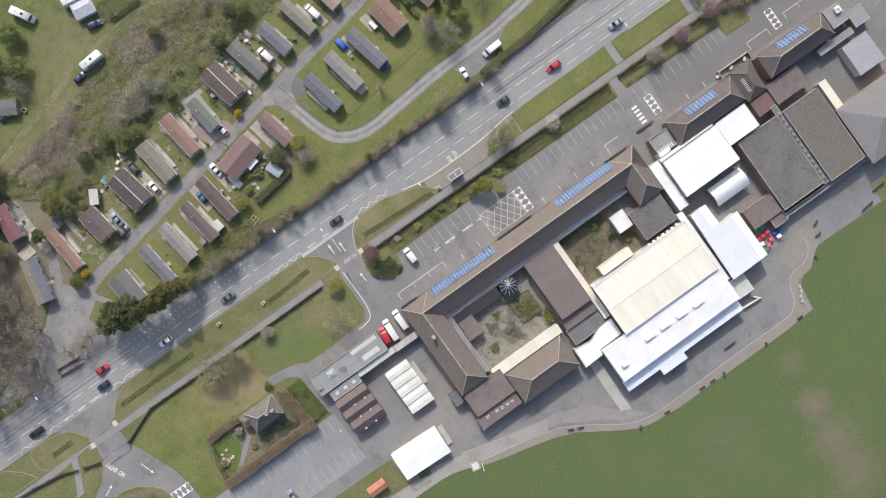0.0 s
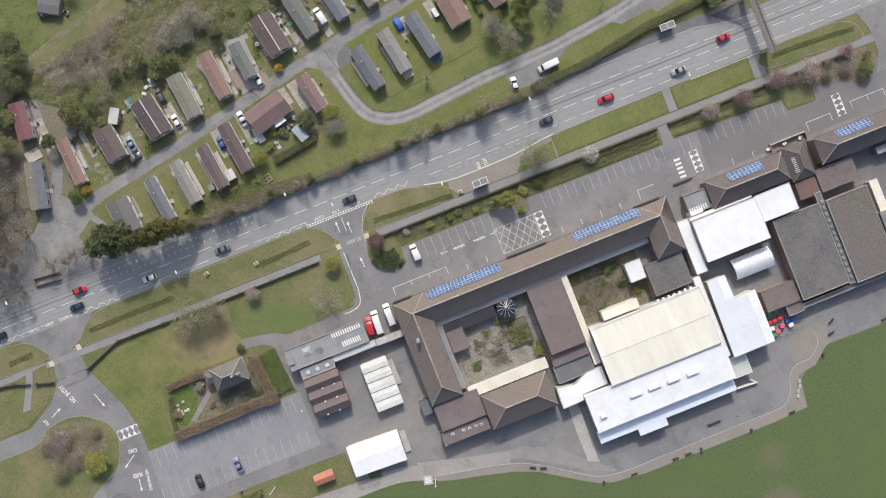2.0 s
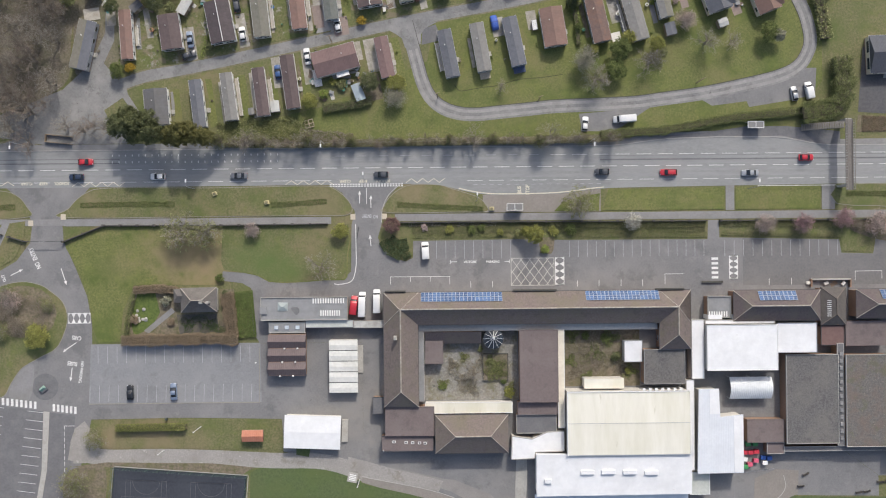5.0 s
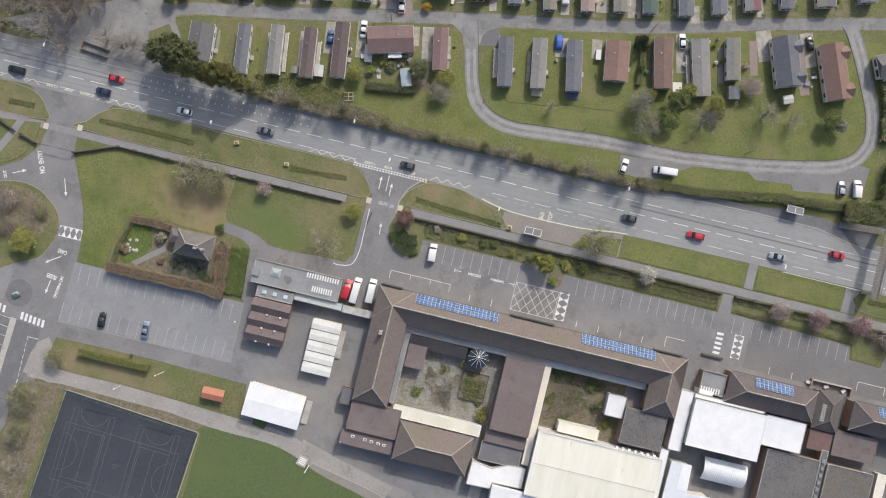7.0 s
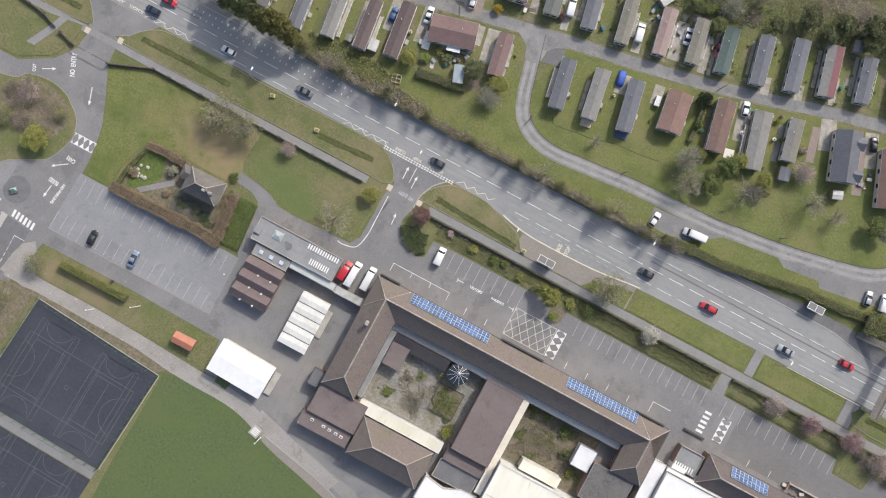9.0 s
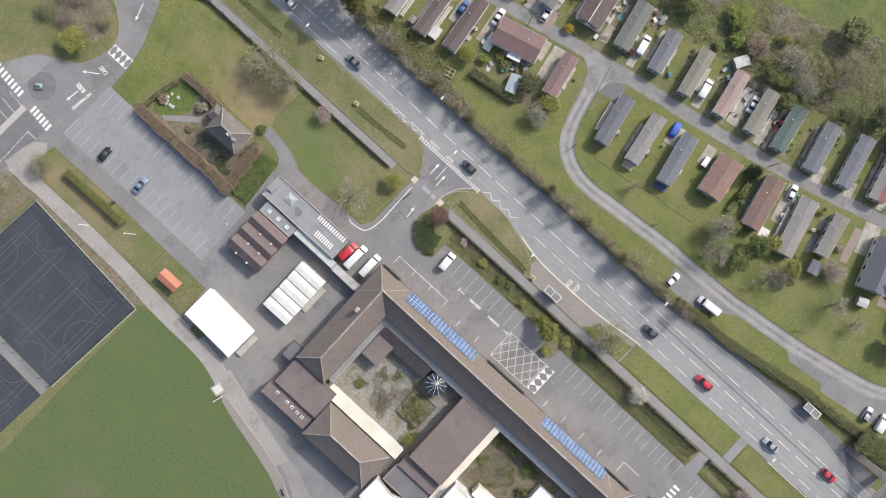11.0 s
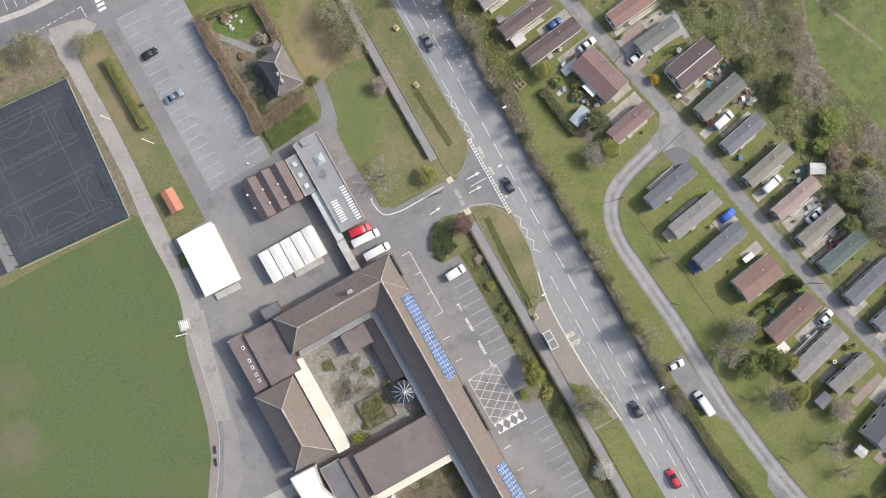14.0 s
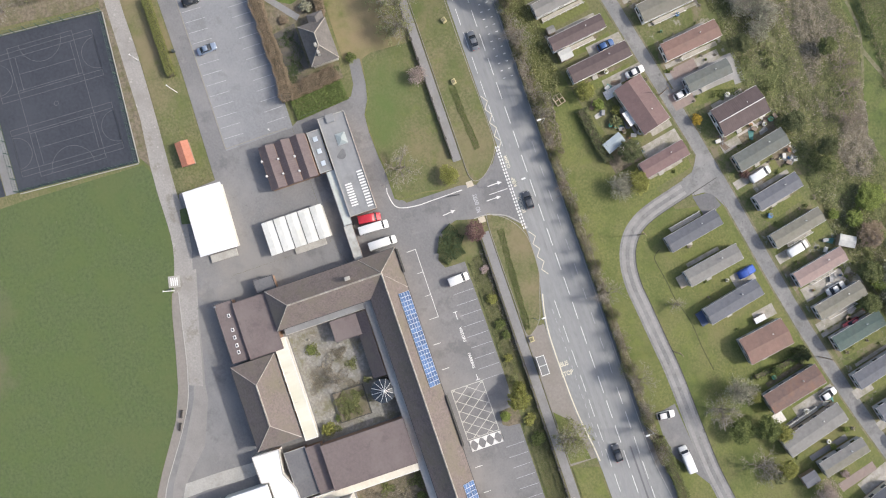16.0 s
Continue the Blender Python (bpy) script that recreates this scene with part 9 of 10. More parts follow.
pick = pick[KEEP[pick] & (DRIFT[pick] > -0.15)]
tagged(part_of("thicket", leaf_mesh("thicket", P[pick] + np.array([0, 0, 0.12]), 0.75, 0.5, 79, 0.09), M_STRAW, None, "pale dead stems over the scrub", "thicket"), kind="stuff")
thicket(70, M_SCRUBDARK, "dark green scrub bushes behind the park homes", 1.0, 2.6, 33, lo=0.0, hi=0.25, size=0.2)
for x, y, r, h, m in ((-45.4, 80.6, 3.6, 4.5, M_SILVER), (-41.4, 83.0, 4.0, 5, M_SILVER), (-36.6, 84.0, 3.8, 5, M_SILVER), (-40.6, 79.8, 3.4, 4.5, M_SILVER), (-33.8, 81.8, 3.0, 4, M_SILVER), (26, 92.5, 4.4, 6.5, M_SILVER), (31.5, 90, 3.6, 6, M_SILVER), (-66, 72, 3.4, 5, None), (17.5, 89, 3.6, 5, None), (37, 100, 4.6, 7, None), (37.4, 95.6, 4, 7, None), (36.6, 89, 4, 7, None), (50, 99, 4.5, 7, None), (62, 102, 4.5, 7, None), (72, 104, 4.5, 7, None), (84, 106, 4.5, 7, None), (-71, 79, 3.2, 5, None), (-58, 79.6, 3.2, 5, None), (95, 110, 5, 8, None), (-66, 87, 4, 3.5, None), (-60, 87.4, 3.4, 3, None), (-72, 86.2, 3.4, 3, None), (-66.4, 105.6, 3.6, 4, None), (-64.4, 102.6, 3, 3, None), (-14.4, 95.5, 4.6, 3.5, None), (-9, 93.6, 3.6, 3.5, None), (-20, 97, 3.4, 3, None)):
    bare(x, y, r, h, "leafless scrub tree with silvery twigs" if m else "leafless brown scrub tree", M_TWIG if m else M_TWIGDARK, m)
for x, y, r, h in ((-4.6, 86.9, 2.9, 6), (-12, 82, 2.8, 5), (24.4, 87, 3.0, 5), (31, 84.4, 2.6, 5), (-49.5, 75.6, 2.8, 5), (-45.4, 74.4, 2.8, 5), (-53.6, 77.8, 2.6, 5), (-51.0, 73.2, 2.6, 4), (-32, 77, 2.6, 5), (56, 95, 3, 6), (66, 97.6, 3, 6), (44, 91.4, 2.6, 5), (75, 100, 3, 6), (-62, 77, 2.6, 4), (-25.4, 94.6, 2.8, 4.5), (-0.8, 85.4, 2.6, 5)):
    leafy(x, y, r, h, M_CONIF if (x * 3) % 2 < 1 else M_SCRUBDARK, "dark green tree at the scrub's edge")
for x, y, r in ((9.6, 91.6, 3.2), (12.4, 88, 2.4), (27, 88.4, 2.4), (10.2, 84, 1.6)):
    leafy(x, y, r, r * 1.3, M_BRIGHT, "bright fresh green bush in the scrub")
leafy(-62.5, 108.5, 4, 5, M_LEAF, "olive bush on the meadow's edge"), leafy(-58.6, 117, 4, 5, M_LEAF, "olive bush on the meadow's edge"), bare(-65.5, 104, 4, 5, "leafless bush on the meadow's edge"), leafy(-68, 113, 5, 6, M_LEAF, "olive bush on the meadow's edge")
# the trodden pale line between scrub and meadow
EDGEWALK = smooth_line([(-44, 101.2), (-37, 102.6), (-31, 103.4), (-25.8, 103.5), (-15.7, 100.6), (-8.7, 96.6), (2.4, 98.7), (15.2, 102.2), (28.6, 105.5), (44, 112)], 10)
bm = bmesh.new()
ribbon(bm, EDGEWALK, -0.3, 0.35, 0.0, 0.05)
tagged(part("track", bm, M_TRACKEARTH, None, "narrow trodden path between scrub and meadow", "path"), kind="structure")
MEADOWLINE = smooth_line([(-52, 94.8), (-44, 97.4), (-37, 99.4), (-30.6, 101.0), (-23.9, 102.4), (-18.4, 104.2), (-11.8, 106.9), (-2, 111), (12, 116), (40, 126)], 8)
tagged(part("track", ribbon(bmesh.new(), MEADOWLINE, -0.45, 0.45, 0.0, 0.046), M_TRACKEARTH, None, "faint pale track curving over the meadow", "path"), kind="structure")
# courtyard planting
g = np.random.default_rng(90)


def weeds(n, spots, material, label, size, slim, seed, base=0.0):
    """Fine leaves in ragged drifts round spots (x, y, radius)."""
    r = np.random.default_rng(seed)
    k = r.integers(0, len(spots), n)
    s = np.array(spots)[k]
    a = r.uniform(0, 6.2832, n)
    d = s[:, 2] * r.uniform(0, 1, n) ** 0.6 * (0.75 + 0.35 * np.sin(3 * a + k))
    p = np.stack([s[:, 0] + d * np.cos(a), s[:, 1] + d * np.sin(a), base + 0.1 + r.uniform(0, 0.45, n) ** 1.5], 1)
    tagged(part_of("ground_cover", leaf_mesh("ground_cover", p, size, 0.4, seed, slim), material, None, label, "plants"), kind="stuff")


weeds(2600, [(-66, -17.6, 3.2), (-61, -17.8, 3.4), (-59, -18.8, 2.4)], M_YEW, "dark undergrowth in the cottage garden", 0.24, 0.6, 95)
weeds(2600, [(14, -31.4, 2.0), (15.6, -29.4, 2.2), (16.8, -31.4, 1.8), (14, -28, 1.6)], M_RANK, "rank green growth in the raised bed", 0.28, 0.5, 96, 0.5)
weeds(1200, [(15.6, -30, 3.0)], M_SCRUBDARK, "dark growth in the raised bed", 0.24, 0.6, 97, 0.5)
weeds(6000, [(6.5, -33.0, 3.2), (9.5, -30.6, 3.0), (4.0, -29.0, 2.0), (12.0, -28.0, 2.2), (9.0, -35.6, 2.6)], M_BRAMBLE, "dry brown weeds over the courtyard paving", 0.26, 0.3, 91)
weeds(3000, [(1.6, -34.2, 1.8), (7.0, -27.0, 1.6), (15.4, -30, 3.0), (15.4, -28, 3.0), (19.4, -35.4, 1.8)], M_RANK, "rank green weeds in the courtyard", 0.26, 0.5, 92)
weeds(9000, [(38, -26, 4.4), (44, -29, 4.8), (49, -30.6, 3.2), (37, -31.4, 3.2), (41.6, -23, 3.6)], M_BRAMBLE, "brown tangled weeds over the courtyard garden", 0.3, 0.25, 93)
weeds(7000, [(36, -21.6, 2.2), (46.4, -22.4, 2.4), (51.6, -31.2, 2.0), (42, -26.4, 3.2), (35.6, -28.4, 2.0), (40, -32.6, 1.8)], M_SCRUBDARK, "dark green weeds over the courtyard garden", 0.24, 0.6, 94)
bare(9.5, -31.4, 2.8, 4, "small leafless tree in the courtyard")
bare(41, -28, 2.6, 3, "small leafless tree in the courtyard garden", M_TWIGDARK)
slab("planter", rect(12.2, 18.6, -33.2, -26.4), 0, 0.5, M_SOIL, "raised rectangular planting bed in the courtyard", "planter", "")
for x0, x1, y0, y1 in ((12.0, 18.8, -33.4, -33.2), (12.0, 18.8, -26.4, -26.2), (12.0, 12.2, -33.2, -26.4), (18.6, 18.8, -33.2, -26.4)):
    slab("planter_wall", rect(x0, x1, y0, y1), 0, 0.6, M_WALLDARK, "low dark brick edge of a planting bed", "planter wall", "")


def boulder(x, y, s, material, label="pale rough garden boulder"):
    bm = bmesh.new()
    bmesh.ops.create_icosphere(bm, subdivisions=2, radius=s)
    for v in bm.verts:
        v.co *= 1 + 0.3 * noise.noise(v.co * 2.5 / s + Vector((x, y, 0)))
        v.co.z *= 0.6
    o = tagged(part("boulder", bm, material, None, label, "boulder", ), group="boulders")
    o.location = (x, y, s * 0.35 + 0.08)


for k in range(16):
    boulder(g.uniform(-1, 11), g.uniform(-35.5, -28), g.uniform(0.15, 0.4), M_PAVE)
for k in range(10):
    boulder(-78.6 + g.uniform(-1.4, 1.4), -15.0 + g.uniform(-2, 2), g.uniform(0.3, 0.6), M_CONC, "pale rockery stone on the cottage lawn")

# ---- boundary walls and street furniture ----


def low_wall(pts, h, label, step=5.0):
    w = thing("boundary_wall", label, "wall")
    for a, b in zip(pts, pts[1:]):
        part("wall_run", ribbon(bmesh.new(), [a, b], -0.11, 0.11, 0, h), M_WALL, w)
        n = max(1, round((Vector(b) - Vector(a)).length / step))
        for i in range(n):
            p = Vector(a).lerp(Vector(b), i / n)
            part("pier", boxes((p.x - 0.28, p.x + 0.28, p.y - 0.28, p.y + 0.28, 0, h + 0.25)), M_WALL, w)


M_WALL = surf("dark_stone_wall", (0.07, 0.066, 0.06), (0.115, 0.108, 0.098), scale=3.0, rough=0.95, bump=0.3)
low_wall([(-140, 10.2), (-128, 9.4), (-119, 8.2), (-114.9, 6.5)], 1.1, "dark stone boundary wall with piers")
low_wall([(-113.2, 6.0), (-108.8, 4.7)], 1.1, "short dark stone boundary wall with piers")
low_wall([(-98.8, 4.6), (-88.2, 8.8), (-74.8, 8.7), (-57.1, 8.6), (-28.8, 8.75)], 1.1, "dark stone boundary wall with piers along the lawn")
low_wall([(-10.4, 8.9), (3.3, 8.95), (19.7, 8.9), (43.6, 8.8), (72.4, 8.7)], 1.1, "dark stone boundary wall with piers beside the path")
low_wall([(76.0, 8.7), (100, 8.7), (130, 8.7)], 1.1, "dark stone boundary wall with piers beside the path")
for x, y in ((-22.2, 10.6), (-13.8, 10.6), (-99.0, 11.2), (-107.6, 9.6)):
    slab("tactile_paving", rect(x - 0.65, x + 0.65, y - 0.75, y + 0.75), 0, 0.16, surf("buff_tactile_slabs", (0.48, 0.43, 0.34), (0.56, 0.5, 0.4), scale=4, rough=0.9), "buff tactile paving at the crossing point", "paving")
bar_ = thing("height_barrier", "thin dark steel height barrier across the entry road", "barrier", -103.8, 4.75, 0.0, 0)
part("beam", boxes((-5.0, 5.0, -0.07, 0.07, 2.1, 2.25)), M_DARKTRIM, bar_)
for x in (-4.9, 4.9):
    part("post", boxes((x - 0.09, x + 0.09, -0.09, 0.09, 0, 2.3)), M_DARKTRIM, bar_)
part("sign_plate", boxes((-0.9, 0.9, -0.1, -0.07, 1.85, 2.1)), M_TRIM, bar_, "small white plate hanging under the beam")
gate = thing("school_gate", "open dark steel gate folded back at the entrance", "gate", -20.9, 6.2, 0, 80)
part("gate_frame", boxes((-1.6, 1.6, -0.04, 0.04, 0.2, 0.3), (-1.6, 1.6, -0.04, 0.04, 1.5, 1.6), (-1.6, -1.5, -0.04, 0.04, 0, 1.7), (1.5, 1.6, -0.04, 0.04, 0, 1.7)), M_DARKTRIM, gate)
for i in range(14):
    part("bar", boxes((-1.4 + 0.21 * i, -1.37 + 0.21 * i, -0.02, 0.02, 0.3, 1.5)), M_DARKTRIM, gate)


def lamp_post(x, y, ang, h=8.0):
    p = thing("street_lamp", "slim grey street lamp with a pale head", "street lamp", x, y, 0.05, ang, "street lamps")
    bm = bmesh.new()
    tube(bm, (0, 0, 0), (0, 0, h), 0.09, 0.05, 8)
    part("pole", bm, M_STEEL, p)
    bm = bmesh.new()
    tube(bm, (0, 0, h - 0.05), (1.2, 0, h + 0.2), 0.04, 0.04, 6)
    part("arm", bm, M_STEEL, p)
    part("lamp_head", rounded(boxes((1.0, 1.9, -0.18, 0.18, h + 0.1, h + 0.28)), 0.05), M_TRIM, p, "pale lamp head")


for x, y, a in ((-64.2, 18.4, 90), (-29.6, 30.0, -90), (41.0, 29.9, -90), (10.6, 14.4, 90), (-109, 30.2, -90), (-18.8, 19.9, 90), (83.6, 17.2, 90)):
    lamp_post(x, y, a)
for x, y, h in ((-63.0, -44.8, 7.0), (-72.8, -50.9, 5.0), (-21.0, -59.4, 7.0), (-48.2, -27.9, 0.9)):
    p = thing("lamp_column", "plain pale grey lamp column beside the path", "lamp column", x, y, 0.05, 0, "lamp columns")
    bm = bmesh.new()
    tube(bm, (0, 0, 0), (0, 0, h), 0.1, 0.07, 8)
    part("column", bm, M_TRIM, p)
    part("cap", rounded(boxes((-0.16, 0.16, -0.16, 0.16, h, h + 0.16)), 0.04), M_TRIM, p)


def pole(x, y, h, label="weathered timber telegraph pole on the grass"):
    p = thing("telegraph_pole", label, "telegraph pole", x, y, 0, 20, "poles")
    bm = bmesh.new()
    tube(bm, (0, 0, 0), (0, 0, h), 0.13, 0.09, 8)
    part("pole", bm, M_WOOD, p)
    part("crossarm", boxes((-0.7, 0.7, -0.05, 0.05, h - 0.5, h - 0.38)), M_WOOD, p)


for x, y in ((0.6, 42.2), (27.5, 41.2), (70, 45.6), (-27.4, 57.2), (38.8, 71.0)):
    pole(x, y, 7.0)


def shelter(x, y, ang, label):
    s = thing("bus_shelter", label, "bus shelter", x, y, 0.1, ang, "bus shelters")
    part("roof", rounded(boxes((-2.1, 2.1, -0.85, 0.85, 2.3, 2.42)), 0.03), plain("grey_shelter_roof", (0.2, 0.2, 0.195), 0.5), s, "grey roof panel")
    part("roof_frame", boxes((-2.15, 2.15, -0.92, -0.8, 2.28, 2.48), (-2.15, 2.15, 0.8, 0.92, 2.28, 2.48), (-2.15, -2.03, -0.8, 0.8, 2.28, 2.48), (2.03, 2.15, -0.8, 0.8, 2.28, 2.48), (-0.06, 0.06, -0.8, 0.8, 2.42, 2.48)), M_TRIM, s)
    for px in (-2.05, 0, 2.05):
        part("post", boxes((px - 0.05, px + 0.05, 0.75, 0.85, 0, 2.3)), M_STEEL, s)
    part("back_pane", boxes((-2.0, 2.0, 0.78, 0.81, 0.3, 2.1)), M_GLASS, s)
    part("seat", boxes((-1.6, 1.6, 0.35, 0.7, 0.45, 0.5), (-1.4, -1.35, 0.4, 0.7, 0, 0.45), (1.35, 1.4, 0.4, 0.7, 0, 0.45)), M_DARKTRIM, s)


shelter(20.8, 12.7, 180, "white-framed bus shelter on the buff apron")
shelter(85.0, 34.0, 0, "white-framed bus shelter against the hedge")

M_BRIDGERAIL = surf("weathered_bridge_rail", (0.19, 0.175, 0.155), (0.26, 0.24, 0.215), scale=2.0, rough=0.8)
bridge = thing("footbridge", "concrete and steel footbridge over the main road", "footbridge", 108.3, 26.2)
part("deck", boxes((-0.9, 0.9, -9.9, 8.6, 5.3, 5.6)), surf("bridge_deck", (0.15, 0.138, 0.125), (0.2, 0.185, 0.17), scale=2.0, rough=0.9), bridge, "brown-grey walking deck")
for s in (-1, 1):
    part("parapet", boxes((s * 0.95 - 0.08, s * 0.95 + 0.08, -9.9, 8.6, 5.6, 5.75), (s * 0.95 - 0.05, s * 0.95 + 0.05, -9.9, 8.6, 6.65, 6.8)), M_BRIDGERAIL, bridge, "steel handrail")
    for i in range(25):
        part("baluster", boxes((s * 0.95 - 0.03, s * 0.95 + 0.03, -9.7 + 0.72 * i, -9.64 + 0.72 * i, 5.75, 6.65)), M_STEEL, bridge)
    part("pier", boxes((-0.8, 0.8, s * 8.6 - 0.3, s * 8.6 + 0.3, 0, 5.3)), M_CONC, bridge)
for sy, sx in ((7.2, -1),):
    for i in range(18):
        x = sx * (1.3 + 0.5 * i)
        part("stair_tread", boxes((min(x, x + sx * 0.5), max(x, x + sx * 0.5), sy - 0.75, sy + 0.75, 5.4 - 0.3 * i, 5.5 - 0.3 * i)), M_BRIDGERAIL, bridge)
    for s in (-0.8, 0.8):
        bm = bmesh.new()
        tube(bm, (sx * 1.2, sy + s, 6.6), (sx * 10.3, sy + s, 1.2), 0.05, 0.05, 6)
        tube(bm, (sx * 1.2, sy + s, 5.4), (sx * 10.3, sy + s, 0.1), 0.09, 0.09, 5)
        part("stair_rail", bm, M_BRIDGERAIL, bridge)
rail = thing("guard_rail", "pale kerbside pedestrian guard rail", "guard rail", 0, 0)
part("rail", boxes((86, 107, 17.9, 17.98, 0.95, 1.03), (86, 107, 17.9, 17.98, 0.25, 0.32)), M_TRIM, rail)
for i in range(12):
    part("post", boxes((86 + 1.9 * i, 86.07 + 1.9 * i, 17.9, 17.98, 0.1, 1.03)), M_STEEL, rail)


def bench(x, y, ang, label="dark slatted bench on the field path"):
    b = thing("bench", label, "bench", x, y, 0.08, ang, "benches")
    for i in range(4):
        part("slat", boxes((-0.9, 0.9, -0.24 + 0.13 * i, -0.13 + 0.13 * i, 0.42, 0.46)), M_DARKWOOD, b)
    for i in range(2):
        part("back_slat", boxes((-0.9, 0.9, 0.3, 0.34, 0.55 + 0.18 * i, 0.68 + 0.18 * i)), M_DARKWOOD, b)
    for x0 in (-0.8, 0.72):
        part("leg", boxes((x0, x0 + 0.08, -0.22, 0.34, 0, 0.42), (x0, x0 + 0.08, 0.26, 0.34, 0.42, 0.9)), M_DARKTRIM, b)


M_DARKWOOD = surf("dark_stained_wood", (0.085, 0.075, 0.065), (0.13, 0.115, 0.1), scale=3, rough=0.8, space="object")
for x, y, a in ((5.4, -66.4, -25), (8.0, -67.6, -25), (31.0, -78.6, -5), (43.4, -78.9, 0), (47.1, -79.0, 0), (78.5, -79.0, 0), (56.0, -73.7, 0), (58.0, -73.7, 0), (98.2, -59.4, 25), (96.8, -62.6, 5), (112.4, -64.4, 10), (114.6, -64.2, 10), (118.2, -61.7, 0), (120.4, -61.5, 0)):
    bench(x, y, a)


for x, y in ((63.7, -74.2), (66.1, -79.5), (50.6, -80.2)):
    p = thing("bollard", "short dark timber bollard by the field path", "bollard", x, y, 0.04, 0, "bollards")
    bm = bmesh.new()
    tube(bm, (0, 0, 0), (0, 0, 1.0), 0.11, 0.1, 8)
    part("post", bm, M_DARKWOOD, p)
    part("cap", rounded(boxes((-0.12, 0.12, -0.12, 0.12, 1.0, 1.08)), 0.03), M_DARKTRIM, p)


def bin_(x, y, key, label, ang=0, big=True):
    cols = {"green": (0.05, 0.24, 0.08), "red": (0.5, 0.04, 0.06), "blue": (0.03, 0.09, 0.3), "white": (0.66, 0.66, 0.64), "pink": (0.55, 0.1, 0.16), "dark": (0.05, 0.06, 0.055)}
    b = thing("wheelie_bin", label, "bin", x, y, 0.06, ang, "bins")
    w, d, h = (0.65, 0.5, 1.1) if big else (0.28, 0.28, 0.9)
    part("body", rounded(boxes((-w, w, -d, d, 0.12, h)), 0.05), plain("bin_" + key, cols[key], 0.5), b)
    part("lid", rounded(boxes((-w - 0.03, w + 0.03, -d - 0.03, d + 0.03, h, h + 0.1)), 0.03), plain("bin_lid_" + key, tuple(min(1, v * 1.25) for v in cols[key]), 0.45), b)
    for s in (-1, 1):
        bm = bmesh.new()
        tube(bm, (s * w * 0.7, -d * 0.7, 0.1), (s * w * 0.7 + 0.06, -d * 0.7, 0.1), 0.1, 0.1, 8)
        part("wheel", bm, M_TYRE, b)


for x, y, k in ((82.6, -51.0, "green"), (84.4, -51.0, "green"), (81.6, -53.2, "red"), (83.2, -53.2, "red"), (84.8, -53.0, "red"), (81.6, -55.0, "white"), (83.0, -56.4, "pink"), (81.8, -57.0, "green"), (86.6, -54.6, "blue"), (87.0, -56.0, "white"), (88.2, -54.8, "blue"), (84.6, -55.4, "pink")):
    bin_(x, y, k, "large %s bin in the bin yard" % {"pink": "pinkish red"}.get(k, k), rng.uniform(-8, 8))
for x, y in ((22.4, -77.4), (51.0, -78.9), (66, -79.2), (-21.4, -60.0), (-72, -42.6), (92.6, -67.2)):
    bin_(x, y, "dark", "small dark litter bin beside the path", 0, False)
fence([(81, -50.3), (81, -58.6), (89.6, -57.6)], 1.3, 2.0, "low steel railing round the bin yard", M_STEEL)


def grit_bin(x, y, ang):
    b = thing("grit_bin", "yellow grit bin on the roadside verge", "grit bin", x, y, 0.12, ang)
    part("body", rounded(boxes((-0.6, 0.6, -0.5, 0.5, 0, 0.7)), 0.06), plain("grit_yellow", (0.55, 0.48, 0.26), 0.6), b)
    part("lid", rounded(boxes((-0.38, 0.38, -0.3, 0.3, 0.7, 0.82)), 0.04), plain("grit_lid", (0.2, 0.18, 0.1), 0.6), b)


grit_bin(-58.8, 17.0, 20)
grit_bin(-45.0, 14.6, 10)
grit_bin(14.8, 12.4, 0)
pad = thing("drain_cover", "pale slotted drain cover on a concrete pad", "drain cover", -22.9, -58.8, 0.05, -12)
part("pad", boxes((-1.3, 1.3, -1.3, 1.3, 0, 0.12)), M_CONC, pad)
for i in range(4):
    part("slat", boxes((-0.9, 0.9, -0.8 + 0.45 * i, -0.55 + 0.45 * i, 0.12, 0.2)), M_TRIM, pad)
frame_ = thing("cold_frame", "pale timber cold frame on the rough grass", "cold frame", -33.6, 35.4, 0.05, 15)
for i in range(3):
    part("rail", boxes((-1.2, 1.2, -1.0 + i, -0.88 + i, 0, 0.5)), M_PALEWOOD, frame_)
    part("side", boxes((-1.2 + 1.14 * i, -1.08 + 1.14 * i, -0.88, 1.0, 0, 0.45)), M_PALEWOOD, frame_)
ruin = thing("timber_frame", "low brown timber pen at the site entrance", "pen", -99.8, 31.8, 0, -6)
part("rail", boxes((-3.6, 3.6, -1.1, -0.9, 0, 1.1), (-3.6, -3.4, -0.9, 1.0, 0, 1.1), (-3.4, 3.6, 0.9, 1.05, 0, 0.9)), M_WOOD, ruin)
rp = thing("roundel_planter", "pale statue plinth on the turning circle", "plinth", -104.6, -34.2, 0.05, 40)
slab("roundel", [(-104.1 + 3.5 * math.cos(a), -33.8 + 3.5 * math.sin(a)) for a in (math.pi * 2 * k / 28 for k in range(28))], -0.1, 0.053, M_TRENCH, "dark tarmac disc in the turning area", "road")
part("base", boxes((-0.9, 0.9, -0.9, 0.9, 0, 0.5)), M_TRENCH, rp)
part("top", roof(bmesh.new(), 1.6, 1.0, 0.5, 0.9, 0.3, 0.3), plain("green_copper", (0.3, 0.45, 0.38), 0.6), rp)
seat = thing("stone_seats", "curved row of pale stone seats at the field corner", "stone seat", 82.8, -73.6, 0.05, 60)
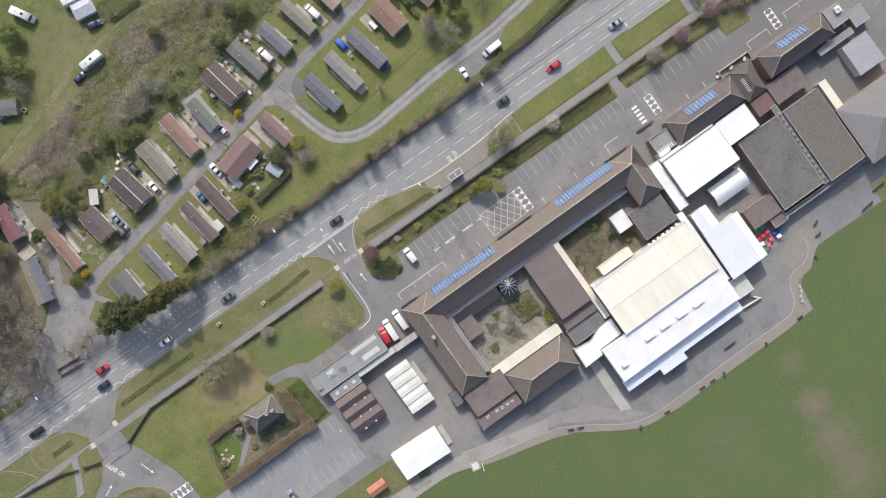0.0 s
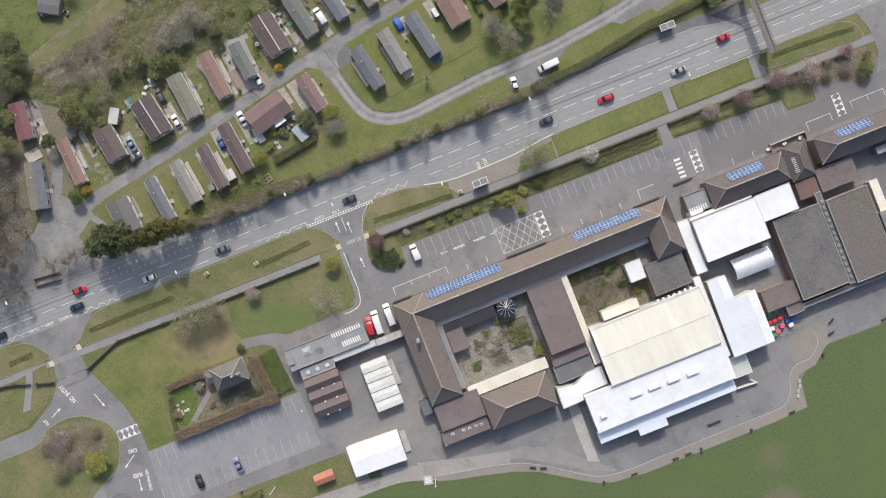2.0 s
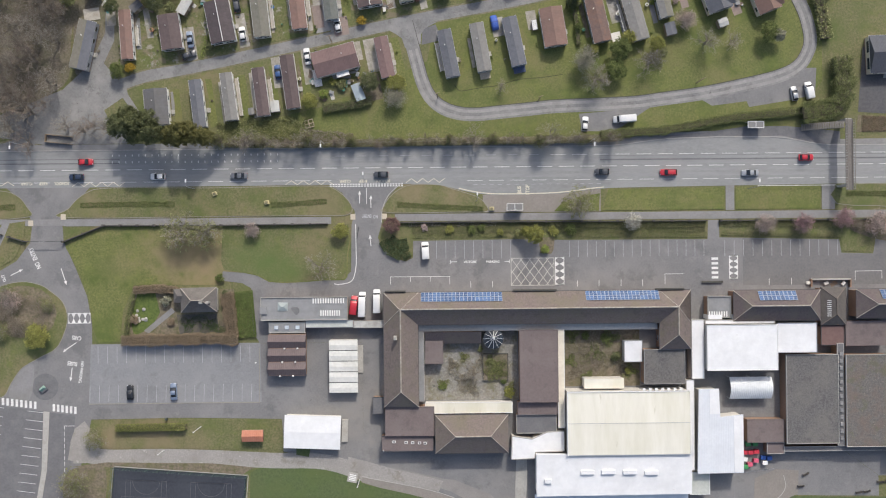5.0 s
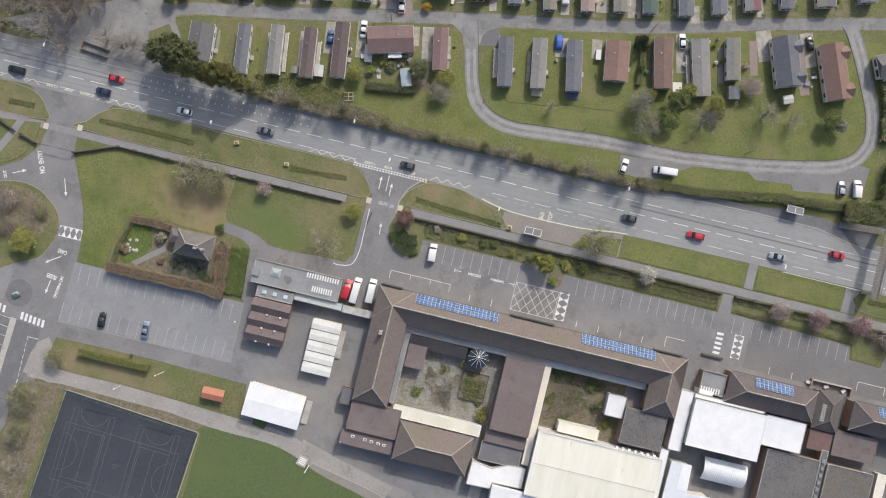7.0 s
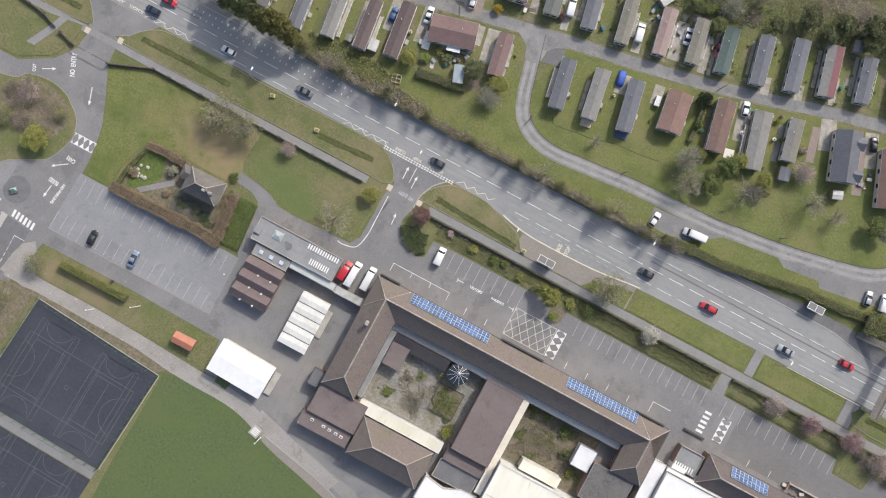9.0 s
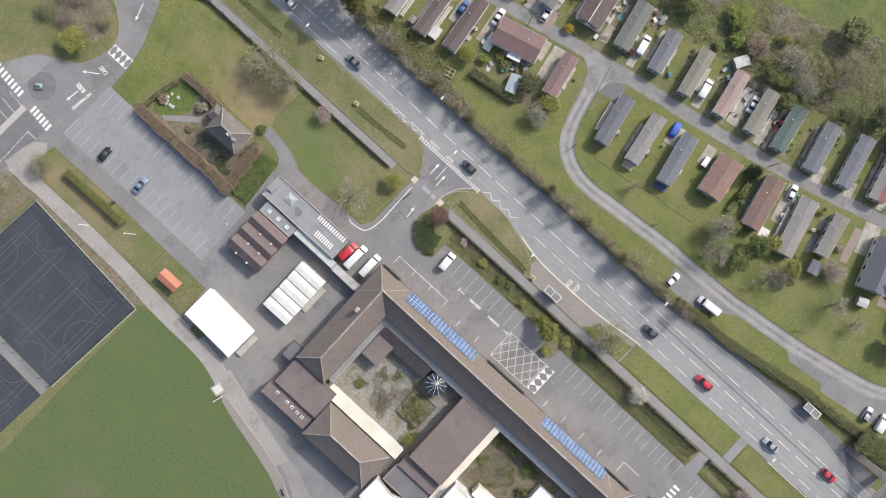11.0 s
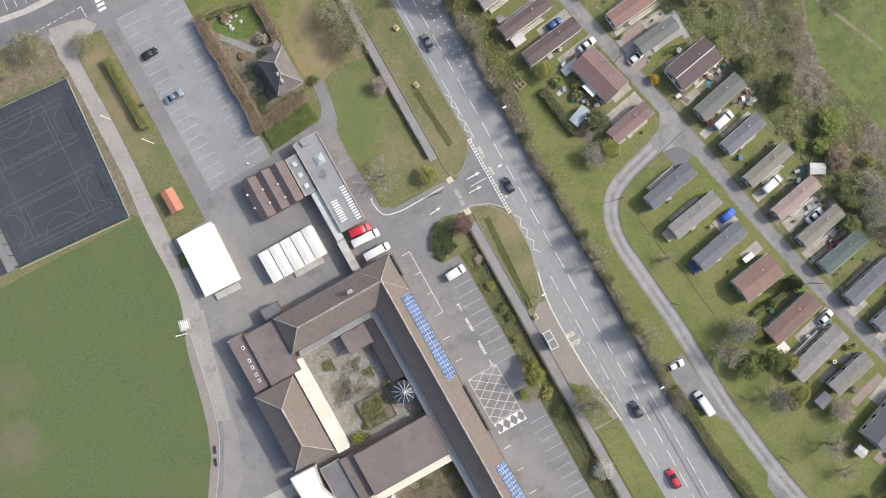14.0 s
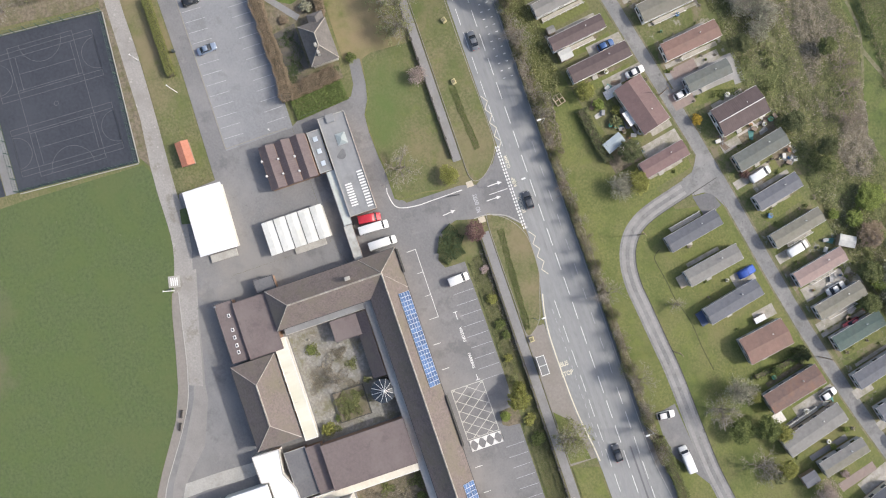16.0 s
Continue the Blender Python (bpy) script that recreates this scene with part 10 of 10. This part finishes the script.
for i in range(4):
    part("block", rounded(boxes((-2.6 + 1.4 * i, -1.5 + 1.4 * i, -0.4 + 0.25 * (i % 2), 0.4 + 0.25 * (i % 2), 0, 0.5)), 0.06), M_CONC, seat)

g = np.random.default_rng(120)
rows = []
for hx, hy, L, W, a, k, wl_ in HOMES:
    m = pose(hx, hy, 0, 0, 0, a)
    north = hy > 58 and hx < 90 and not (0 < hx < 62 and hy < 70)
    for n in range(5 if north else 1):
        sd = 1 if g.uniform() < 0.5 else -1
        p = m @ Vector((g.uniform(-0.55, 0.55 if not north else 0.75) * L, sd * (W / 2 + g.uniform(0.9, 2.0)), 0))
        s = g.uniform(0.3, 0.75)
        rows.append((p.x, p.y, s))
pts = np.concatenate([clumped(60, 5, 0.45, 800 + i, 0.6) * np.array([s, s, s * 0.8]) + np.array([x, y, 0.06]) for i, (x, y, s) in enumerate(rows)])
for nm, mt, sl, lb in (("garden_plants", M_LEAF, slice(0, None, 2), "small green garden plants round the park homes"), ("garden_plants", M_BRAMBLE, slice(1, None, 2), "small brown winter plants round the park homes")):
    idx = np.concatenate([np.arange(i * 60, i * 60 + 60) for i in range(len(rows))[sl]])
    tagged(part_of(nm, leaf_mesh(nm, pts[idx], 0.2, 0.3, 121), mt, None, lb, "garden plants"), kind="stuff")


def pot(x, y, r, key):
    cols = {"clay": (0.4, 0.2, 0.12), "white": (0.68, 0.67, 0.63), "green": (0.08, 0.3, 0.2), "blue": (0.08, 0.2, 0.42)}
    t = thing("plant_tub", {"clay": "terracotta plant tub in a garden", "white": "pale plastic garden tub", "green": "green plastic water butt in a garden", "blue": "blue plastic drum in a garden"}[key], "tub", x, y, 0.06, 0, "garden tubs")
    bm = bmesh.new()
    tube(bm, (0, 0, 0), (0, 0, r * 1.5), r * 0.75, r, 10)
    part("tub", bm, plain("tub_" + key, cols[key], 0.6), t)
    part_of("plant", leaf_mesh("plant", clumped(40, 4, 0.5, int(x * 10) % 97 + 5, 0.7) * r + np.array([0, 0, r * 1.4]), 0.16, 0.2, 3), M_OLIVE, t)


for k, (x, y) in enumerate([(-20.4, 47.6), (-22.0, 46.8), (-24.4, 44.4), (-20.8, 50.0), (-16.6, 49.4), (-14.4, 73.8), (-13.6, 76.6), (-14.2, 78.2), (-5.2, 77.4), (-4.8, 79.4), (-6.4, 80.0), (-22.4, 71.0), (-40.6, 62.0), (-33.2, 64.0), (-43.0, 66.6), (-75.0, 60.6), (-66.8, 66.2), (-86.6, 72.8), (-36.0, 47.4), (6.0, 71.0), (24.6, 74.6), (16.4, 57.4), (39.8, 60.0), (49.0, 64.2), (23.4, 81.4), (32.0, 83.6), (56.8, 66.6), (65.6, 86.0), (82.6, 66.4), (82.2, 70.0)]):
    pot(x, y, 0.3 + 0.1 * (k % 4), ("clay", "white", "green", "white", "blue")[k % 5])


def crate(x, y, ang, key, kind):
    """Garden clutter: a lidded storage box or a stack of boards."""
    cols = {"pale": (0.55, 0.54, 0.5), "grey": (0.26, 0.265, 0.27), "brown": (0.2, 0.15, 0.11), "teal": (0.1, 0.28, 0.26)}
    if kind == "box":
        c = thing("storage_box", "%s lidded storage box in a garden" % key, "storage box", x, y, 0.06, ang, "garden boxes")
        part("box", rounded(boxes((-0.55, 0.55, -0.35, 0.35, 0, 0.55)), 0.04), plain("box_" + key, cols[key], 0.6), c)
        part("lid", rounded(boxes((-0.6, 0.6, -0.4, 0.4, 0.55, 0.63)), 0.03), plain("box_lid_" + key, tuple(v * 1.15 for v in cols[key]), 0.5), c)
    else:
        c = thing("board_stack", "%s loose boards stacked on the ground" % key, "boards", x, y, 0.06, ang, "garden boards")
        for i in range(4):
            o = part("board", boxes((-1.0 - 0.1 * (i % 2), 1.0, -0.12, 0.12, 0, 0.05)), plain("board_" + key, cols[key], 0.7), c)
            o.matrix_basis = pose(0.05 * i, -0.4 + 0.27 * i, 0.052 * (i % 2), 0, 0, 3 * i - 5)


for x, y, r, h, m, lb in ((8.9, 92.8, 3.8, 3.6, M_BRIGHT, "bright fresh green bush in the scrub"), (16.6, 89.7, 3.6, 4, M_HEDGEBR, "rusty brown bush in the scrub"), (21.0, 95.6, 1.8, 3, M_LIME, "small yellow-green bush in the scrub"), (28.0, 95.6, 2.2, 3.5, M_OLIVE, "olive bush in the scrub"), (31.9, 107.5, 4.4, 6, M_SCRUBDARK, "dark green tree on the meadow's edge")):
    leafy(x, y, r, h, m, lb)
g = random.Random(23)
for cx, cy, n, s in ((-31.8, 48.0, 5, 1.6), (-24.0, 47.6, 5, 1.8), (-29.0, 43.6, 4, 1.8), (-20.0, 46.6, 4, 2.0), (-12.4, 67.0, 4, 1.6), (-13.6, 77.6, 6, 2.0), (-5.6, 79.2, 7, 2.0), (-54.3, 71.7, 7, 2.2), (-63.0, 68.8, 5, 1.8), (-87.0, 66.0, 4, 2.0), (23.6, 80.0, 3, 1.4), (48.2, 70.0, 3, 1.2), (81.0, 68.0, 5, 1.6), (-12.8, 73.4, 3, 1.6), (-69.6, 99.6, 4, 1.6), (-75.6, 66.8, 3, 1.4), (16.2, 80.8, 3, 1.2), (32.2, 80.4, 3, 1.2)):
    for k in range(n):
        crate(cx + g.uniform(-s, s), cy + g.uniform(-s, s), g.uniform(0, 180), g.choice(("pale", "pale", "grey", "brown", "teal") if k % 4 == 0 else ("pale", "grey", "brown")), g.choice(("box", "boards")))
for k, (x, y) in enumerate(((99.4, -8.2), (101.6, -8.4), (104.2, -8.3), (106.4, -8.5), (108.8, -8.4))):
    crate(x, y, 12 * k, ("pale", "grey", "pale", "brown", "pale")[k], "boards" if k % 2 else "box")
deck(-91.0, 65.0, 4.2, 3.2, 8, M_PALEBOARD, "weathered pale timber deck at the end of a park home", 0.3)
